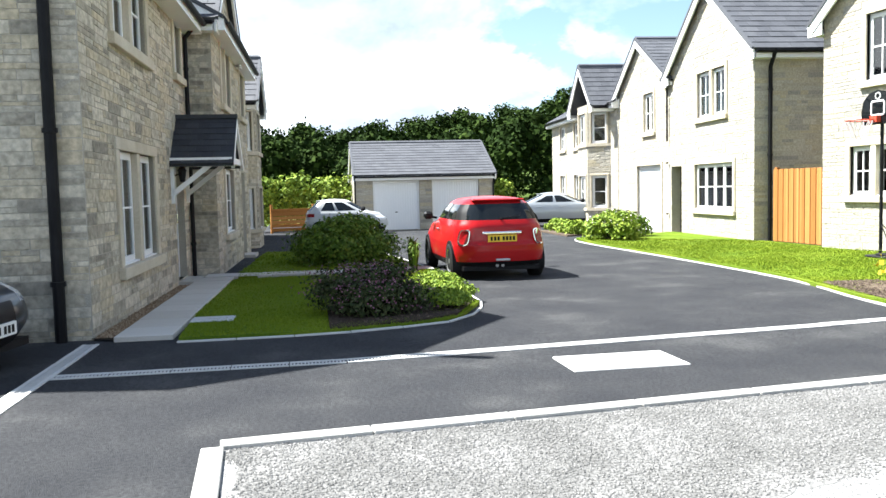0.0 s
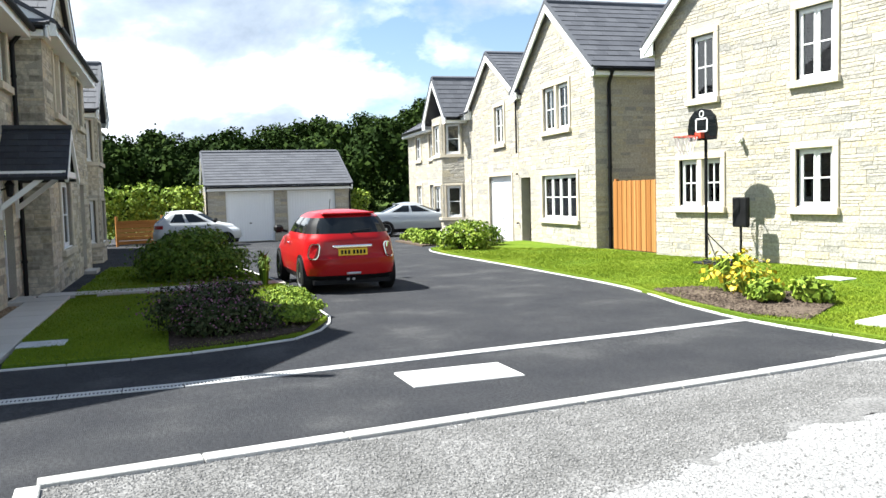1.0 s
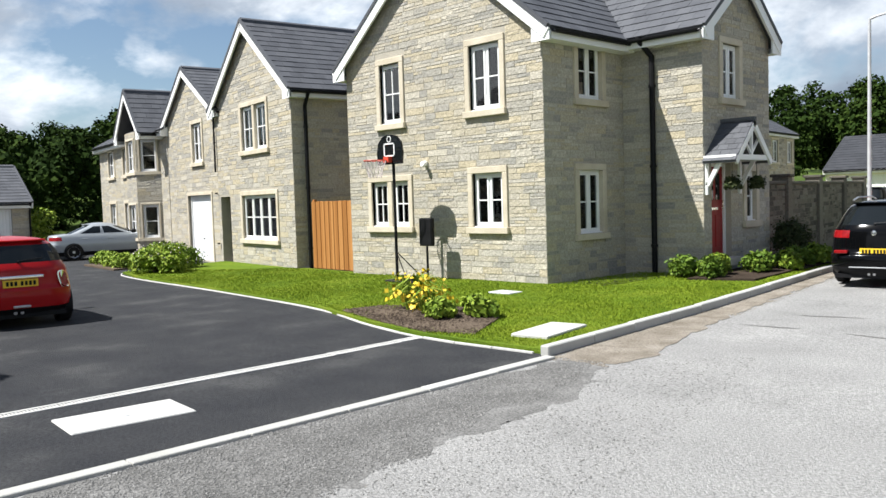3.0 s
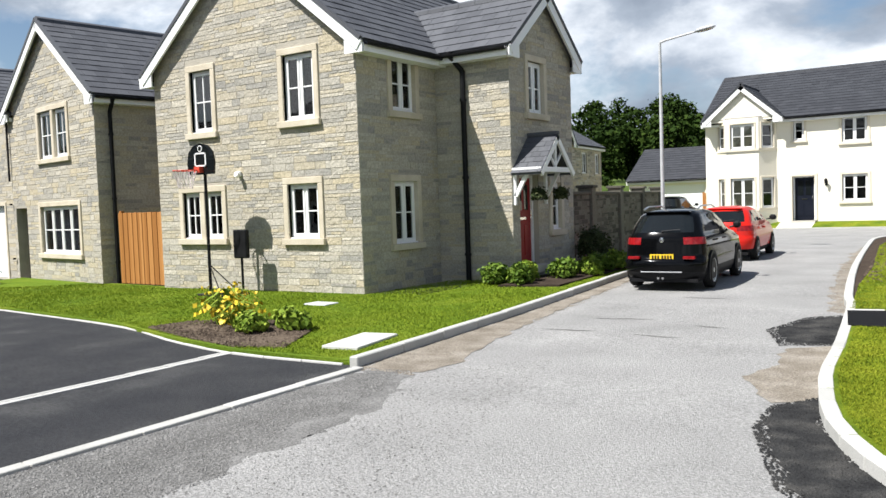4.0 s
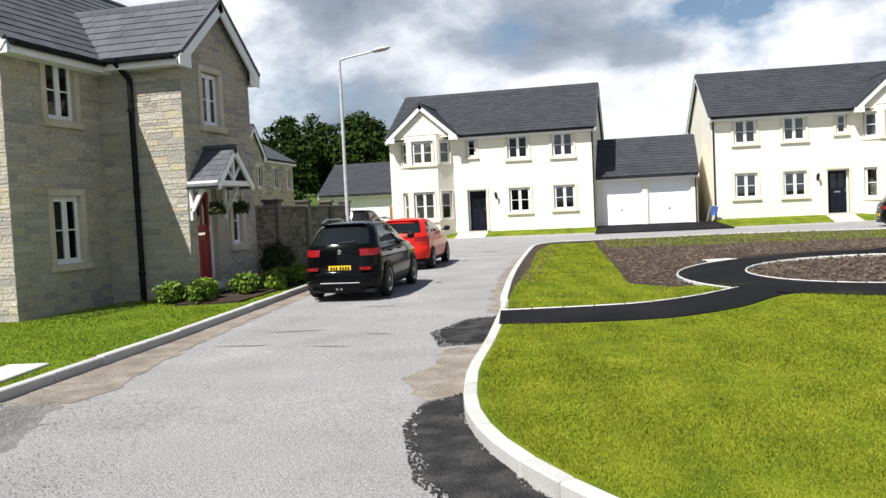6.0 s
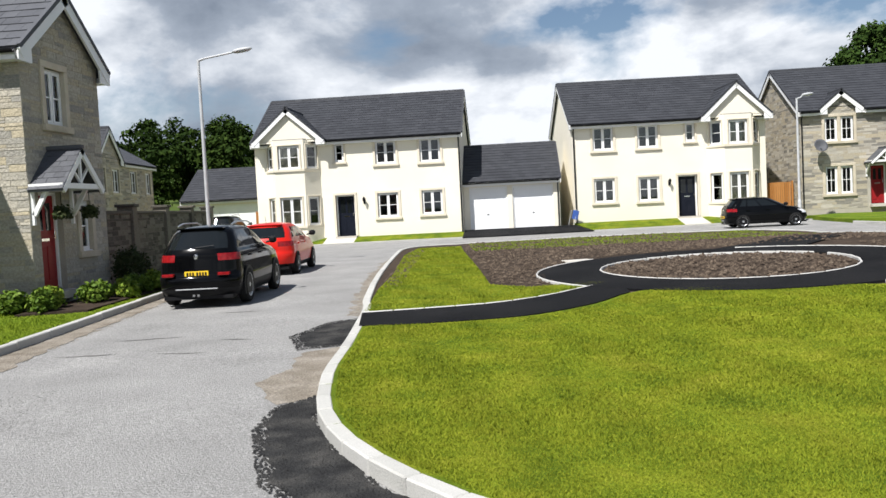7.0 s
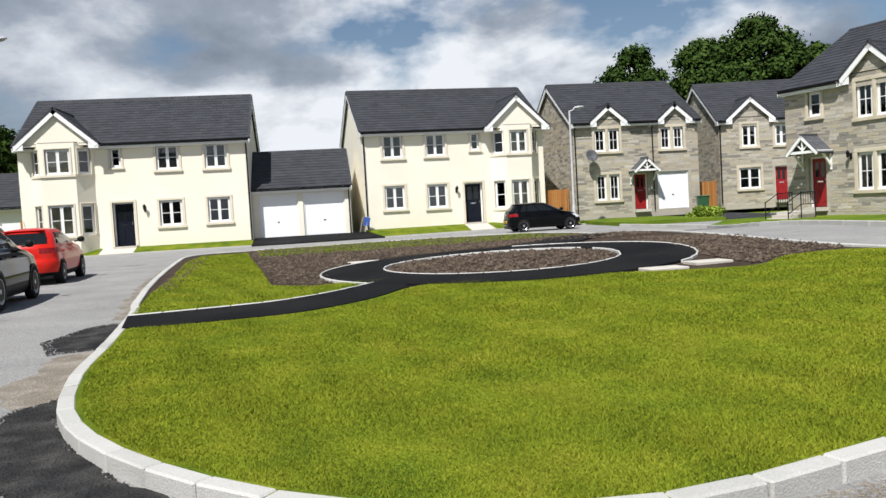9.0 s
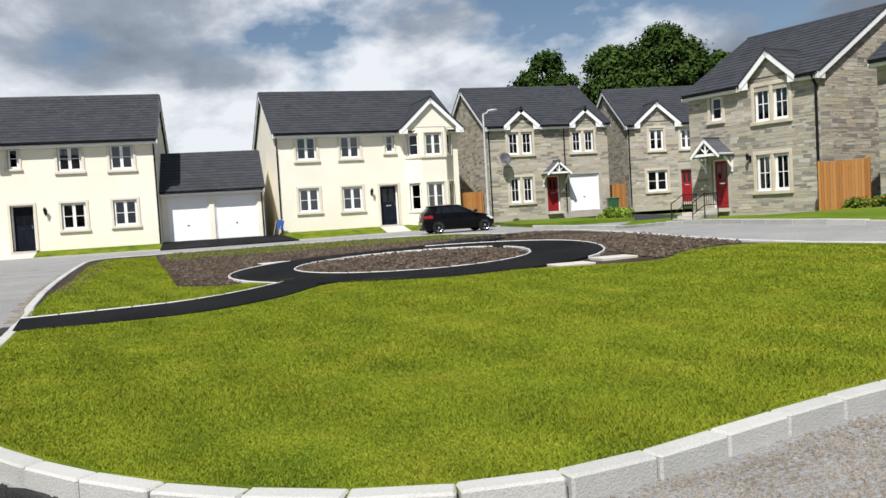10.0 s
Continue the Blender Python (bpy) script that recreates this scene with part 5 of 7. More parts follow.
def far_stone_houses():
    m = pose(14.3, 41.5, 0.65)
    h = thing("house", m, "grey sandstone house with two gablets, red door and garage", "house", "stone houses")
    ww = [(1.12, 3.14, 2.46, 4.30), (1.12, 0.62, 2.38, 1.94), (4.72, 3.14, 5.98, 4.26)]
    dr, gd = (3.18, 0.06, 3.92, 1.94), (4.47, 0.0, 6.2, 1.96)
    box_walls(h, 6.8, 8, 4.65, [*ww, dr, gd], M_STONE_GREY, M_MORTAR, 141, side_apex=True, rise=2.40)
    for q in ww:
        window(h, I4, q, split=True)
    front_door(h, I4, dr, M_RED_DOOR)
    garage_door(h, I4, gd)
    porch(h, I4, 3.62, 1.25, 2.12, 0.58, 0.7, M_TILE)
    gable_roof(h, 0, 6.8, 0, 8, 4.65, 2.40, M_TILE_DARK, "x", 0.25, 0.12, seed=145, notch=((0.86, 2.88), (4.54, 6.46)))
    gablet(h, 0.92, 2.82, 4.65, 0.80, M_STONE_GREY, 147)
    gablet(h, 4.60, 6.40, 4.65, 0.76, M_STONE_GREY, 149)
    downpipe(h, 4.25, -0.06, 4.6, 0, (0, -0.2), 0.03)
    downpipe(h, 0.05, -0.06, 4.6, 0, (0, -0.2), 0.03)
    room(h, 0.3, 6.5, 0.4, 7.6, 0.05, 4.6)
    dish = thing("satellite_dish", m @ pose(0.75, -0.05, 2.75), "grey satellite dish on a wall arm", "satellite dish")
    g = Geo()
    g.lathe([(0.0, 0.0), (0.15, 0.02), (0.26, 0.07), (0.33, 0.13), (0.33, 0.14), (0.25, 0.085), (0.0, 0.015)], 20, pose(0, -0.32, 0.15, 65, 20, 0))
    part("bowl", g, M_TILE, dish, smooth=True)
    g = Geo()
    g.tube((0, 0, 0), (0, -0.3, 0.12), 0.02)
    g.tube((0, -0.3, 0.1), (0, -0.6, 0.0), 0.012)
    part("arm", g, M_BLACK, dish)
    m = pose(23.3, 43.4, 0.70, 0, 0, -9)
    h = thing("house", m, "grey sandstone house with a tall front gable and red door", "house", "stone houses")
    ww = [(1.27, 3.10, 2.10, 4.33), (1.05, 0.76, 2.25, 1.93), (3.12, 3.10, 3.85, 4.24)]
    dr = (3.05, 0.05, 3.85, 1.94)
    box_walls(h, 7, 8, 4.6, [*ww, dr], M_STONE_GREY, M_MORTAR, 151, side_apex=True, rise=2.4)
    for q in ww:
        window(h, I4, q, 2, 1)
    front_door(h, I4, dr, M_RED_DOOR)
    gablet(h, 0.42, 3.05, 4.6, 1.15, M_STONE_GREY, 153, 4.0)
    gable_roof(h, 0, 7, 0, 8, 4.6, 2.4, M_TILE_DARK, "x", 0.25, 0.12, seed=155, notch=((0.36, 3.11),))
    downpipe(h, 0.05, -0.06, 4.6, 0, (0, -0.2), 0.04)
    room(h, 0.3, 6.7, 0.4, 7.6, 0.05, 4.5)
    m = pose(19.45, 30.7, 0.48, 0, 0, -74.3)
    h = thing("house", m, "grey sandstone house with a gablet and railed steps", "house", "stone houses")
    ww = [(1.12, 3.55, 1.69, 4.48), (3.23, 3.27, 4.70, 4.56), (3.21, 0.68, 4.64, 2.03)]
    dr = (1.04, 0.1, 1.84, 2.02)
    box_walls(h, 5.95, 8, 4.75, [*ww, dr], M_STONE_GREY, M_MORTAR, 161, side_apex=True, rise=2.4)
    window(h, I4, ww[0], 1, 1)
    window(h, I4, ww[1], split=True)
    window(h, I4, ww[2], split=True)
    front_door(h, I4, dr, M_RED_DOOR)
    porch(h, I4, 1.45, 1.3, 2.25, 0.60, 0.75, M_TILE)
    gable_roof(h, 0, 5.95, 0, 8, 4.75, 2.4, M_TILE_DARK, "x", 0.25, 0.12, seed=165, notch=((2.70, 5.16),))
    gablet(h, 2.76, 5.10, 4.75, 1.02, M_STONE_GREY, 167)
    downpipe(h, 5.85, -0.06, 4.65, 0, (0, -0.2), 0.045)
    room(h, 0.3, 5.6, 0.4, 7.6, 0.1, 4.7)
    wall_lamp(m, 2.95, 1.95)
    m = pose(21.3, 22.6, 0.45, 0, 0, -74.3)
    h = thing("house", m, "grey sandstone house at the side of the green", "house", "stone houses")
    ww = [(3.0, 3.25, 4.4, 4.5), (3.0, 0.95, 4.4, 2.3)]
    box_walls(h, 7, 8, 4.75, ww, M_STONE_GREY, M_MORTAR, 171, side_apex=True, rise=2.5)
    for q in ww:
        window(h, I4, q, split=True)
    gable_roof(h, 0, 7, 0, 8, 4.75, 2.5, M_TILE_DARK, "x", 0.28, 0.12, seed=175)
    room(h, 0.3, 6.7, 0.4, 7.6, 0.1, 4.7)


def distant_buildings():
    m = pose(-20.9, 40.8, 0.2, 0, 0, 96)
    h = thing("house", m, "grey sandstone house far behind a garden wall", "house", "stone houses")
    ww = [(1.3, 3.1, 2.2, 4.4), (3.2, 3.1, 4.2, 4.4), (6.0, 3.1, 7.0, 4.4), (8.6, 3.1, 9.5, 4.4), (6.0, 0.8, 7.0, 2.0)]
    box_walls(h, 10, 7.5, 4.85, ww, M_STONE_GREY, M_MORTAR, 181, side_apex=True, rise=2.2)
    for q in ww:
        window(h, I4, q, 2, 1)
    gable_roof(h, 0, 10, 0, 7.5, 4.85, 2.2, M_TILE, "x", 0.25, 0.12, seed=185, notch=((0.94, 4.66),))
    gablet(h, 1.0, 4.6, 4.85, 1.65, M_STONE_GREY, 187, 4.0)
    room(h, 0.3, 9.7, 0.4, 7.1, 0.05, 4.7)
    link_garage(pose(-19.2, 48.5, 0.35), 5.2, "cream garage with white doors beside a fence", [(0.5, 0, 4.6, 2.05)])
    m = pose(1.0, 95.0, 0.5)
    h = thing("house", m, "distant grey-roofed house behind the garages", "house")
    box_walls(h, 12, 8, 4.8, [], M_STONE_GREY, M_MORTAR, 191, side_apex=True, rise=2.4)
    gable_roof(h, 0, 12, 0, 8, 4.8, 2.4, M_TILE_DARK, "x", 0.28, 0.12, seed=195)


def leaf_ball(owner, r, n, size, mat, name="leaves"):
    part(name, leaf_cloud([((0, 0, 0), (r, r, r))], n, size, RNG.randint(0, 999)), mat, owner)

# ---------------------------------------------------------------- ground
KERB_W = [(-6.02, 6.74), (-6.24, 10.5), (-6.82, 16.9), (-7.55, 24.0), (-8.3, 33.0), (-9.4, 36.6), (-12.5, 38.2), (-22, 39.0)]
GREEN = [(11.2, 6.3), (8.0, 4.98), (4.1, 4.06), (2.93, 3.72), (2.26, 3.52), (1.68, 3.49), (1.0, 3.69), (0.3, 4.14), (-0.23, 4.69), (-0.60, 5.18), (-0.94, 5.77), (-1.21, 6.46), (-1.38, 7.25), (-1.51, 8.1),
         (-1.62, 9.6), (-1.92, 12.5), (-2.14, 13.8), (-2.76, 19.2), (-3.40, 26.5), (-3.55, 29.6), (-3.0, 31.2), (-1.4, 31.6), (2.5, 32.0), (6.0, 31.5), (8.5, 30.6), (9.7, 27.8), (9.5, 23.0), (9.1, 18.0), (8.9, 14.4), (9.2, 11.9), (10.4, 9.3), (11.3, 7.6)]
G_LINE = smooth_line(GREEN, 5)
big = Geo()
ring = [40, 60, 90, 140, 220, 400, 800, 1600]
n_ang = 48
verts = [(0, 8, -0.25)]
for r in ring:
    for k in range(n_ang):
        a = 2 * math.pi * k / n_ang
        x, y = r * math.sin(a), 8 + r * math.cos(a)
        hill = 0.0
        if r >= 90:
            w = max(0.0, math.cos(a - math.radians(-52)))
            hill = min(34.0, (r - 70) * 0.085) * w ** 0.6 if w > 0 else 0.0
        verts.append((x, y, -0.25 + hill))
faces = [(0, 1 + k, 1 + (k + 1) % n_ang) for k in range(n_ang)]
for j in range(len(ring) - 1):
    for k in range(n_ang):
        a, b = 1 + j * n_ang + k, 1 + j * n_ang + (k + 1) % n_ang
        faces.append((a, a + n_ang, b + n_ang, b))
big.add(verts, [f[::-1] for f in faces])
part("ground", big, M_FIELD, kind="structure", label="fields and low hills round the estate")

ASPHALT = [(-5.90, -0.66), (-5.92, 6.76), (-6.16, 6.83), (-8.0, 6.9), (-9.62, 7.25), (-11.78, 7.9), (-24.0, 9.9), (-24.6, 12.9), (-30, 14.5), (-40, 17), (-48, 17), (-48, -6), (-36, -30), (40, -30), (40, -0.79)]
sheet("driveway", ASPHALT, 0.0, M_ASPHALT, 2.0, kind="structure", label="dark new asphalt shared drive")
ROAD = [(-6.0, -0.70), (45, -0.85), (45, 39.6), (-30, 39.6), (-30, 36), (-9, 36.6), (-8.0, 30), (-6.9, 16.9), (-6.05, 6.85)]
sheet("road", ROAD, -0.004, M_ROAD, 2.0, kind="structure", label="worn pale grey road with loose grit")


def kerb(name, line, w, h, low, step, mat, parent_label, rise=0.0, kind="structure", jitter=0.0):
    """Kerb stones end to end along a line; each is a piece."""
    root = thing(name, I4, parent_label, "kerb", kind=kind)
    pts = spaced(line, step)
    for a, b in zip(pts, pts[1:]):
        a, b = Vector((*a, 0)), Vector((*b, 0))
        d = (b - a).normalized()
        s = Vector((-d.y, d.x, 0))
        length = (b - a).length
        g = Geo()
        g.box(0.004, -w / 2, -low, length - 0.004, w / 2, h, c=0.012 if h > 0.05 else 0.006)
        ob = part("kerb_stone", g, mat, root)
        za, zb = gz(a.x, a.y), gz(b.x, b.y)
        x_ax = Vector((b.x - a.x, b.y - a.y, zb - za)).normalized()
        m = Matrix(((x_ax.x, s.x, 0, a.x), (x_ax.y, s.y, 0, a.y), (x_ax.z, 0, 1, za + RNG.uniform(-jitter, jitter)), (0, 0, 0, 1)))
        ob.matrix_basis = m
    return root


kerb("kerb_house", KERB_W, 0.115, 0.112, 0.15, 0.92, M_CONCRETE, "pale concrete kerb along the lawn", jitter=0.004)
kerb("kerb_green", G_LINE, 0.125, 0.108, 0.15, 0.46, M_CONCRETE, "pale concrete kerb round the green", jitter=0.004)
kerb("kerb_flush", [(-5.90, 6.70), (-5.87, -0.70)], 0.13, 0.024, 0.12, 0.92, M_CONCRETE, "pale flush kerb between drive and road")
kerb("kerb_return", [(-5.80, -0.70), (12, -1.46)], 0.13, 0.024, 0.12, 0.92, M_CONCRETE, "pale flush kerb between drive and road")
# drain channel: a slotted grey strip in short lengths
for nm, run in (("drain_channel", ((-8.36, -2.05), (-8.12, 0.5), (-8.11, 6.95))), ("drain_channel", ((-9.98, -1.93), (-6.2, -2.32)))):
    root = thing(nm, I4, "pale slotted drainage channel set in the asphalt", "drain", kind="structure")
    pts = spaced(run, 0.5)
    for a, b in zip(pts, pts[1:]):
        d = Vector((b[0] - a[0], b[1] - a[1], 0)).normalized()
        s = Vector((-d.y, d.x, 0))
        g = Geo()
        for sgn in (-1, 1):
            g.box(0.003, sgn * 0.065 - 0.018, -0.05, 0.495, sgn * 0.065 + 0.018, 0.010)
        for k in range(16):
            g.box(0.004 + k * 0.031, -0.05, -0.03, 0.018 + k * 0.031, 0.05, 0.007)
        ob = part("grating", g, M_EDGING, root)
        ob.matrix_basis = Matrix(((d.x, s.x, 0, a[0]), (d.y, s.y, 0, a[1]), (0, 0, 1, gz(*a)), (0, 0, 0, 1)))


def cover(name, x, y, w, l, ang, off, mat, label):
    ob = thing(name, pose(x, y, gz(x, y) + off, 0, 0, ang), label, "access cover")
    g = Geo()
    g.box(-w / 2, -l / 2, -0.04, w / 2, l / 2, 0.012, c=0.008)
    part("slab", g, mat, ob)
    g = Geo()
    g.box(-0.05, -0.03, 0.0, 0.05, 0.03, 0.016)
    part("keyhole", g, M_GALV, ob)


cover("access_cover", -7.23, 2.65, 0.60, 1.01, -5, 0.002, M_EDGING, "white concrete access cover in the asphalt")
cover("access_cover", -6.77, 7.78, 0.50, 1.02, 10, 0.078, M_EDGING, "white concrete access cover in the lawn")
cover("drain_lid", -10.0, 10.6, 0.5, 0.35, 0, 0.065, M_GALV, "grey steel lid in the lawn")
cover("drain_lid", -11.0, -0.72, 0.36, 0.5, -7, 0.05, M_GALV, "grey steel lid in the lawn")

LAWN_H = [(-6.08, 6.81), (-7.9, 6.81), (-9.62, 7.18), (-11.78, 7.83), (-16.73, 8.49), (-20.8, 8.91), (-23.4, 9.53), (-23.9, 10.8), (-24.0, 13.1), (-19, 12.5), (-16, 12.2), (-9.0, 12.2), (-8.3, 22), (-9.5, 34), (-8.3, 33), (-7.6, 24), (-6.88, 16.9), (-6.30, 10.5)]
sheet("lawn_house", LAWN_H, 0.055, M_LAWN, 1.0, 0.1, 0.0, kind="structure", label="mown lawn beside the stone house")
blades("grass", [(-6.25, 6.86), (-7.9, 6.86), (-9.62, 7.23), (-11.78, 7.88), (-16.73, 8.54), (-20.8, 8.96), (-23.4, 9.6), (-19, 12.3), (-16, 12.03), (-10.1, 12.03), (-9.9, 14.6), (-8.3, 14.7), (-8.2, 22), (-7.5, 24), (-6.88, 16.9), (-6.30, 10.5)],
       4200, 0.028, 0.0042, M_GRASS, 5, 0.055, far=(0, 0, 9)).name = "lawn_grass"
L_LAWN = [(-9.79, -1.06), (-9.67, 0.4), (-9.83, 1.5), (-10.13, 2.08), (-11.22, 2.66), (-12.7, 2.84), (-16.2, 3.26), (-16.0, -0.35), (-15.6, -0.62)]
sheet("lawn_left", L_LAWN, 0.045, M_LAWN, 0.8, 0.1, 0.0, kind="structure", label="shaded mown lawn before the grey stone house")
blades("lawn_grass", L_LAWN, 3600, 0.028, 0.0042, M_GRASS, 6, 0.045, far=(0, 0, 10))
L_LAWN2 = [(-16.5, -0.3), (-16.7, 3.25), (-18.0, 3.3), (-22.8, 3.2), (-23.4, 0.6), (-17.4, -0.25)]
sheet("lawn_left_far", L_LAWN2, 0.045, M_LAWN, 0.8, 0.1, 0.0, kind="structure", label="mown lawn with a large shrub")
blades("lawn_grass", L_LAWN2, 700, 0.05, 0.008, M_GRASS, 7, 0.045, far=(0, 0, 12))
for line in ([(-9.76, -1.08), (-9.64, 0.4), (-9.80, 1.5), (-10.1, 2.12), (-11.2, 2.70), (-12.7, 2.88), (-16.9, 3.38), (-23, 3.4)], [(-6.2, 6.78), (-7.9, 6.78), (-9.62, 7.15), (-11.78, 7.8), (-16.73, 8.46), (-20.8, 8.88), (-23.4, 9.5), (-24.6, 11.3)]):
    kerb("edging", smooth_line(line, 4), 0.032, 0.022, 0.1, 0.6, M_EDGING, "thin pale concrete edging strip", jitter=0.004)
# paving to the front doors
for nm, x0, y0, ang, nx, ny, w in (("front_path", -10.05, -1.72, 173, 10, 1, 0.6), ("cross_path", -16.62, -0.9, 84, 7, 1, 0.55)):
    root = thing(nm, pose(x0, y0, gz(x0, y0), 0, 0, ang), "buff paving slabs leading to a front door", "path", kind="structure")
    for i in range(nx):
        g = Geo()
        g.box(i * 0.61 + 0.005, -w if nm == "front_path" else 0, -0.05, i * 0.61 + 0.605, 0 if nm == "front_path" else w, 0.055 + 0.004 * RNG.random(), c=0.006)
        part("slab", g, M_SLAB, root)
lumps("gravel_strip", [(-10.25, -1.92), (-10.2, -1.72), (-15.4, -1.1), (-15.5, -1.28)], 2600, 0.035, M_GRAVEL, 8, 0.03, label="brown gravel strip along the wall foot", category="gravel")
sheet("gravel_bed", [(-10.25, -1.97), (-10.1, -1.70), (-15.4, -1.06), (-15.5, -1.34)], 0.02, M_SOIL, 1.0, kind="structure")
lumps("loose_grit", ragged([(-5.85, -0.6), (-5.85, 6.5), (-5.2, 6.9), (-4.5, 3.0), (-3.9, 1.2), (-3.45, -0.6)], 0.25, 9.0, 0.4), 34000, 0.013, M_GRIT, 9, 0.0, label="loose grey grit on the road edge", category="gravel")
lumps("loose_grit", [(-6.0, 7.2), (-6.85, 17), (-6.3, 17), (-5.3, 7.0)], 3000, 0.012, M_SAND, 10, 0.0, label="loose sandy grit along the kerb", category="gravel")
lumps("loose_grit", [(3.0, 3.8), (12, 5.2), (12, 4.0), (4.0, 2.6), (1.2, 3.5)], 2600, 0.016, M_SAND, 12, 0.0, label="loose sandy grit along the kerb", category="gravel")
lumps("sandy_grit", ragged([(-5.95, 6.65), (-6.02, 7.2), (-6.3, 10.5), (-6.82, 16.8), (-6.4, 16.6), (-6.0, 12.4), (-5.62, 9.4), (-5.35, 7.6), (-5.25, 6.7)], 0.16, 41.0), 13605, 0.017, M_SAND, 41, -0.003, label="sandy grit gathered along the kerb", category="gravel")
sheet("asphalt_patch", ragged([(-1.46, 7.3), (-1.66, 6.95), (-1.66, 6.47), (-1.45, 5.6), (-1.2, 5.0), (-0.85, 4.5), (-0.2, 3.85), (0.3, 3.4), (0.9, 3.2), (1.1, 3.55), (0.3, 4.0), (-0.25, 4.6), (-0.65, 5.1), (-0.98, 5.7), (-1.25, 6.4)], 0.07, 2.0), 0.005, M_PATCH, 0.8, kind="structure")
sheet("asphalt_patch", ragged([(-1.85, 12.1), (-2.3, 11.6), (-2.52, 10.6), (-2.2, 9.8), (-1.72, 9.9)], 0.09, 3.0), 0.005, M_PATCH, 0.8, kind="structure")
lumps("sandy_grit", ragged([(-1.68, 9.7), (-1.96, 9.1), (-2.05, 8.3), (-1.9, 7.4), (-1.7, 7.1), (-1.45, 7.4), (-1.55, 8.5)], 0.16, 42.0), 2477, 0.017, M_SAND, 42, -0.003, label="sandy grit gathered along the kerb", category="gravel")
lumps("sandy_grit", ragged([(1.2, 3.42), (1.7, 3.38), (2.9, 3.6), (4.1, 3.95), (8, 4.85), (11, 6.0), (11, 5.2), (6, 3.6), (3.0, 2.9), (1.6, 3.05)], 0.16, 43.0), 16000, 0.017, M_SAND, 43, -0.003, label="sandy grit gathered along the kerb", category="gravel")
lumps("sandy_grit", ragged([(-1.85, 12.3), (-2.1, 14), (-2.75, 19.2), (-3.35, 26.5), (-3.55, 26.4), (-3.1, 19.4), (-2.45, 14.2), (-2.2, 12.4)], 0.16, 44.0), 10933, 0.017, M_SAND, 44, -0.003, label="sandy grit gathered along the kerb", category="gravel")
lumps("loose_grit", [(-1.4, 7.4), (-1.75, 6.9), (-1.72, 6.2), (-1.3, 5.0), (-0.3, 3.75), (0.7, 3.1), (1.1, 3.4), (-0.4, 4.7), (-1.2, 6.2)], 7000, 0.019, M_PATCH, 13, 0.003, label="dark loose asphalt crumbs along the kerb", category="gravel")
lumps("loose_grit", [(-1.8, 12.2), (-2.35, 11.8), (-2.62, 10.6), (-2.25, 9.6), (-1.7, 9.8)], 3500, 0.019, M_PATCH, 14, 0.003, label="dark loose asphalt crumbs along the kerb", category="gravel")
lumps("loose_grit", [(-3.2, -0.6), (-3.3, 0), (-4.6, 3.4), (-5.3, 6.8), (-4.2, 8.0), (-3.2, 4.0), (-1.5, 1.2)], 4500, 0.012, M_GRIT, 15, -0.002, label="loose grey grit on the road", category="gravel")

sheet("gravel_margin", ragged([(-5.78, -0.60), (-5.80, 6.7), (-5.5, 6.85), (-4.95, 6.3), (-4.62, 5.3), (-4.6, 4.2), (-4.35, 2.6), (-3.95, 1.2), (-3.5, -0.62)], 0.16, 61.0, 0.07), -0.0025, M_MARGIN, 1.0, kind="structure", label="grey gravel margin beside the flush kerb")
sheet("sand_margin", ragged([(-5.92, 6.78), (-6.14, 10.5), (-6.72, 16.8), (-6.42, 16.6), (-5.98, 12.4), (-5.55, 9.4), (-5.1, 7.4), (-5.15, 6.8)], 0.08, 62.0), 0.001, M_SAND, 1.0, kind="structure", label="sandy grit along the kerb")
sheet("sand_margin", ragged([(-1.66, 9.8), (-2.15, 9.5), (-2.05, 8.6), (-2.2, 7.9), (-1.75, 7.0), (-1.42, 7.3), (-1.55, 8.5)], 0.08, 63.0), 0.001, M_SAND, 1.0, kind="structure", label="sandy grit along the kerb")
for k, (x, y, l, ang) in enumerate(((-4.9, 9.78, 0.9, 6), (-3.7, 9.7, 0.7, -5), (-4.6, 10.9, 1.0, 12), (-3.3, 10.6, 0.5, -10), (-4.2, 13.4, 0.8, 4))):
    c, q = math.cos(math.radians(ang)), math.sin(math.radians(ang))
    sheet("road_scar", ragged([(x + u * c - v * q, y + u * q + v * c) for u, v in ((-l / 2, 0), (0, -0.035), (l / 2, 0), (0, 0.03))], 0.035, 64.0 + k, 0.06), 0.001, M_MARGIN, 1.0, kind="structure")

# the green: soil below, lawn, path
sheet("green_soil", [p for p in G_LINE[:-1]], 0.075, M_SOIL, 0.7, 0.1, 0.018, kind="structure", label="bare turned soil on the green")
RC, RI, RO = (4.05, 15.5), 2.25, 3.45


def arc(c, r, a0, a1, n=24):
    """Part of an oval, drawn out along its own long axis."""
    out = []
    for k in range(n + 1):
        a = math.radians(a0 + (a1 - a0) * k / n)
        x, y = r * 0.92 * math.cos(a), r * 1.12 * math.sin(a)
        out.append((c[0] + x * 0.927 - y * 0.375, c[1] + x * 0.375 + y * 0.927))
    return out


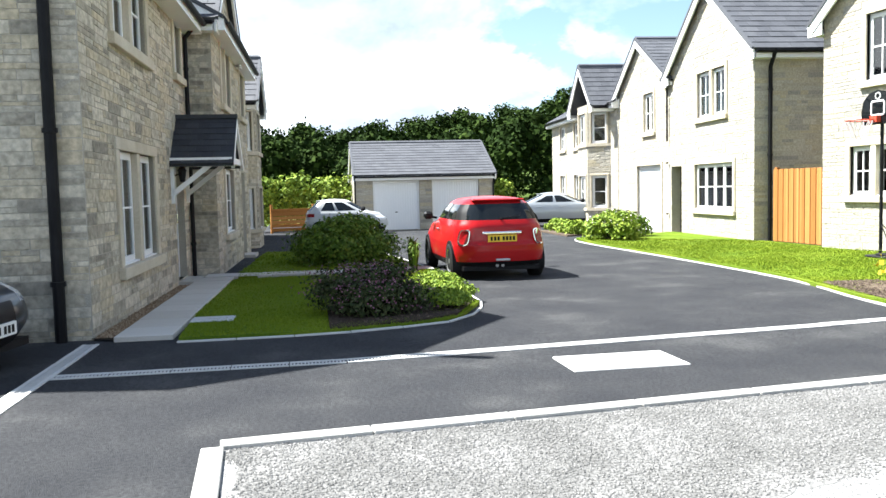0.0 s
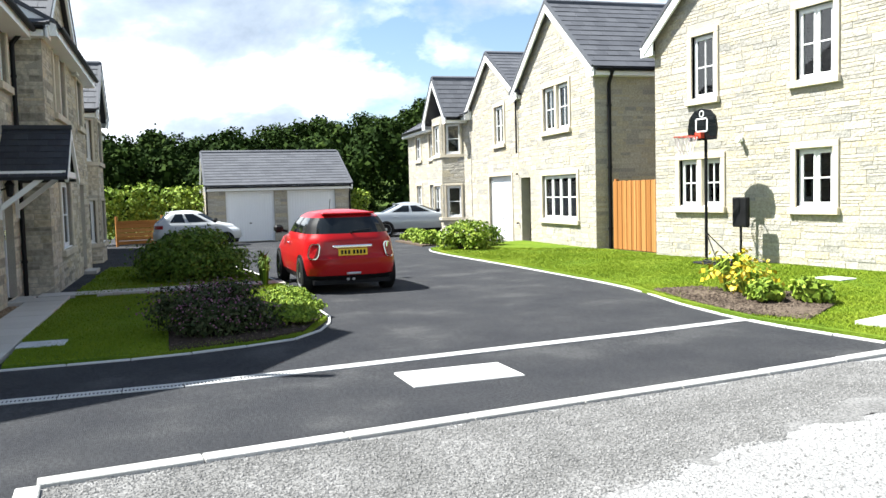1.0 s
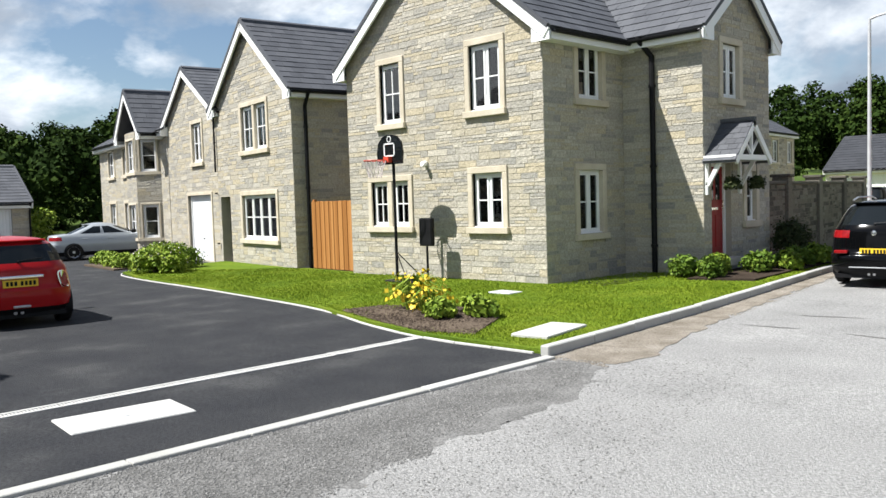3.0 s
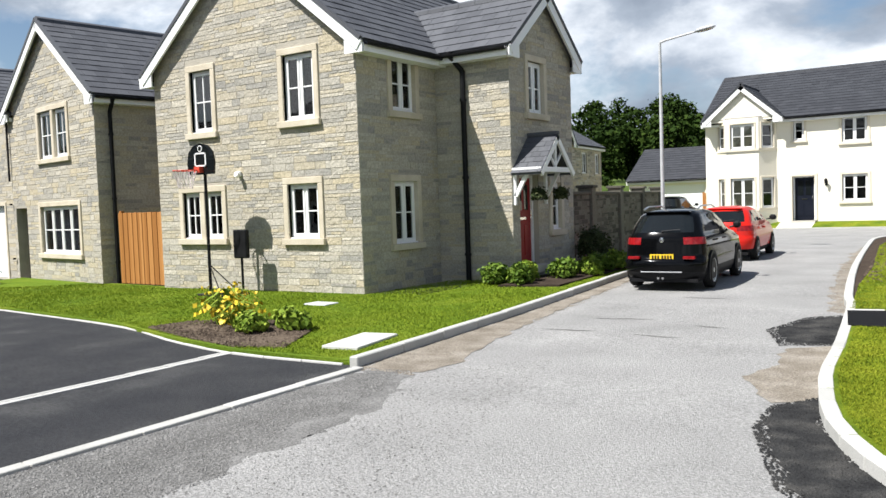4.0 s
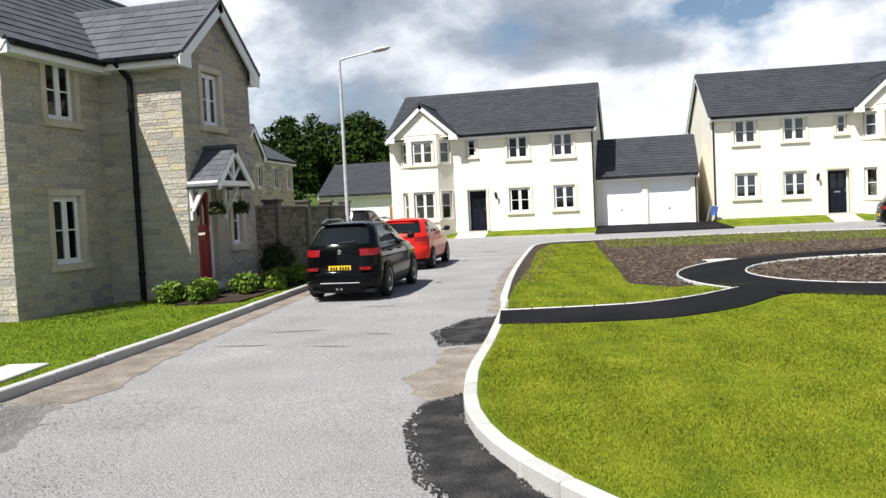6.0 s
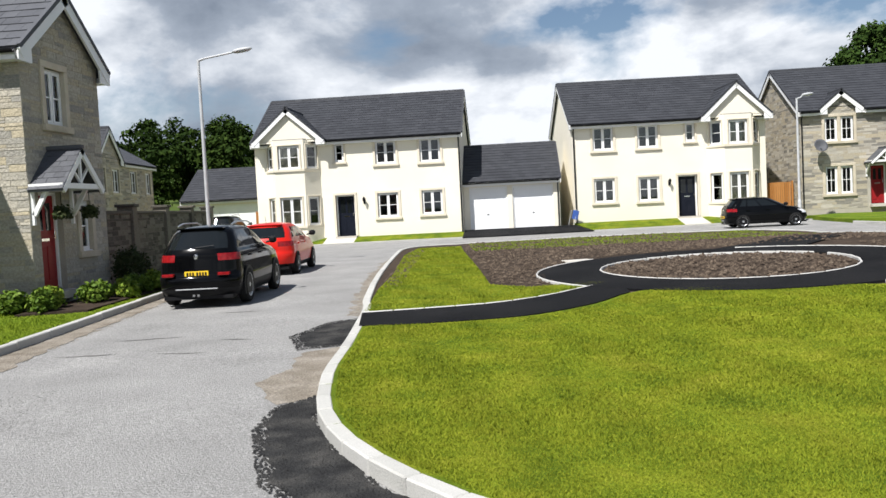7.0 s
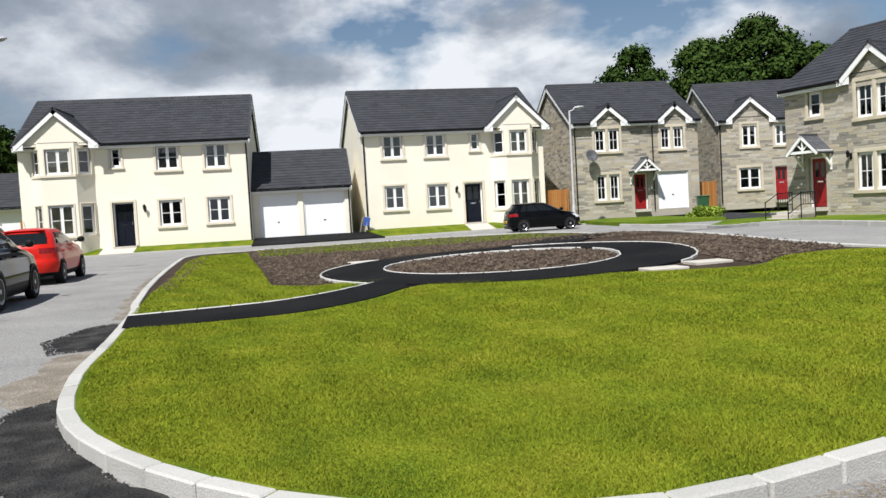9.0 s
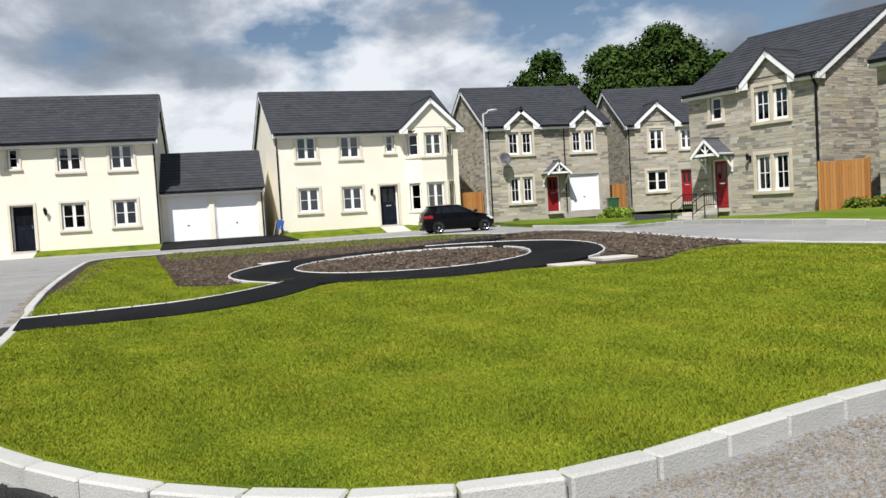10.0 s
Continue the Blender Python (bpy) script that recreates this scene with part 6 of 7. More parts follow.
def band(name, outer, inner, off, mat, label, closed=False):
    """A strip between two lines of equally many points."""
    g = Geo()
    n = len(outer)
    v = [(x, y, gz(x, y) + off) for x, y in outer] + [(x, y, gz(x, y) + off) for x, y in inner]
    w = [(x, y, z - 0.08) for x, y, z in v]
    m = n if closed else n - 1
    f = [(i, n + i, n + (i + 1) % n, (i + 1) % n) for i in range(m)]
    f += [(2 * n + i, i, (i + 1) % n, 2 * n + (i + 1) % n) for i in range(m)] + [(3 * n + (i + 1) % n, n + (i + 1) % n, n + i, 3 * n + i) for i in range(m)]
    g.add(v + w, f)
    return part(name, g, mat, kind="structure", label=label)


band("ring_path", arc(RC, RO, 0, 352.5, 47), arc(RC, RI, 0, 352.5, 47), 0.118, M_FRESH, "dark asphalt ring path on the green", True)
NEAR_LAWN = smooth_line([(-1.70, 10.62), (-0.95, 10.62), (-0.2, 10.75), (0.6, 10.95), (1.4, 11.6), (2.0, 12.5), (2.65, 12.75), (3.7, 12.35), (4.8, 11.85), (5.8, 11.35), (6.8, 11.1), (7.6, 11.75), (8.5, 11.9), (9.1, 11.6)], 4)
UP_EDGE = smooth_line([(-1.88, 11.85), (-1.02, 12.03), (-0.05, 12.3), (0.8, 12.8), (1.55, 13.65), (2.0, 14.05)], 4)
band("green_path", UP_EDGE, NEAR_LAWN[:21], 0.115, M_FRESH, "dark asphalt path on the green")
band("green_path", [(4.6, 19.0), (5.3, 19.6), (6.6, 21.3), (7.4, 23.0)], [(6.0, 17.9), (6.7, 18.6), (8.0, 20.4), (8.9, 22.2)], 0.112, M_FRESH, "dark asphalt path on the green")
for line in (arc(RC, RI - 0.02, 0, 360, 40), arc(RC, RO + 0.03, 100, 196, 20), arc(RC, RO + 0.03, -75, 50, 22), UP_EDGE[:-3]):
    kerb("edging", line, 0.032, 0.127, 0.05, 0.45, M_EDGING, "thin pale concrete edging of the path")
near_poly = [q for q in G_LINE if q[1] < 10.6 and q[0] < 9.5] + NEAR_LAWN + [(10.2, 9.4), (11.0, 7.6), (11.0, 6.4)]
sheet("lawn_green", near_poly, 0.100, M_LAWN_DRY, 0.8, 0.05, 0.0, kind="structure", label="mown lawn of the green")
STRIP = [(-1.86, 11.95), (-1.02, 12.09), (-0.05, 12.36), (0.8, 12.86), (1.5, 13.68), (1.95, 14.1), (1.36, 14.15), (0.56, 14.2), (-0.13, 15.1), (-0.5, 19.1), (-1.28, 26.8), (-1.5, 29.5), (-3.0, 29.3), (-3.0, 25.3), (-2.3, 17.9), (-2.15, 14.95)]
sheet("lawn_strip", STRIP, 0.100, M_LAWN_DRY, 0.8, 0.05, 0.0, kind="structure", label="strip of mown lawn on the green")
def drawn_in(poly, c, by):
    """The outline moved inwards, towards a point."""
    out = []
    for x, y in poly:
        d = math.hypot(c[0] - x, c[1] - y)
        out.append((x + (c[0] - x) * by / d, y + (c[1] - y) * by / d))
    return out


ob = blades("lawn_grass", drawn_in(near_poly, (4.0, 8.5), 0.10), 17000, 0.022, 0.0029, M_GRASS_DRY, 21, 0.10, far=(0.5, 0, 5.0))
blades("lawn_grass", STRIP, 5200, 0.024, 0.004, M_GRASS_DRY, 22, 0.10, far=(0.5, 0, 8))
blades("weeds", [(-0.9, 26.0), (9.3, 25.0), (8.4, 30.0), (2.5, 31.4), (-1.3, 31.0)], 330, 0.055, 0.009, M_GRASS, 23, 0.09).name = "soil_weeds"
lumps("soil_clods", [(-1.2, 27), (-0.4, 19), (-0.1, 15.3), (1.0, 14.4), (0.8, 17), (1.8, 19.8), (5, 20), (8.8, 19), (9.3, 23.4), (9.4, 27.5), (6.0, 31.2), (2.4, 31.7), (-1.4, 31.3)], 8000, 0.075, M_SOIL, 31, 0.09, label="clods of bare soil", category="soil")
lumps("soil_clods", arc(RC, RI - 0.1, 0, 345, 23), 1800, 0.07, M_SOIL, 32, 0.10, label="clods of bare soil", category="soil")
lumps("soil_clods", [(6.9, 11.3), (7.6, 11.9), (8.5, 12.1), (9.0, 12.2), (8.9, 17.0), (7.6, 18.4), (7.0, 14)], 1500, 0.075, M_SOIL, 33, 0.09, label="clods of bare soil", category="soil")
lumps("soil_clods", [(-2.2, 15.3), (-1.8, 15.4), (-2.65, 28), (-3.1, 28)], 700, 0.06, M_SOIL, 34, 0.09, label="clods of bare soil", category="soil")
for x, y, a in ((1.75, 19.0, 20), (6.5, 12.0, 5), (5.66, 11.72, 5)):
    cover("paving_pad", x, y, 0.62, 0.4, a, 0.102, M_SLAB, "pale concrete pad beside the path")
# plots across the road
def ramp(name, quad, z1, mat, label, off=0.0, n=6):
    """A plot that climbs from the ground at its front edge (first two corners) to height z1 at its back edge."""
    (ax, ay), (bx, by), (cx, cy), (dx, dy) = quad
    g = Geo()
    v = []
    for i in range(n + 1):
        t = i / n
        for k in range(n + 1):
            u = k / n
            x, y = (ax + (bx - ax) * u) * (1 - t) + (dx + (cx - dx) * u) * t, (ay + (by - ay) * u) * (1 - t) + (dy + (cy - dy) * u) * t
            f = gz(ax + (bx - ax) * u, ay + (by - ay) * u) + 0.05
            v.append((x, y, f + (z1 - f) * t + off))
    m = (n + 1) ** 2
    v += [(x, y, z - 0.35) for x, y, z in v]
    rim = [k for k in range(n + 1)] + [(k + 1) * (n + 1) + n for k in range(n)] + [n * (n + 1) + n - 1 - k for k in range(n)] + [(n - 1 - k) * (n + 1) for k in range(n - 1)]
    f = [(i * (n + 1) + k, i * (n + 1) + k + 1, (i + 1) * (n + 1) + k + 1, (i + 1) * (n + 1) + k) for i in range(n) for k in range(n)]
    f += [(a, m + a, m + b, b) for a, b in zip(rim, rim[1:] + rim[:1])]
    g.add(v, f)
    return part(name, g, mat, kind="structure", label=label)


ramp("lawn_cream", [(-13.2, 39.4), (-8.75, 39.4), (-8.75, 40.52), (-13.2, 40.52)], 0.38, M_LAWN_DRY, "grass strip before the cream house")
ramp("lawn_cream_right", [(-7.25, 39.4), (-2.0, 39.4), (-2.0, 40.52), (-7.25, 40.52)], 0.38, M_LAWN_DRY, "grass strip before the cream house")
ramp("front_step_path", [(-8.75, 39.38), (-7.25, 39.38), (-7.25, 40.52), (-8.75, 40.52)], 0.39, M_SLAB, "paved path to the cream house")
ramp("forecourt", [(-2.0, 38.9), (4.1, 38.9), (3.4, 41.3), (-2.0, 41.25)], 0.41, M_FRESH, "dark asphalt before the garages")
ramp("lawn_cream_second", [(4.1, 39.6), (8.4, 39.8), (8.4, 41.8), (3.4, 41.45)], 0.49, M_LAWN_DRY, "grass strip before the second cream house")
ramp("front_step_path_second", [(8.4, 39.75), (9.6, 39.8), (9.6, 41.9), (8.4, 41.8)], 0.50, M_SLAB, "paved path to the second cream house")
ramp("lawn_cream_third", [(9.6, 39.8), (14.1, 39.9), (14.1, 42.2), (9.6, 41.9)], 0.49, M_LAWN_DRY, "grass strip before the second cream house")
sheet("pavement_far", [(-30, 38.9), (16, 39.0), (16, 39.4), (-30, 39.35)], 0.05, M_CONCRETE, 2.0, 0.1, kind="structure", label="pale pavement edge across the road")
sheet("plot_far", [(-30, 39.55), (45, 39.62), (60, 60), (-40, 60)], -0.03, M_LAWN, 4.0, kind="structure", label="grass round the far houses")
sheet("lawn_stone", [(13.6, 33.6), (18.0, 33.0), (18.2, 41.4), (14.0, 41.4)], 0.16, M_LAWN, 1.5, 0.3, 0.05, kind="structure", label="sloping lawn before the far stone house")
sheet("drive_stone", [(18.2, 32.5), (21.8, 33), (23.5, 43), (18.4, 41.4)], 0.05, M_ASPHALT, 1.5, 0.1, kind="structure", label="asphalt drive of the far stone house")
sheet("lawn_right", [(14.2, 27.0), (13.0, 21.5), (12.9, 16.0), (13.6, 11.5), (16.5, 7.0), (26.0, 12.0), (21.4, 24.0), (19.3, 31.5), (17.0, 31.0)], 0.10, M_LAWN, 1.5, 0.2, 0.03, kind="structure", label="lawn before the stone house by the green")
sheet("asphalt_patch", [(11.5, 24.5), (14.4, 23.6), (14.6, 25.4), (12.0, 26.0)], 0.005, M_PATCH, 1.0, kind="structure")
kerb("kerb_right", [(13.4, 33.2), (14.1, 27.0), (12.9, 21.5), (12.8, 16.0), (13.5, 11.5), (16.4, 7.0)], 0.13, 0.11, 0.12, 0.92, M_CONCRETE, "pale concrete kerb before the stone houses")

# ---------------------------------------------------------------- cars
def lerp(table, x):
    return float(np.interp(x, [t[0] for t in table], [t[1] for t in table]))


def car(m, label, color, length, width, top, belt, slant=0.25, cowl=0.95, wind=0.38, wheel=0.31, base=None, plate=M_PLATE_Y, lamp="wide", deck=0.0,
        windows=((0.17, 0.48), (0.55, 0.94)), rails=False, black_pillars=False, arch=1.07, steep=0.04, plate_z=None):
    """A car along +x, its rear at -x: level rings, each with its own length and width, lofted from the sill to the roof.
    slant: how far the rear window leans; cowl and wind: foot and head of the windscreen; deck: length of a boot, if any;
    windows: the stretches of a side that are glass."""
    c = thing("car", m, label, "car", "parked cars")
    hl, hw = length / 2, width / 2
    base = base or (-hl + 0.80, hl - 0.85)
    edge = top - 0.05
    foot = -hl + steep + 0.05 + deck
    rear = [(0.20, -hl + 0.14), (0.32, -hl + 0.03), (0.44, -hl), (0.60, -hl + 0.005), (0.66, -hl + steep), (belt - 0.06, -hl + steep + 0.02), (belt, -hl + steep + 0.05), (belt + 0.05, foot + 0.03),
            (edge - 0.08, foot + slant), (edge, foot + slant + 0.12)]
    front = [(0.20, hl - 0.14), (0.40, hl), (0.56, hl - 0.01), (0.68, hl - 0.07), (belt - 0.18, hl - 0.26), (belt - 0.07, cowl + 0.45), (belt, cowl), (edge - 0.07, wind), (edge, wind - 0.16)]
    wide = [(0.20, 0.88), (0.32, 0.96), (0.46, 0.995), (0.60, 1.0), (0.74, 0.985), (belt - 0.12, 0.97), (belt - 0.03, 0.93), (belt + 0.02, 0.89), (belt + 0.20, 0.835), (edge - 0.08, 0.735), (edge - 0.03, 0.67), (edge, 0.60)]
    z_lamp = (belt - 0.19, belt - 0.05) if lamp == "wide" else (belt - 0.38, belt - 0.09)
    zs = sorted({0.20, 0.26, 0.32, 0.38, 0.44, 0.52, 0.60, 0.63, 0.66, 0.74, round(belt - 0.28, 3), *z_lamp, belt - 0.07, belt - 0.03, belt, belt + 0.05, belt + 0.12,
                 *[round(belt + 0.12 + (edge - 0.08 - belt - 0.12) * k / 4, 3) for k in range(1, 5)], edge - 0.04, edge})
    across = [-1.0, -0.93, -0.84, -0.72, -0.55, -0.36, -0.18, 0.0, 0.18, 0.36, 0.55, 0.72, 0.84, 0.93, 1.0]
    along = [0.05, 0.10, 0.17, 0.24, 0.27, 0.34, 0.41, 0.48, 0.55, 0.58, 0.66, 0.74, 0.82, 0.88, 0.94]
    nr, ns = len(across), len(along)
    kinds = [("rear", (across[k] + across[k + 1]) / 2) for k in range(nr - 1)]
    kinds += [("side", (p + q) / 2) for p, q in zip([0.0, *along], [*along, 1.0])]
    kinds += [("front", (across[k] + across[k + 1]) / 2) for k in range(nr - 1)]
    kinds += [("side", 1 - (p + q) / 2) for p, q in zip([0.0, *[1 - v for v in along[::-1]]], [*[1 - v for v in along[::-1]], 1.0])]

    def bow(q):
        return 0.07 * q * q + 0.20 * max(0.0, (abs(q) - 0.55) / 0.45) ** 2.2

    def ring(z, k=1.0):
        x0, x1, w = lerp(rear, z), lerp(front, z), hw * lerp(wide, z)
        mid, half = (x0 + x1) / 2, (x1 - x0) / 2 * k
        x0, x1, w = mid - half, mid + half, w * k
        tip = 0.965
        back = [(x0 + bow(q) * k, w * tip * q) for q in across]
        nose = [(x1 - bow(q) * k * 1.25, -w * tip * q) for q in across]
        flank = [(back[-1][0] + (nose[0][0] - back[-1][0]) * f, w * (1 - (1 - tip) * abs(2 * f - 1) ** 3)) for f in along]
        other = [(x, -y) for x, y in flank[::-1]]
        return back + flank + nose + other

    levels = [(z, 1.0, z) for z in zs] + [(edge, k, edge + 0.05 * (1 - k * k) + 0.004) for k in (0.93, 0.8, 0.6, 0.35, 0.1)]
    verts, n = [], 0
    for z, k, up in levels:
        r = ring(z, k)
        n = len(r)
        verts += [(x, y, up) for x, y in r]
    meshes = {}
    for i in range(len(levels) - 1):
        z = (levels[i][2] + levels[i + 1][2]) / 2
        for k in range(n):
            side, q = kinds[k]
            face = (i * n + k, i * n + (k + 1) % n, (i + 1) * n + (k + 1) % n, (i + 1) * n + k)
            key = "body"
            if i >= len(zs) - 1:
                key = "roof"
            elif z < (0.40 if rails else 0.30) or (z < (0.46 if rails else 0.34) and side == "side"):
                key = "lower_trim"
            elif belt + 0.05 < z < edge - 0.06:
                if side == "rear" and abs(q) < 0.88 or side == "front" and abs(q) < 0.93:
                    key = "rear_window" if side == "rear" else "windscreen"
                elif side == "side" and any(p < q < e for p, e in windows):
                    key = "side_window"
                elif black_pillars:
                    key = "pillar"
            elif lamp == "wide" and z_lamp[0] < z < z_lamp[1] and (side == "rear" and abs(q) > 0.55 or side == "side" and q < 0.05):
                key = "tail_light"
            elif 0.56 < z < belt - 0.18 and side == "front" and abs(q) > 0.55:
                key = "headlight"
            elif 0.44 < z < 0.63 and side == "front" and abs(q) < 0.36:
                key = "grille"
            if key in ("side_window", "tail_light", "headlight", "pillar"):
                if key == "side_window":
                    key += " %d" % sum(q > e for _, e in windows)
                elif key == "pillar":
                    key += " 0" if side == "rear" or side == "side" and q < windows[0][0] else " 2" if side == "front" or q > windows[-1][1] else " 1"
                key += " left" if sum(verts[v][1] for v in face) > 0 else " right"
            meshes.setdefault(key, []).append(face)
    paints = {"body": color, "roof": color, "lower_trim": M_BLACK, "rear_window": M_CARGLASS, "windscreen": M_CARGLASS, "side_window": M_CARGLASS, "tail_light": M_LIGHT_RED,
              "headlight": M_LIGHT_CLEAR, "grille": M_BLACK, "pillar": M_BLACK}
    words = {"tail_light": "red rear lamp", "headlight": "clear front lamp"}
    for key, faces in meshes.items():
        nm = key.split()[0]
        used = sorted({v for f in faces for v in f})
        at = {v: k for k, v in enumerate(used)}
        g = Geo()
        g.add([verts[v] for v in used], [tuple(at[v] for v in f) for f in faces])
        part(nm, g, paints[nm], c, words.get(nm, ""), smooth=True)
    g = Geo()
    g.box(-hl + 0.12, -hw * 0.82, 0.17, hl - 0.14, hw * 0.82, 0.24)
    part("underbody", g, M_BLACK, c)
    # wheels and arches
    for x in base:
        for s in (-1, 1):
            wh = new("wheel")
            wh.parent = c
            wh.matrix_basis = Matrix.Translation((x, s * (hw - 0.088), wheel)) @ pose(0, 0, 0, -90 * s, 0, 0)
            g = Geo()
            g.lathe([(wheel * 0.66, 0.09), (wheel * 0.72, 0.105), (wheel * 0.94, 0.105), (wheel, 0.080), (wheel, -0.09), (wheel * 0.7, -0.1)], 28)
            part("tyre", g, M_TYRE, wh, smooth=True)
            g = Geo()
            g.lathe([(wheel * 0.68, 0.10), (wheel * 0.62, 0.085), (wheel * 0.60, 0.03), (wheel * 0.60, 0.0)], 24)
            g.lathe([(0.0, 0.095), (0.05, 0.095), (0.06, 0.08), (0.06, 0.02)], 12)
            for k in range(7):
                q = 2 * math.pi * k / 7
                d, t = Vector((math.cos(q), math.sin(q), 0)), Vector((-math.sin(q), math.cos(q), 0))
                g.prism([d * 0.05 + t * 0.03 + Z3 * 0.085, d * 0.05 - t * 0.03 + Z3 * 0.085, d * wheel * 0.63 - t * 0.022 + Z3 * 0.075, d * wheel * 0.63 + t * 0.022 + Z3 * 0.075], (0, 0, -0.03))
            part("rim", g, M_ALLOY, wh)
            g = Geo()
            g.lathe([(0.0, 0.02), (wheel * 0.62, 0.02), (wheel * 0.62, 0.0)], 20)
            part("brake", g, M_BLACK, wh)
            g = Geo()
            lip = [(x + wheel * arch * math.cos(math.radians(q)), s * (hw + 0.006), wheel + wheel * arch * math.sin(math.radians(q))) for q in range(-24, 205, 12)]
            g.prism(lip if s > 0 else lip[::-1], (0, -s * 0.20, 0))
            part("arch", g, M_BLACK, c)

    def tail_x(z):
        return lerp(rear, z)
    zr = edge - 0.01
    g = Geo()
    g.box(tail_x(zr) - 0.09, -hw * 0.56, zr - 0.02, tail_x(zr) + 0.12, hw * 0.56, zr + 0.012, c=0.012)
    part("spoiler", g, color, c)
    if not deck:
        g = Geo()
        g.tube((tail_x(belt + 0.08) - 0.03, 0.0, belt + 0.08), (tail_x(belt + 0.10) - 0.03, -hw * 0.42, belt + 0.11), 0.010, n=6)
        g.tube((tail_x(belt + 0.05) + 0.02, 0.0, belt + 0.05), (tail_x(belt + 0.08) - 0.035, 0.0, belt + 0.08), 0.022, n=8)
        part("rear_wiper", g, M_BLACK, c)
    if lamp == "oval":
        for s in (-1, 1):
            mz, rz, my, ry = (z_lamp[0] + z_lamp[1]) / 2, 0.115, hw * 0.80, hw * 0.085

            def oval(by, x):
                out = []
                for q in range(20):
                    t = 2 * math.pi * q / 20
                    u = math.copysign(abs(math.cos(t)) ** 0.6, math.cos(t)) * (ry + by)
                    v = math.copysign(abs(math.sin(t)) ** 0.6, math.sin(t)) * (rz + by)
                    out.append((x + 0.10 * max(0.0, u / ry) + 0.05 * v, s * (my + u - 0.22 * v), mz + v))
                return out if s < 0 else out[::-1]
            x = tail_x(mz)
            g = Geo()
            g.prism(oval(0.0, x + 0.022), (0.2, 0, 0))
            lens = part("tail_light", g, M_LIGHT_RED, c, "red rear lamp in a chrome ring")
            g = Geo()
            g.prism(oval(0.020, x + 0.034), (0.2, 0, 0))
            part("lamp_ring", g, M_CHROME, lens)
    zp = plate_z or belt - 0.26
    for x, s, mt, z in ((tail_x(zp) - 0.004, -1, plate, zp), (hl + 0.002, 1, M_PLATE_W, 0.40)):
        g = Geo()
        g.box(x - 0.03 * s, -0.26, z - 0.056, x + s * 0.014, 0.26, z + 0.056)
        pl = part("number_plate", g, mt, c)
        g = Geo()
        for k in range(7):
            y = -0.205 + k * 0.062 + (0.03 if k > 3 else 0)
            g.box(x + s * 0.012, y - 0.02, z - 0.034, x + s * 0.017, y + 0.02, z + 0.034)
        part("plate_marking", g, M_BLACK, pl, kind="stuff")
    g = Geo()
    if lamp == "oval":
        g.box(tail_x(zp + 0.09) - 0.025, -0.36, zp + 0.066, tail_x(zp + 0.09) + 0.05, 0.36, zp + 0.118, c=0.016)
    else:
        g.lathe([(0.0, 0.012), (0.05, 0.01), (0.056, 0.0), (0.056, -0.03)], 16, pose(tail_x(belt - 0.10) - 0.006, 0, belt - 0.10, 0, -90, 0))
    part("tailgate_strip" if lamp == "oval" else "badge", g, M_CHROME, c)
    g = Geo()
    if not rails:
        g.box(-hl - 0.004, -0.13, 0.33, -hl + 0.06, 0.13, 0.37, c=0.012)
    g.tube((-hl + 0.2, 0.09, 0.27), (-hl + 0.08, 0.09, 0.25), 0.028, n=10)
    g.tube((-hl + 0.2, -0.01, 0.27), (-hl + 0.08, -0.01, 0.25), 0.028, n=10)
    part("exhaust", g, M_ALLOY, c)
    for s in (-1, 1):
        g = Geo()
        x = cowl - 0.26
        g.box(x - 0.09, s * (hw - 0.01), belt + 0.02, x + 0.09, s * (hw + 0.17), belt + 0.17, c=0.045)
        g.tube((x, s * (hw - 0.10), belt + 0.04), (x, s * (hw + 0.02), belt + 0.06), 0.025, n=6)
        part("mirror", g, M_BLACK, c)
        for x in ((-0.02,) if length < 3.75 else (-0.05, -0.95)):
            g = Geo()
            g.box(x - 0.09, s * (hw * 0.975), belt - 0.16, x + 0.09, s * (hw * 0.985 + 0.025), belt - 0.125, c=0.008)
            part("door_handle", g, M_CHROME if length < 3.75 else color, c)
        if rails:
            g = Geo()
            p = [(tail_x(edge) + 0.25 + k * 0.32, s * hw * 0.66, top + (0.045 if 0 < k < 5 else -0.01)) for k in range(6)]
            for q, r in zip(p, p[1:]):
                g.tube(q, r, 0.018, n=6)
            part("roof_rail", g, M_ALLOY, c)
            g = Geo()
            g.box(-hl - 0.006, s * hw * 0.52, 0.64, -hl + 0.10, s * hw * 0.80, 0.70, c=0.01)
            part("reflector", g, M_LIGHT_RED, c)
    if rails:
        g = Geo()
        g.box(-hl + 0.0, -0.46, 0.37, -hl + 0.08, 0.46, 0.39, c=0.006)
        part("skid_plate", g, M_ALLOY, c)
    g = Geo()
    x = wind - 0.25 if length < 3.75 else tail_x(edge) + 0.2
    g.tube((x, 0, top - 0.01), (x - 0.10, 0, top + 0.18), 0.006, n=5)
    part("aerial", g, M_BLACK, c)
    return c


def at_ground(x, y, ang, off=0.0):
    return pose(x, y, gz(x, y) + off, 0, 0, ang)


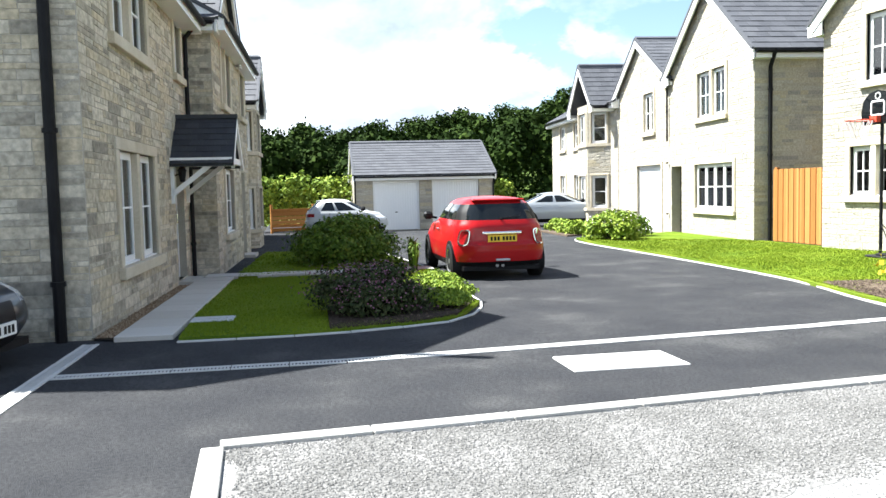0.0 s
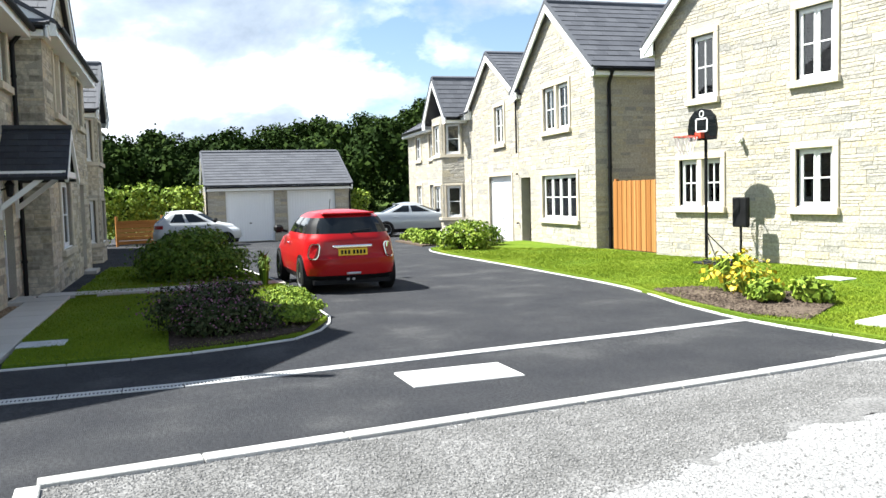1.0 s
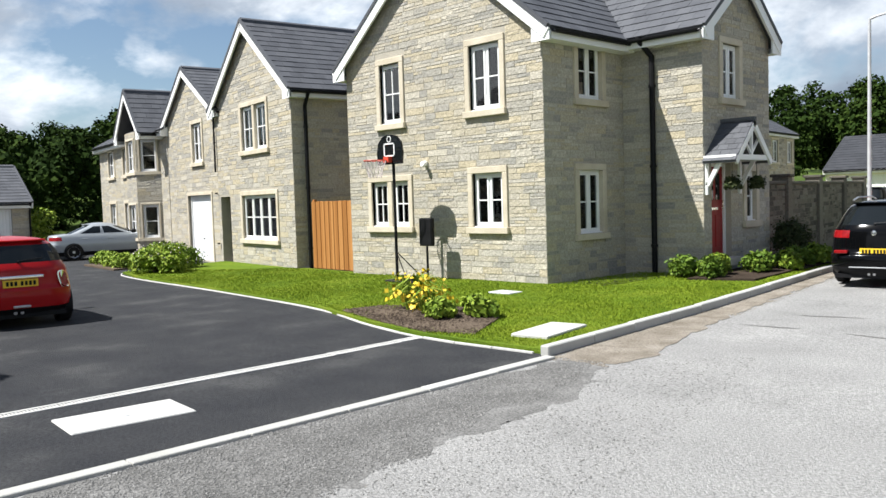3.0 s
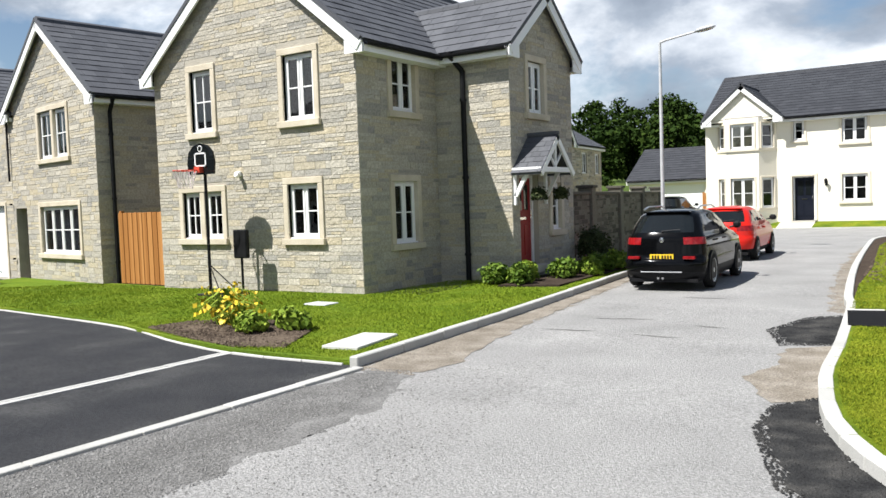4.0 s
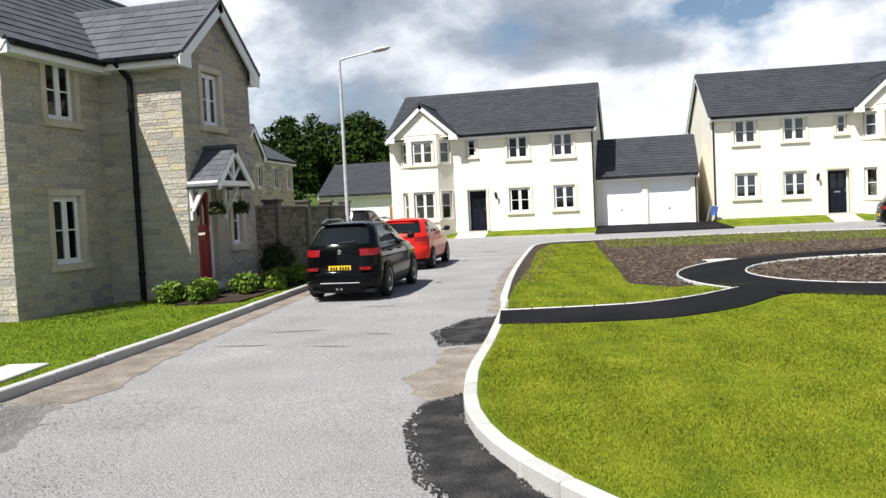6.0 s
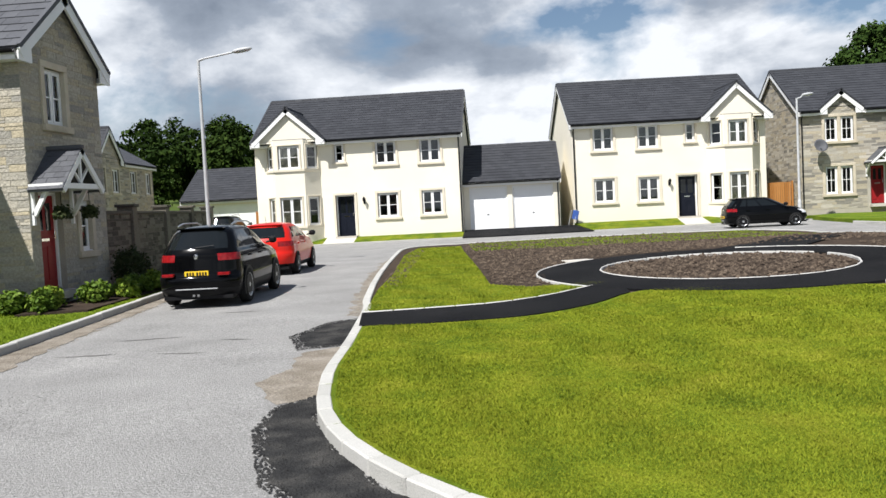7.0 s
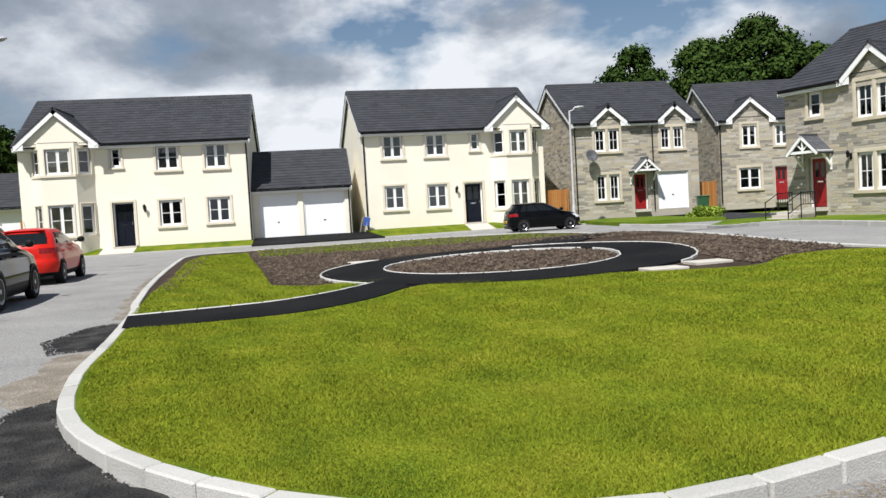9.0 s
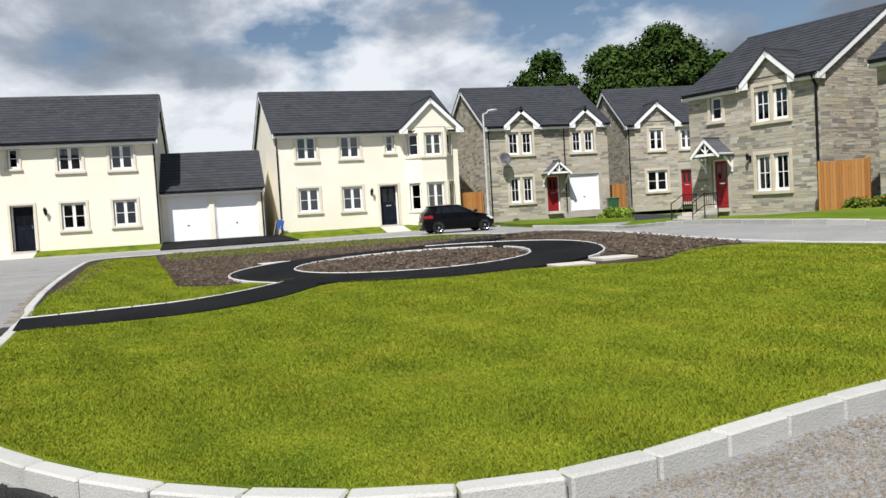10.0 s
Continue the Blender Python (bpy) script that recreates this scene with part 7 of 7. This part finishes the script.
def cars():
    five = ((0.10, 0.24), (0.27, 0.55), (0.58, 0.94))
    car(at_ground(-15.78, 4.14, 175) @ Matrix.Diagonal((0.95, 0.955, 1.0, 1)), "small red hatchback with chrome-ringed tail lamps, parked on the drive", P_RED, 3.70, 1.69, 1.42, 0.97, 0.17, 0.90, 0.34, 0.31, (-1.19, 1.28),
        lamp="oval", windows=((0.10, 0.48), (0.55, 0.94)), black_pillars=True, arch=1.14)
    car(at_ground(-5.27, 15.9, 94) @ Matrix.Diagonal((0.86, 0.79, 0.865, 1)), "black five-door sport utility car with roof rails, parked by the kerb", P_BLACK, 4.44, 1.85, 1.64, 1.12, 0.34, 1.10, 0.25, 0.36, (-1.30, 1.36),
        windows=five, rails=True, arch=1.14, steep=0.08, plate_z=0.68)
    car(at_ground(-6.1, 22.4, 94) @ Matrix.Diagonal((0.92, 0.92, 0.92, 1)), "bright red hatchback parked by the kerb", P_ORANGE, 4.0, 1.70, 1.46, 0.99, 0.36, 1.10, 0.30, 0.31, (-1.25, 1.26), windows=five, plate_z=0.52)
    car(at_ground(10.45, 34.7, 2) @ Matrix.Diagonal((0.84, 0.84, 0.84, 1)), "small black hatchback parked across the road", P_BLACK, 3.85, 1.66, 1.44, 0.96, 0.30, 1.02, 0.28, 0.30, (-1.20, 1.24), windows=five, plate_z=0.52)
    car(at_ground(-33.0, 4.2, 80) @ Matrix.Diagonal((0.9, 0.92, 0.94, 1)), "small white hatchback parked beside the garage", P_WHITE, 3.55, 1.63, 1.47, 0.95, 0.42, 0.98, 0.22, 0.29, (-1.12, 1.16), windows=((0.17, 0.48), (0.55, 0.94)))
    car(at_ground(-32.4, 12.9, 74), "silver coupe parked before the row of houses", P_SILVER, 4.45, 1.76, 1.37, 0.93, 0.62, 1.02, 0.26, 0.31, (-1.35, 1.35), deck=0.55, windows=((0.10, 0.48), (0.55, 0.94)))
    car(at_ground(-9.15, -4.60, 74), "dark grey saloon nosing out beside the stone wall", P_GREY, 4.5, 1.82, 1.43, 0.97, 0.55, 1.08, 0.30, 0.32, (-1.35, 1.4), deck=0.5, windows=((0.05, 0.48), (0.55, 0.94)))
    car(at_ground(-14.9, 44.0, 94), "dark sport utility car standing before the far garage", P_BLACK, 4.4, 1.82, 1.68, 1.10, 0.26, 1.05, 0.25, 0.35, windows=five, rails=True, plate_z=0.68)


# ---------------------------------------------------------------- street things
def street_lamp(x, y, h, arm, ang, label):
    ob = thing("street_lamp", at_ground(x, y, ang), label, "street lamp", "street lamps")
    g = Geo()
    g.tube((0, 0, -0.1), (0, 0, 0.9), 0.08, 0.08, 14)
    g.tube((0, 0, 0.9), (0, 0, 1.0), 0.08, 0.058, 14)
    g.tube((0, 0, 1.0), (0, 0, h), 0.058, 0.042, 14)
    part("pole", g, M_GALV, ob)
    g = Geo()
    g.tube((0, 0, h - 0.03), (0.18, 0, h + 0.02), 0.034, n=10)
    g.tube((0.18, 0, h + 0.02), (arm, 0, h + 0.14), 0.030, n=10)
    part("arm", g, M_GALV, ob)
    g = Geo()
    g.lathe([(0.0, -0.09), (0.10, -0.06), (0.14, 0.0), (0.11, 0.05), (0.0, 0.08)], 14, pose(arm + 0.22, 0, h + 0.17, 0, -6, 0) @ Matrix.Diagonal((2.3, 1, 0.85, 1)))
    part("lantern", g, M_GALV, ob, smooth=True)


def basketball_hoop():
    ob = thing("basketball_stand", at_ground(-13.55, 11.2, 0, 0.05), "black portable basketball stand with a backboard, by the stone wall", "basketball stand")
    g = Geo()
    g.box(-0.1, -0.28, 0.0, 0.85, 0.28, 0.05, c=0.02)
    g.box(0.1, -0.22, 0.04, 0.7, 0.22, 0.09, c=0.02)
    part("base", g, M_BLACK, ob)
    g = Geo()
    g.tube((0, 0, 0.03), (0, 0, 2.75), 0.032, n=12)
    part("pole", g, M_BLACK, ob)
    for s in (-1, 1):
        g = Geo()
        g.tube((0, 0, 0.62), (0.55, s * 0.22, 0.07), 0.012, n=6)
        part("brace", g, M_BLACK, ob)
    g = Geo()
    pts = [(-0.38, -0.28), (0.38, -0.28), (0.41, -0.05), (0.36, 0.17), (0.22, 0.30), (0.0, 0.35), (-0.22, 0.30), (-0.36, 0.17), (-0.41, -0.05)]
    g.prism([(x, -0.10, 2.72 + z) for x, z in pts], (0, 0.035, 0))
    board = part("backboard", g, M_CARGLASS, ob, "dark rounded backboard")
    g = Geo()
    for b in ((-0.17, -0.12, 0.17, -0.09), (-0.17, 0.13, 0.17, 0.16), (-0.17, -0.12, -0.14, 0.16), (0.14, -0.12, 0.17, 0.16)):
        g.box(b[0], -0.112, 2.72 + b[1], b[2], -0.099, 2.72 + b[3])
    g.lathe([(0.05, 0.0), (0.065, 0.0), (0.065, 0.012), (0.05, 0.012)], 14, pose(0, -0.100, 2.96, 90, 0, 0))
    part("markings", g, M_WHITE, board)
    g = Geo()
    c = Vector((-0.12, -0.40, 2.52))
    rim = [c + Vector((0.23 * math.cos(2 * math.pi * k / 20), 0.23 * math.sin(2 * math.pi * k / 20), 0)) for k in range(20)]
    for p, q in zip(rim, rim[1:] + rim[:1]):
        g.tube(p, q, 0.012, n=6)
    g.box(-0.09, -0.20, 2.48, 0.07, -0.10, 2.60)
    part("rim", g, M_NET, ob)
    g = Geo()
    for k in range(12):
        a, b, r0, r1 = 2 * math.pi * k / 12, 2 * math.pi * (k + 1) / 12, 0.23, 0.13
        for p, q in ((a, b), (b, a)):
            g.tube(c + Vector((r0 * math.cos(p), r0 * math.sin(p), 0)), c + Vector((r1 * math.cos(q), r1 * math.sin(q), -0.36)), 0.005, n=4)
    part("net", g, M_NETCORD, ob)
    sign = thing("post_box_panel", at_ground(-12.98, 11.55, 0, 0.05), "black panel on a thin black post before the wall", "panel")
    g = Geo()
    g.box(-0.19, -0.05, 0.72, 0.19, 0.06, 1.30, c=0.02)
    part("panel", g, M_BLACK, sign)
    g = Geo()
    g.tube((0, 0, 0), (0, 0, 0.75), 0.025, n=8)
    part("post", g, M_BLACK, sign)
    lamp = thing("security_light", pose(-13.43, 12.0, 2.52), "small white security light on the wall", "light")
    g = Geo()
    g.box(-0.05, -0.04, -0.05, 0.05, 0.02, 0.05, c=0.01)
    g.lathe([(0, -0.05), (0.05, -0.04), (0.06, 0.03), (0, 0.05)], 10, pose(0.03, -0.1, -0.02, 70, 0, 0))
    part("head", g, M_WHITE, lamp)


def board_fence(name, x0, y0, x1, y1, h, label, board=0.10, gap=0.006, base=0.05, cap=True, rails=False):
    length = math.hypot(x1 - x0, y1 - y0)
    ang = math.degrees(math.atan2(y1 - y0, x1 - x0))
    ob = thing(name, pose(x0, y0, gz(x0, y0) + base, 0, 0, ang), label, "fence", "timber fences")
    if rails:
        for k in range(int(h / 0.16)):
            g = Geo()
            g.box(0, -0.01, 0.03 + k * 0.16, length, 0.015, 0.165 + k * 0.16, c=0.004)
            part("board", g, M_FENCE, ob)
    else:
        for k in range(int(length / board)):
            g = Geo()
            g.box(k * board + gap, -0.012 - 0.01 * (k % 2), 0.02, (k + 1) * board - gap, 0.01, h + RNG.uniform(-0.006, 0.006), c=0.003)
            part("board", g, M_FENCE, ob)
    for k in range(int(length / 1.8) + 2):
        g = Geo()
        x = min(k * 1.8, length - 0.05)
        g.box(x, 0.02, -0.1, x + 0.09, 0.11, h + 0.05, c=0.006)
        part("post", g, M_FENCE, ob)
    g = Geo()
    g.box(0, 0.015, 0.25, length, 0.055, 0.33)
    g.box(0, 0.015, h - 0.3, length, 0.055, h - 0.22)
    part("rail", g, M_FENCE, ob)
    return ob


def garden_wall():
    x0, y0, x1, y1 = -9.6, 18.6, -12.2, 34.0
    length = math.hypot(x1 - x0, y1 - y0)
    ang = math.degrees(math.atan2(y1 - y0, x1 - x0))
    m = pose(x0, y0, 0.12, 0, 0, ang)
    ob = thing("garden_wall", m, "grey sandstone garden wall with stone piers", "wall", kind="structure")
    put_wall(ob, I4, length, 1.75, [], None, 201, M_STONE_OLD, M_STONE_OLD, "wall")
    for k in range(5):
        g = Geo()
        x = 0.2 + k * 3.8
        g.box(x, -0.10, -0.2, x + 0.42, 0.34, 1.95, c=0.015)
        p = part("pier", g, M_STONE_OLD, ob)
        g = Geo()
        g.box(x - 0.05, -0.15, 1.95, x + 0.47, 0.39, 2.03, c=0.012)
        part("cap", g, M_STONE_OLD, p)
    g = Geo()
    g.box(0, -0.06, 1.75, length, 0.34, 1.84, c=0.012)
    part("coping", g, M_STONE_OLD, ob)


def step_rails():
    m = pose(16.9, 27.9, gz(16.9, 27.9) + 0.02, 0, 0, -74.3) @ Matrix.Translation((-0.15, 0.6, 0)) @ Matrix.Diagonal((0.7, 0.72, 0.72, 1))
    ob = thing("steps", m, "stone steps with black railings before the red door", "steps")
    for k in range(3):
        g = Geo()
        g.box(-0.7, 0.35 * k, 0, 0.7, 2.0, 0.15 * (k + 1), c=0.01)
        part("step", g, M_SLAB, ob)
    for s in (-0.75, 0.75):
        def rod(name, a, b, r):
            g = Geo()
            g.tube(a, b, r, n=6)
            part(name, g, M_BLACK, ob)
        for y, z in ((0.0, 0.0), (0.9, 0.45), (1.9, 0.45)):
            rod("post", (s, y, 0), (s, y, z + 1.0), 0.030)
        for z in (0.35, 0.95):
            rod("rail", (s, 0, z), (s, 0.9, z + 0.45), 0.024)
            rod("rail", (s, 0.9, z + 0.45), (s, 1.9, z + 0.45), 0.024)
        for k in range(1, 6):
            rod("baluster", (s, 0.9 + k / 6, 0.8), (s, 0.9 + k / 6, 1.4), 0.015)


def folded_chair():
    ob = thing("folded_chair", pose(3.30, 41.08, 0.41, 0, 0, 0), "folded blue chair leaning on the cream wall", "chair")
    g = Geo()
    g.box(-0.13, -0.03, 0.28, 0.16, 0.03, 0.72, c=0.012)
    seat = part("seat", g, M_BLUE, ob)
    seat.matrix_basis = pose(0, 0, 0, 0, 14, 0)
    for x in (-0.12, 0.14):
        g = Geo()
        g.tube((x - 0.1, -0.05, 0.0), (x + 0.08, 0.0, 0.74), 0.012, n=6)
        part("leg", g, M_GALV, ob)


def wheelie_bin(x, y, mat, label):
    ob = thing("wheelie_bin", at_ground(x, y, -20, 0.05), label, "bin")
    g = Geo()
    g.add([(-0.24, -0.26, 0.08), (0.24, -0.26, 0.08), (0.24, 0.24, 0.08), (-0.24, 0.24, 0.08), (-0.29, -0.34, 0.95), (0.29, -0.34, 0.95), (0.29, 0.32, 0.95), (-0.29, 0.32, 0.95)],
          [(3, 2, 1, 0), (0, 1, 5, 4), (1, 2, 6, 5), (2, 3, 7, 6), (3, 0, 4, 7), (4, 5, 6, 7)])
    part("tub", g, mat, ob)
    g = Geo()
    g.box(-0.31, -0.37, 0.95, 0.31, 0.36, 1.03, c=0.03)
    part("lid", g, mat, ob)
    for s in (-0.27, 0.27):
        g = Geo()
        g.tube((s - 0.03, 0.22, 0.1), (s + 0.03, 0.22, 0.1), 0.1, n=16)
        part("wheel", g, M_TYRE, ob)


def planting():
    soil = [(-9.72, 0.5), (-9.85, 1.5), (-10.15, 2.05), (-11.25, 2.6), (-13.5, 2.84), (-13.0, 1.8), (-11.6, 0.7)]
    sheet("flower_bed", soil, 0.07, M_SOIL, 0.5, 0.1, 0.03, kind="structure", label="soil bed at the corner of the lawn")
    lumps("bark_mulch", soil, 900, 0.03, M_SOIL, 51, 0.07, label="bark mulch on the bed", category="mulch")
    shrub(-10.85, 1.15, (0.60, 0.88, 0.68), "rounded dark shrub with dull pink flower heads", M_LEAF_DARK, 9000, 0.034, 11, M_LEAF_PINK, 1500, base=0.05, lumps=14)
    for k, (x, y, s) in enumerate(((-10.75, 2.1, 0.30), (-11.6, 2.35, 0.34), (-12.5, 2.5, 0.34), (-11.3, 1.95, 0.3), (-13.4, 2.65, 0.3))):
        shrub(x, y, (s, s, 0.24), "low bright green shrub on the bed", M_LEAF_BRIGHT, 2400, 0.03, 20 + k, base=0.05)
    shrub(-18.6, 1.95, (1.3, 1.1, 1.05), "wide arching green shrub on the lawn", M_LEAF, 17000, 0.05, 31, base=0.03, lumps=16)
    for k in range(5):
        x, y = -15.9 - 0.35 * k, 2.9 + 0.06 * k
        blades_plant(x, y, 0.14, 0.55, 40, M_LEAF, "thin young plant against a stake", 41 + k, 0.04, 0.04)
    bed2 = [(-10.75, 7.62), (-10.6, 8.3), (-9.77, 8.6), (-9.0, 8.85), (-8.0, 8.2), (-7.4, 7.1), (-8.12, 6.92), (-9.25, 7.17)]
    sheet("flower_bed", bed2, 0.075, M_SOIL, 0.5, 0.1, 0.03, kind="structure", label="soil bed at the lawn edge")
    lumps("bark_mulch", bed2, 2200, 0.04, M_SOIL, 52, 0.075, label="bark mulch on the bed", category="mulch")
    blades_plant(-9.75, 8.25, 0.48, 0.55, 90, M_LEAF_BRIGHT, "yellow-green strap-leaved plant with yellow flowers", 61, 0.07, 0.04, M_LEAF_YELLOW, 110)
    blades_plant(-9.2, 8.0, 0.36, 0.4, 60, M_LEAF_BRIGHT, "yellow-green strap-leaved plant with yellow flowers", 62, 0.07, 0.04, M_LEAF_YELLOW, 120)
    shrub(-8.75, 7.75, (0.28, 0.25, 0.30), "small leafy green shrub", M_LEAF_BRIGHT, 1800, 0.05, 63, base=0.06)
    shrub(-8.35, 8.15, (0.28, 0.26, 0.34), "small leafy green shrub", M_LEAF_BRIGHT, 2000, 0.055, 64, base=0.06)
    shrub(-21.9, 9.9, (1.0, 0.8, 0.85), "pale green shrub at the corner of the lawn", M_LEAF_BRIGHT, 5200, 0.06, 65, M_NETCORD, 160, base=0.05, lumps=12)
    shrub(-23.0, 10.8, (0.8, 0.7, 0.9), "green shrub at the corner of the lawn", M_LEAF, 3200, 0.06, 66, base=0.05)
    far_bed = [(-24.9, 9.9), (-28.5, 10.4), (-28.5, 11.6), (-24.9, 11.0)]
    sheet("planting_island", far_bed, 0.05, M_SOIL, 1.0, 0.1, kind="structure", label="low planted island in the drive")
    for k in range(7):
        shrub(-25.2 - 0.5 * k, 10.4 + 0.09 * k, (0.45, 0.4, 0.45), "low yellow-green shrub in the planted island", M_LEAF_BRIGHT, 1100, 0.06, 70 + k, base=0.03, lumps=6)
    porch_bed = [(-8.2, 13.6), (-7.05, 13.9), (-7.3, 19.0), (-8.35, 18.6)]
    sheet("flower_bed", porch_bed, 0.09, M_SOIL, 0.6, 0.1, 0.03, kind="structure", label="soil bed before the porch")
    for k, (x, y, s) in enumerate(((-8.6, 14.1, 0.32), (-8.0, 14.4, 0.34), (-7.6, 15.2, 0.33), (-7.35, 15.9, 0.3), (-7.5, 16.7, 0.36), (-7.3, 17.4, 0.34), (-7.9, 13.9, 0.25))):
        shrub(x, y, (s, s, 0.42), "fresh green shrub in the porch bed", M_LEAF_BRIGHT if k % 2 else M_LEAF, 1500, 0.055, 80 + k, base=0.08)
    ball = thing("topiary_ball", at_ground(-8.05, 17.75, 0, 0.55), "dark clipped topiary ball in a pot by the wall", "topiary ball")
    leaf_ball(ball, 0.38, 2500, 0.045, M_LEAF_DARK)
    g = Geo()
    g.lathe([(0.0, -0.5), (0.14, -0.5), (0.19, -0.22), (0.17, -0.22), (0.0, -0.25)], 14)
    part("pot", g, M_BLACK, ball)
    for k in range(4):
        shrub(17.6 + 0.5 * k, 34.6 + 0.5 * k, (0.6, 0.5, 0.5), "yellow-green shrub before the far house", M_LEAF_BRIGHT, 1100, 0.07, 90 + k, base=0.1)
    for k in range(4):
        shrub(19.8 + 0.3 * k, 21.9 - 0.8 * k, (0.45, 0.45, 0.4), "dark shrub with red flowers by the house", M_LEAF, 900, 0.06, 95 + k, M_NET, 40, base=0.1)


def hedge(line, w, h, n, mat, label, seed, leaf=0.11):
    balls = []
    for k, (x, y) in enumerate(spaced(line, 0.7)):
        rng = random.Random(seed + k)
        z = gz(x, y)
        for q in range(3):
            balls.append(((x + rng.uniform(-0.3, 0.3), y + rng.uniform(-0.3, 0.3), z + h * (0.25 + 0.27 * q) + rng.uniform(-0.1, 0.1)), (w, w, h * 0.26)))
    ob = thing("hedge", I4, label, "hedge")
    part("leaves", leaf_cloud(balls, n, leaf, seed, 0.35), mat, ob)


def woods():
    rng = random.Random(5)
    balls = []

    def crown(x, y, z, h, r):
        for _ in range(13):
            a, t = rng.uniform(0, 6.283), rng.random()
            q = r * math.sqrt(max(0.08, 1 - (1.9 * t - 0.9) ** 2)) * rng.uniform(0.3, 0.85)
            s = r * rng.uniform(0.25, 0.42)
            balls.append(((x + math.cos(a) * q, y + math.sin(a) * q, z + h * (0.18 + 0.74 * t)), (s, s, s * 0.85)))
    # how high the tree line stands over the horizon, in degrees, from west round to north
    way = [-100, -87, -84, -81, -80, -77, -74, -72, -70, -68.7, -66, -50, -30, -26, -23.5, -21, -19.6, -16.6, -12, -8, -2.4, 0, 2.5, 4, 9]
    line = [4.4, 4.4, 4.1, 3.9, 4.7, 4.7, 5.4, 4.9, 5.0, 6.0, 6.25, 6.0, 6.1, 5.8, 6.6, 6.1, 6.3, 5.7, 5.1, 4.6, 3.8, 3.4, 3.4, 3.9, 3.6]
    for row, (d, low, n) in enumerate(((62, 0.76, 46), (74, 0.86, 50), (88, 0.92, 54), (106, 0.96, 58), (128, 0.98, 64))):
        for k in range(n):
            deg = -100 + 109 * (k + rng.uniform(-0.4, 0.4)) / n
            dd = d + rng.uniform(-5, 5)
            if row < 2 and deg > -40:
                dd += 24 - 6 * row
            if row < 3 and deg > -14:
                continue
            az = math.radians(deg)
            r = rng.uniform(2.2, 3.6) * (1 + row * 0.12)
            tip = 1.5 + dd * math.tan(math.radians(float(np.interp(deg, way, line)) * low * rng.uniform(0.99, 1.11)))
            h = min(tip + 0.8, rng.uniform(7.0, 9.5) + row * 0.6)
            crown(math.sin(az) * dd, math.cos(az) * dd, tip - h, h * 0.98, r)
    ob = new("woodland", leaf_cloud(balls, 400000, 0.34, 77, 0.5, long=1.4).mesh("woodland"))
    ob.data.materials.append(M_TREE_FAR)
    tagged(ob, "dense green broadleaf woodland on a low hill", "woodland", kind="stuff")
    tree(24.4, 57.5, 12.6, 2.9, "broad green tree behind the stone houses", 103, 26000, 0.19, trunk=0.26)
    tree(28.3, 54.6, 12.4, 3.3, "tall broad green tree behind the stone houses", 101, 34000, 0.19, trunk=0.26)
    tree(31.8, 53.6, 13.8, 3.4, "tall broad green tree behind the stone houses", 102, 36000, 0.19, trunk=0.26)
    tree(35.0, 51.8, 11.9, 2.1, "slender green tree behind the stone houses", 104, 16000, 0.19, trunk=0.26)
    tree(13.0, 110, 10.0, 5.0, "distant green tree beyond the roofs", 105, 3000, 0.5)


# ---------------------------------------------------------------- the place
corner_house()
stone_row_house()
bay_row_house()
left_house()
left_row_house()
double_garage()
cream_house(pose(-12.15, 40.5, 0.36), 10.15, 8.0, False, "two-storey cream rendered house with a gabled bay", 111)
cream_house(pose(3.45, 41.4, 0.48, 0, 0, 4), 9.4, 8.0, True, "two-storey cream rendered house with a bay at one end", 121)
link_garage(pose(-1.98, 41.2, 0.38), 4.7, "pair of linked white-doored garages between the cream houses", [(0.2, 0, 2.15, 2.1), (2.4, 0, 4.4, 2.1)])
far_stone_houses()
distant_buildings()
garden_wall()
cars()
street_lamp(-8.6, 24.1, 6.2, 1.15, -5, "tall galvanised street lamp with a short arm")
street_lamp(13.0, 38.0, 5.4, 0.35, 20, "galvanised street lamp before the far stone house")
basketball_hoop()
board_fence("timber_gate", -18.3, 12.45, -16.15, 12.35, 1.75, "orange timber board gate between the houses", 0.10)
board_fence("timber_fence", -36, 1.5, -36.6, 4.6, 1.1, "orange timber fence below a hedge", rails=True)
board_fence("timber_fence", 12.9, 42.5, 14.2, 42.5, 1.75, "orange timber fence panel between houses")
board_fence("timber_fence", 20.4, 24.4, 21.2, 23.0, 1.75, "orange timber fence between the stone houses")
board_fence("timber_fence", 21.2, 42.6, 22.6, 42.6, 1.75, "orange timber fence panel between houses")
board_fence("timber_fence", -14.0, 46.0, -12.3, 46.0, 1.75, "orange timber fence beside the cream house")
step_rails()
folded_chair()
wheelie_bin(20.6, 40.2, M_BIN, "green wheelie bin beside the garage door")
planting()
hedge([(-37.5, 0.5), (-38.8, 5.5)], 0.6, 2.3, 5000, M_LEAF_BRIGHT, "bright green hedge behind the fence", 200)
hedge([(-36.8, 10.6), (-37.1, 12.0)], 0.5, 1.8, 2200, M_LEAF_BRIGHT, "bright green hedge beside the garage", 210)
woods()
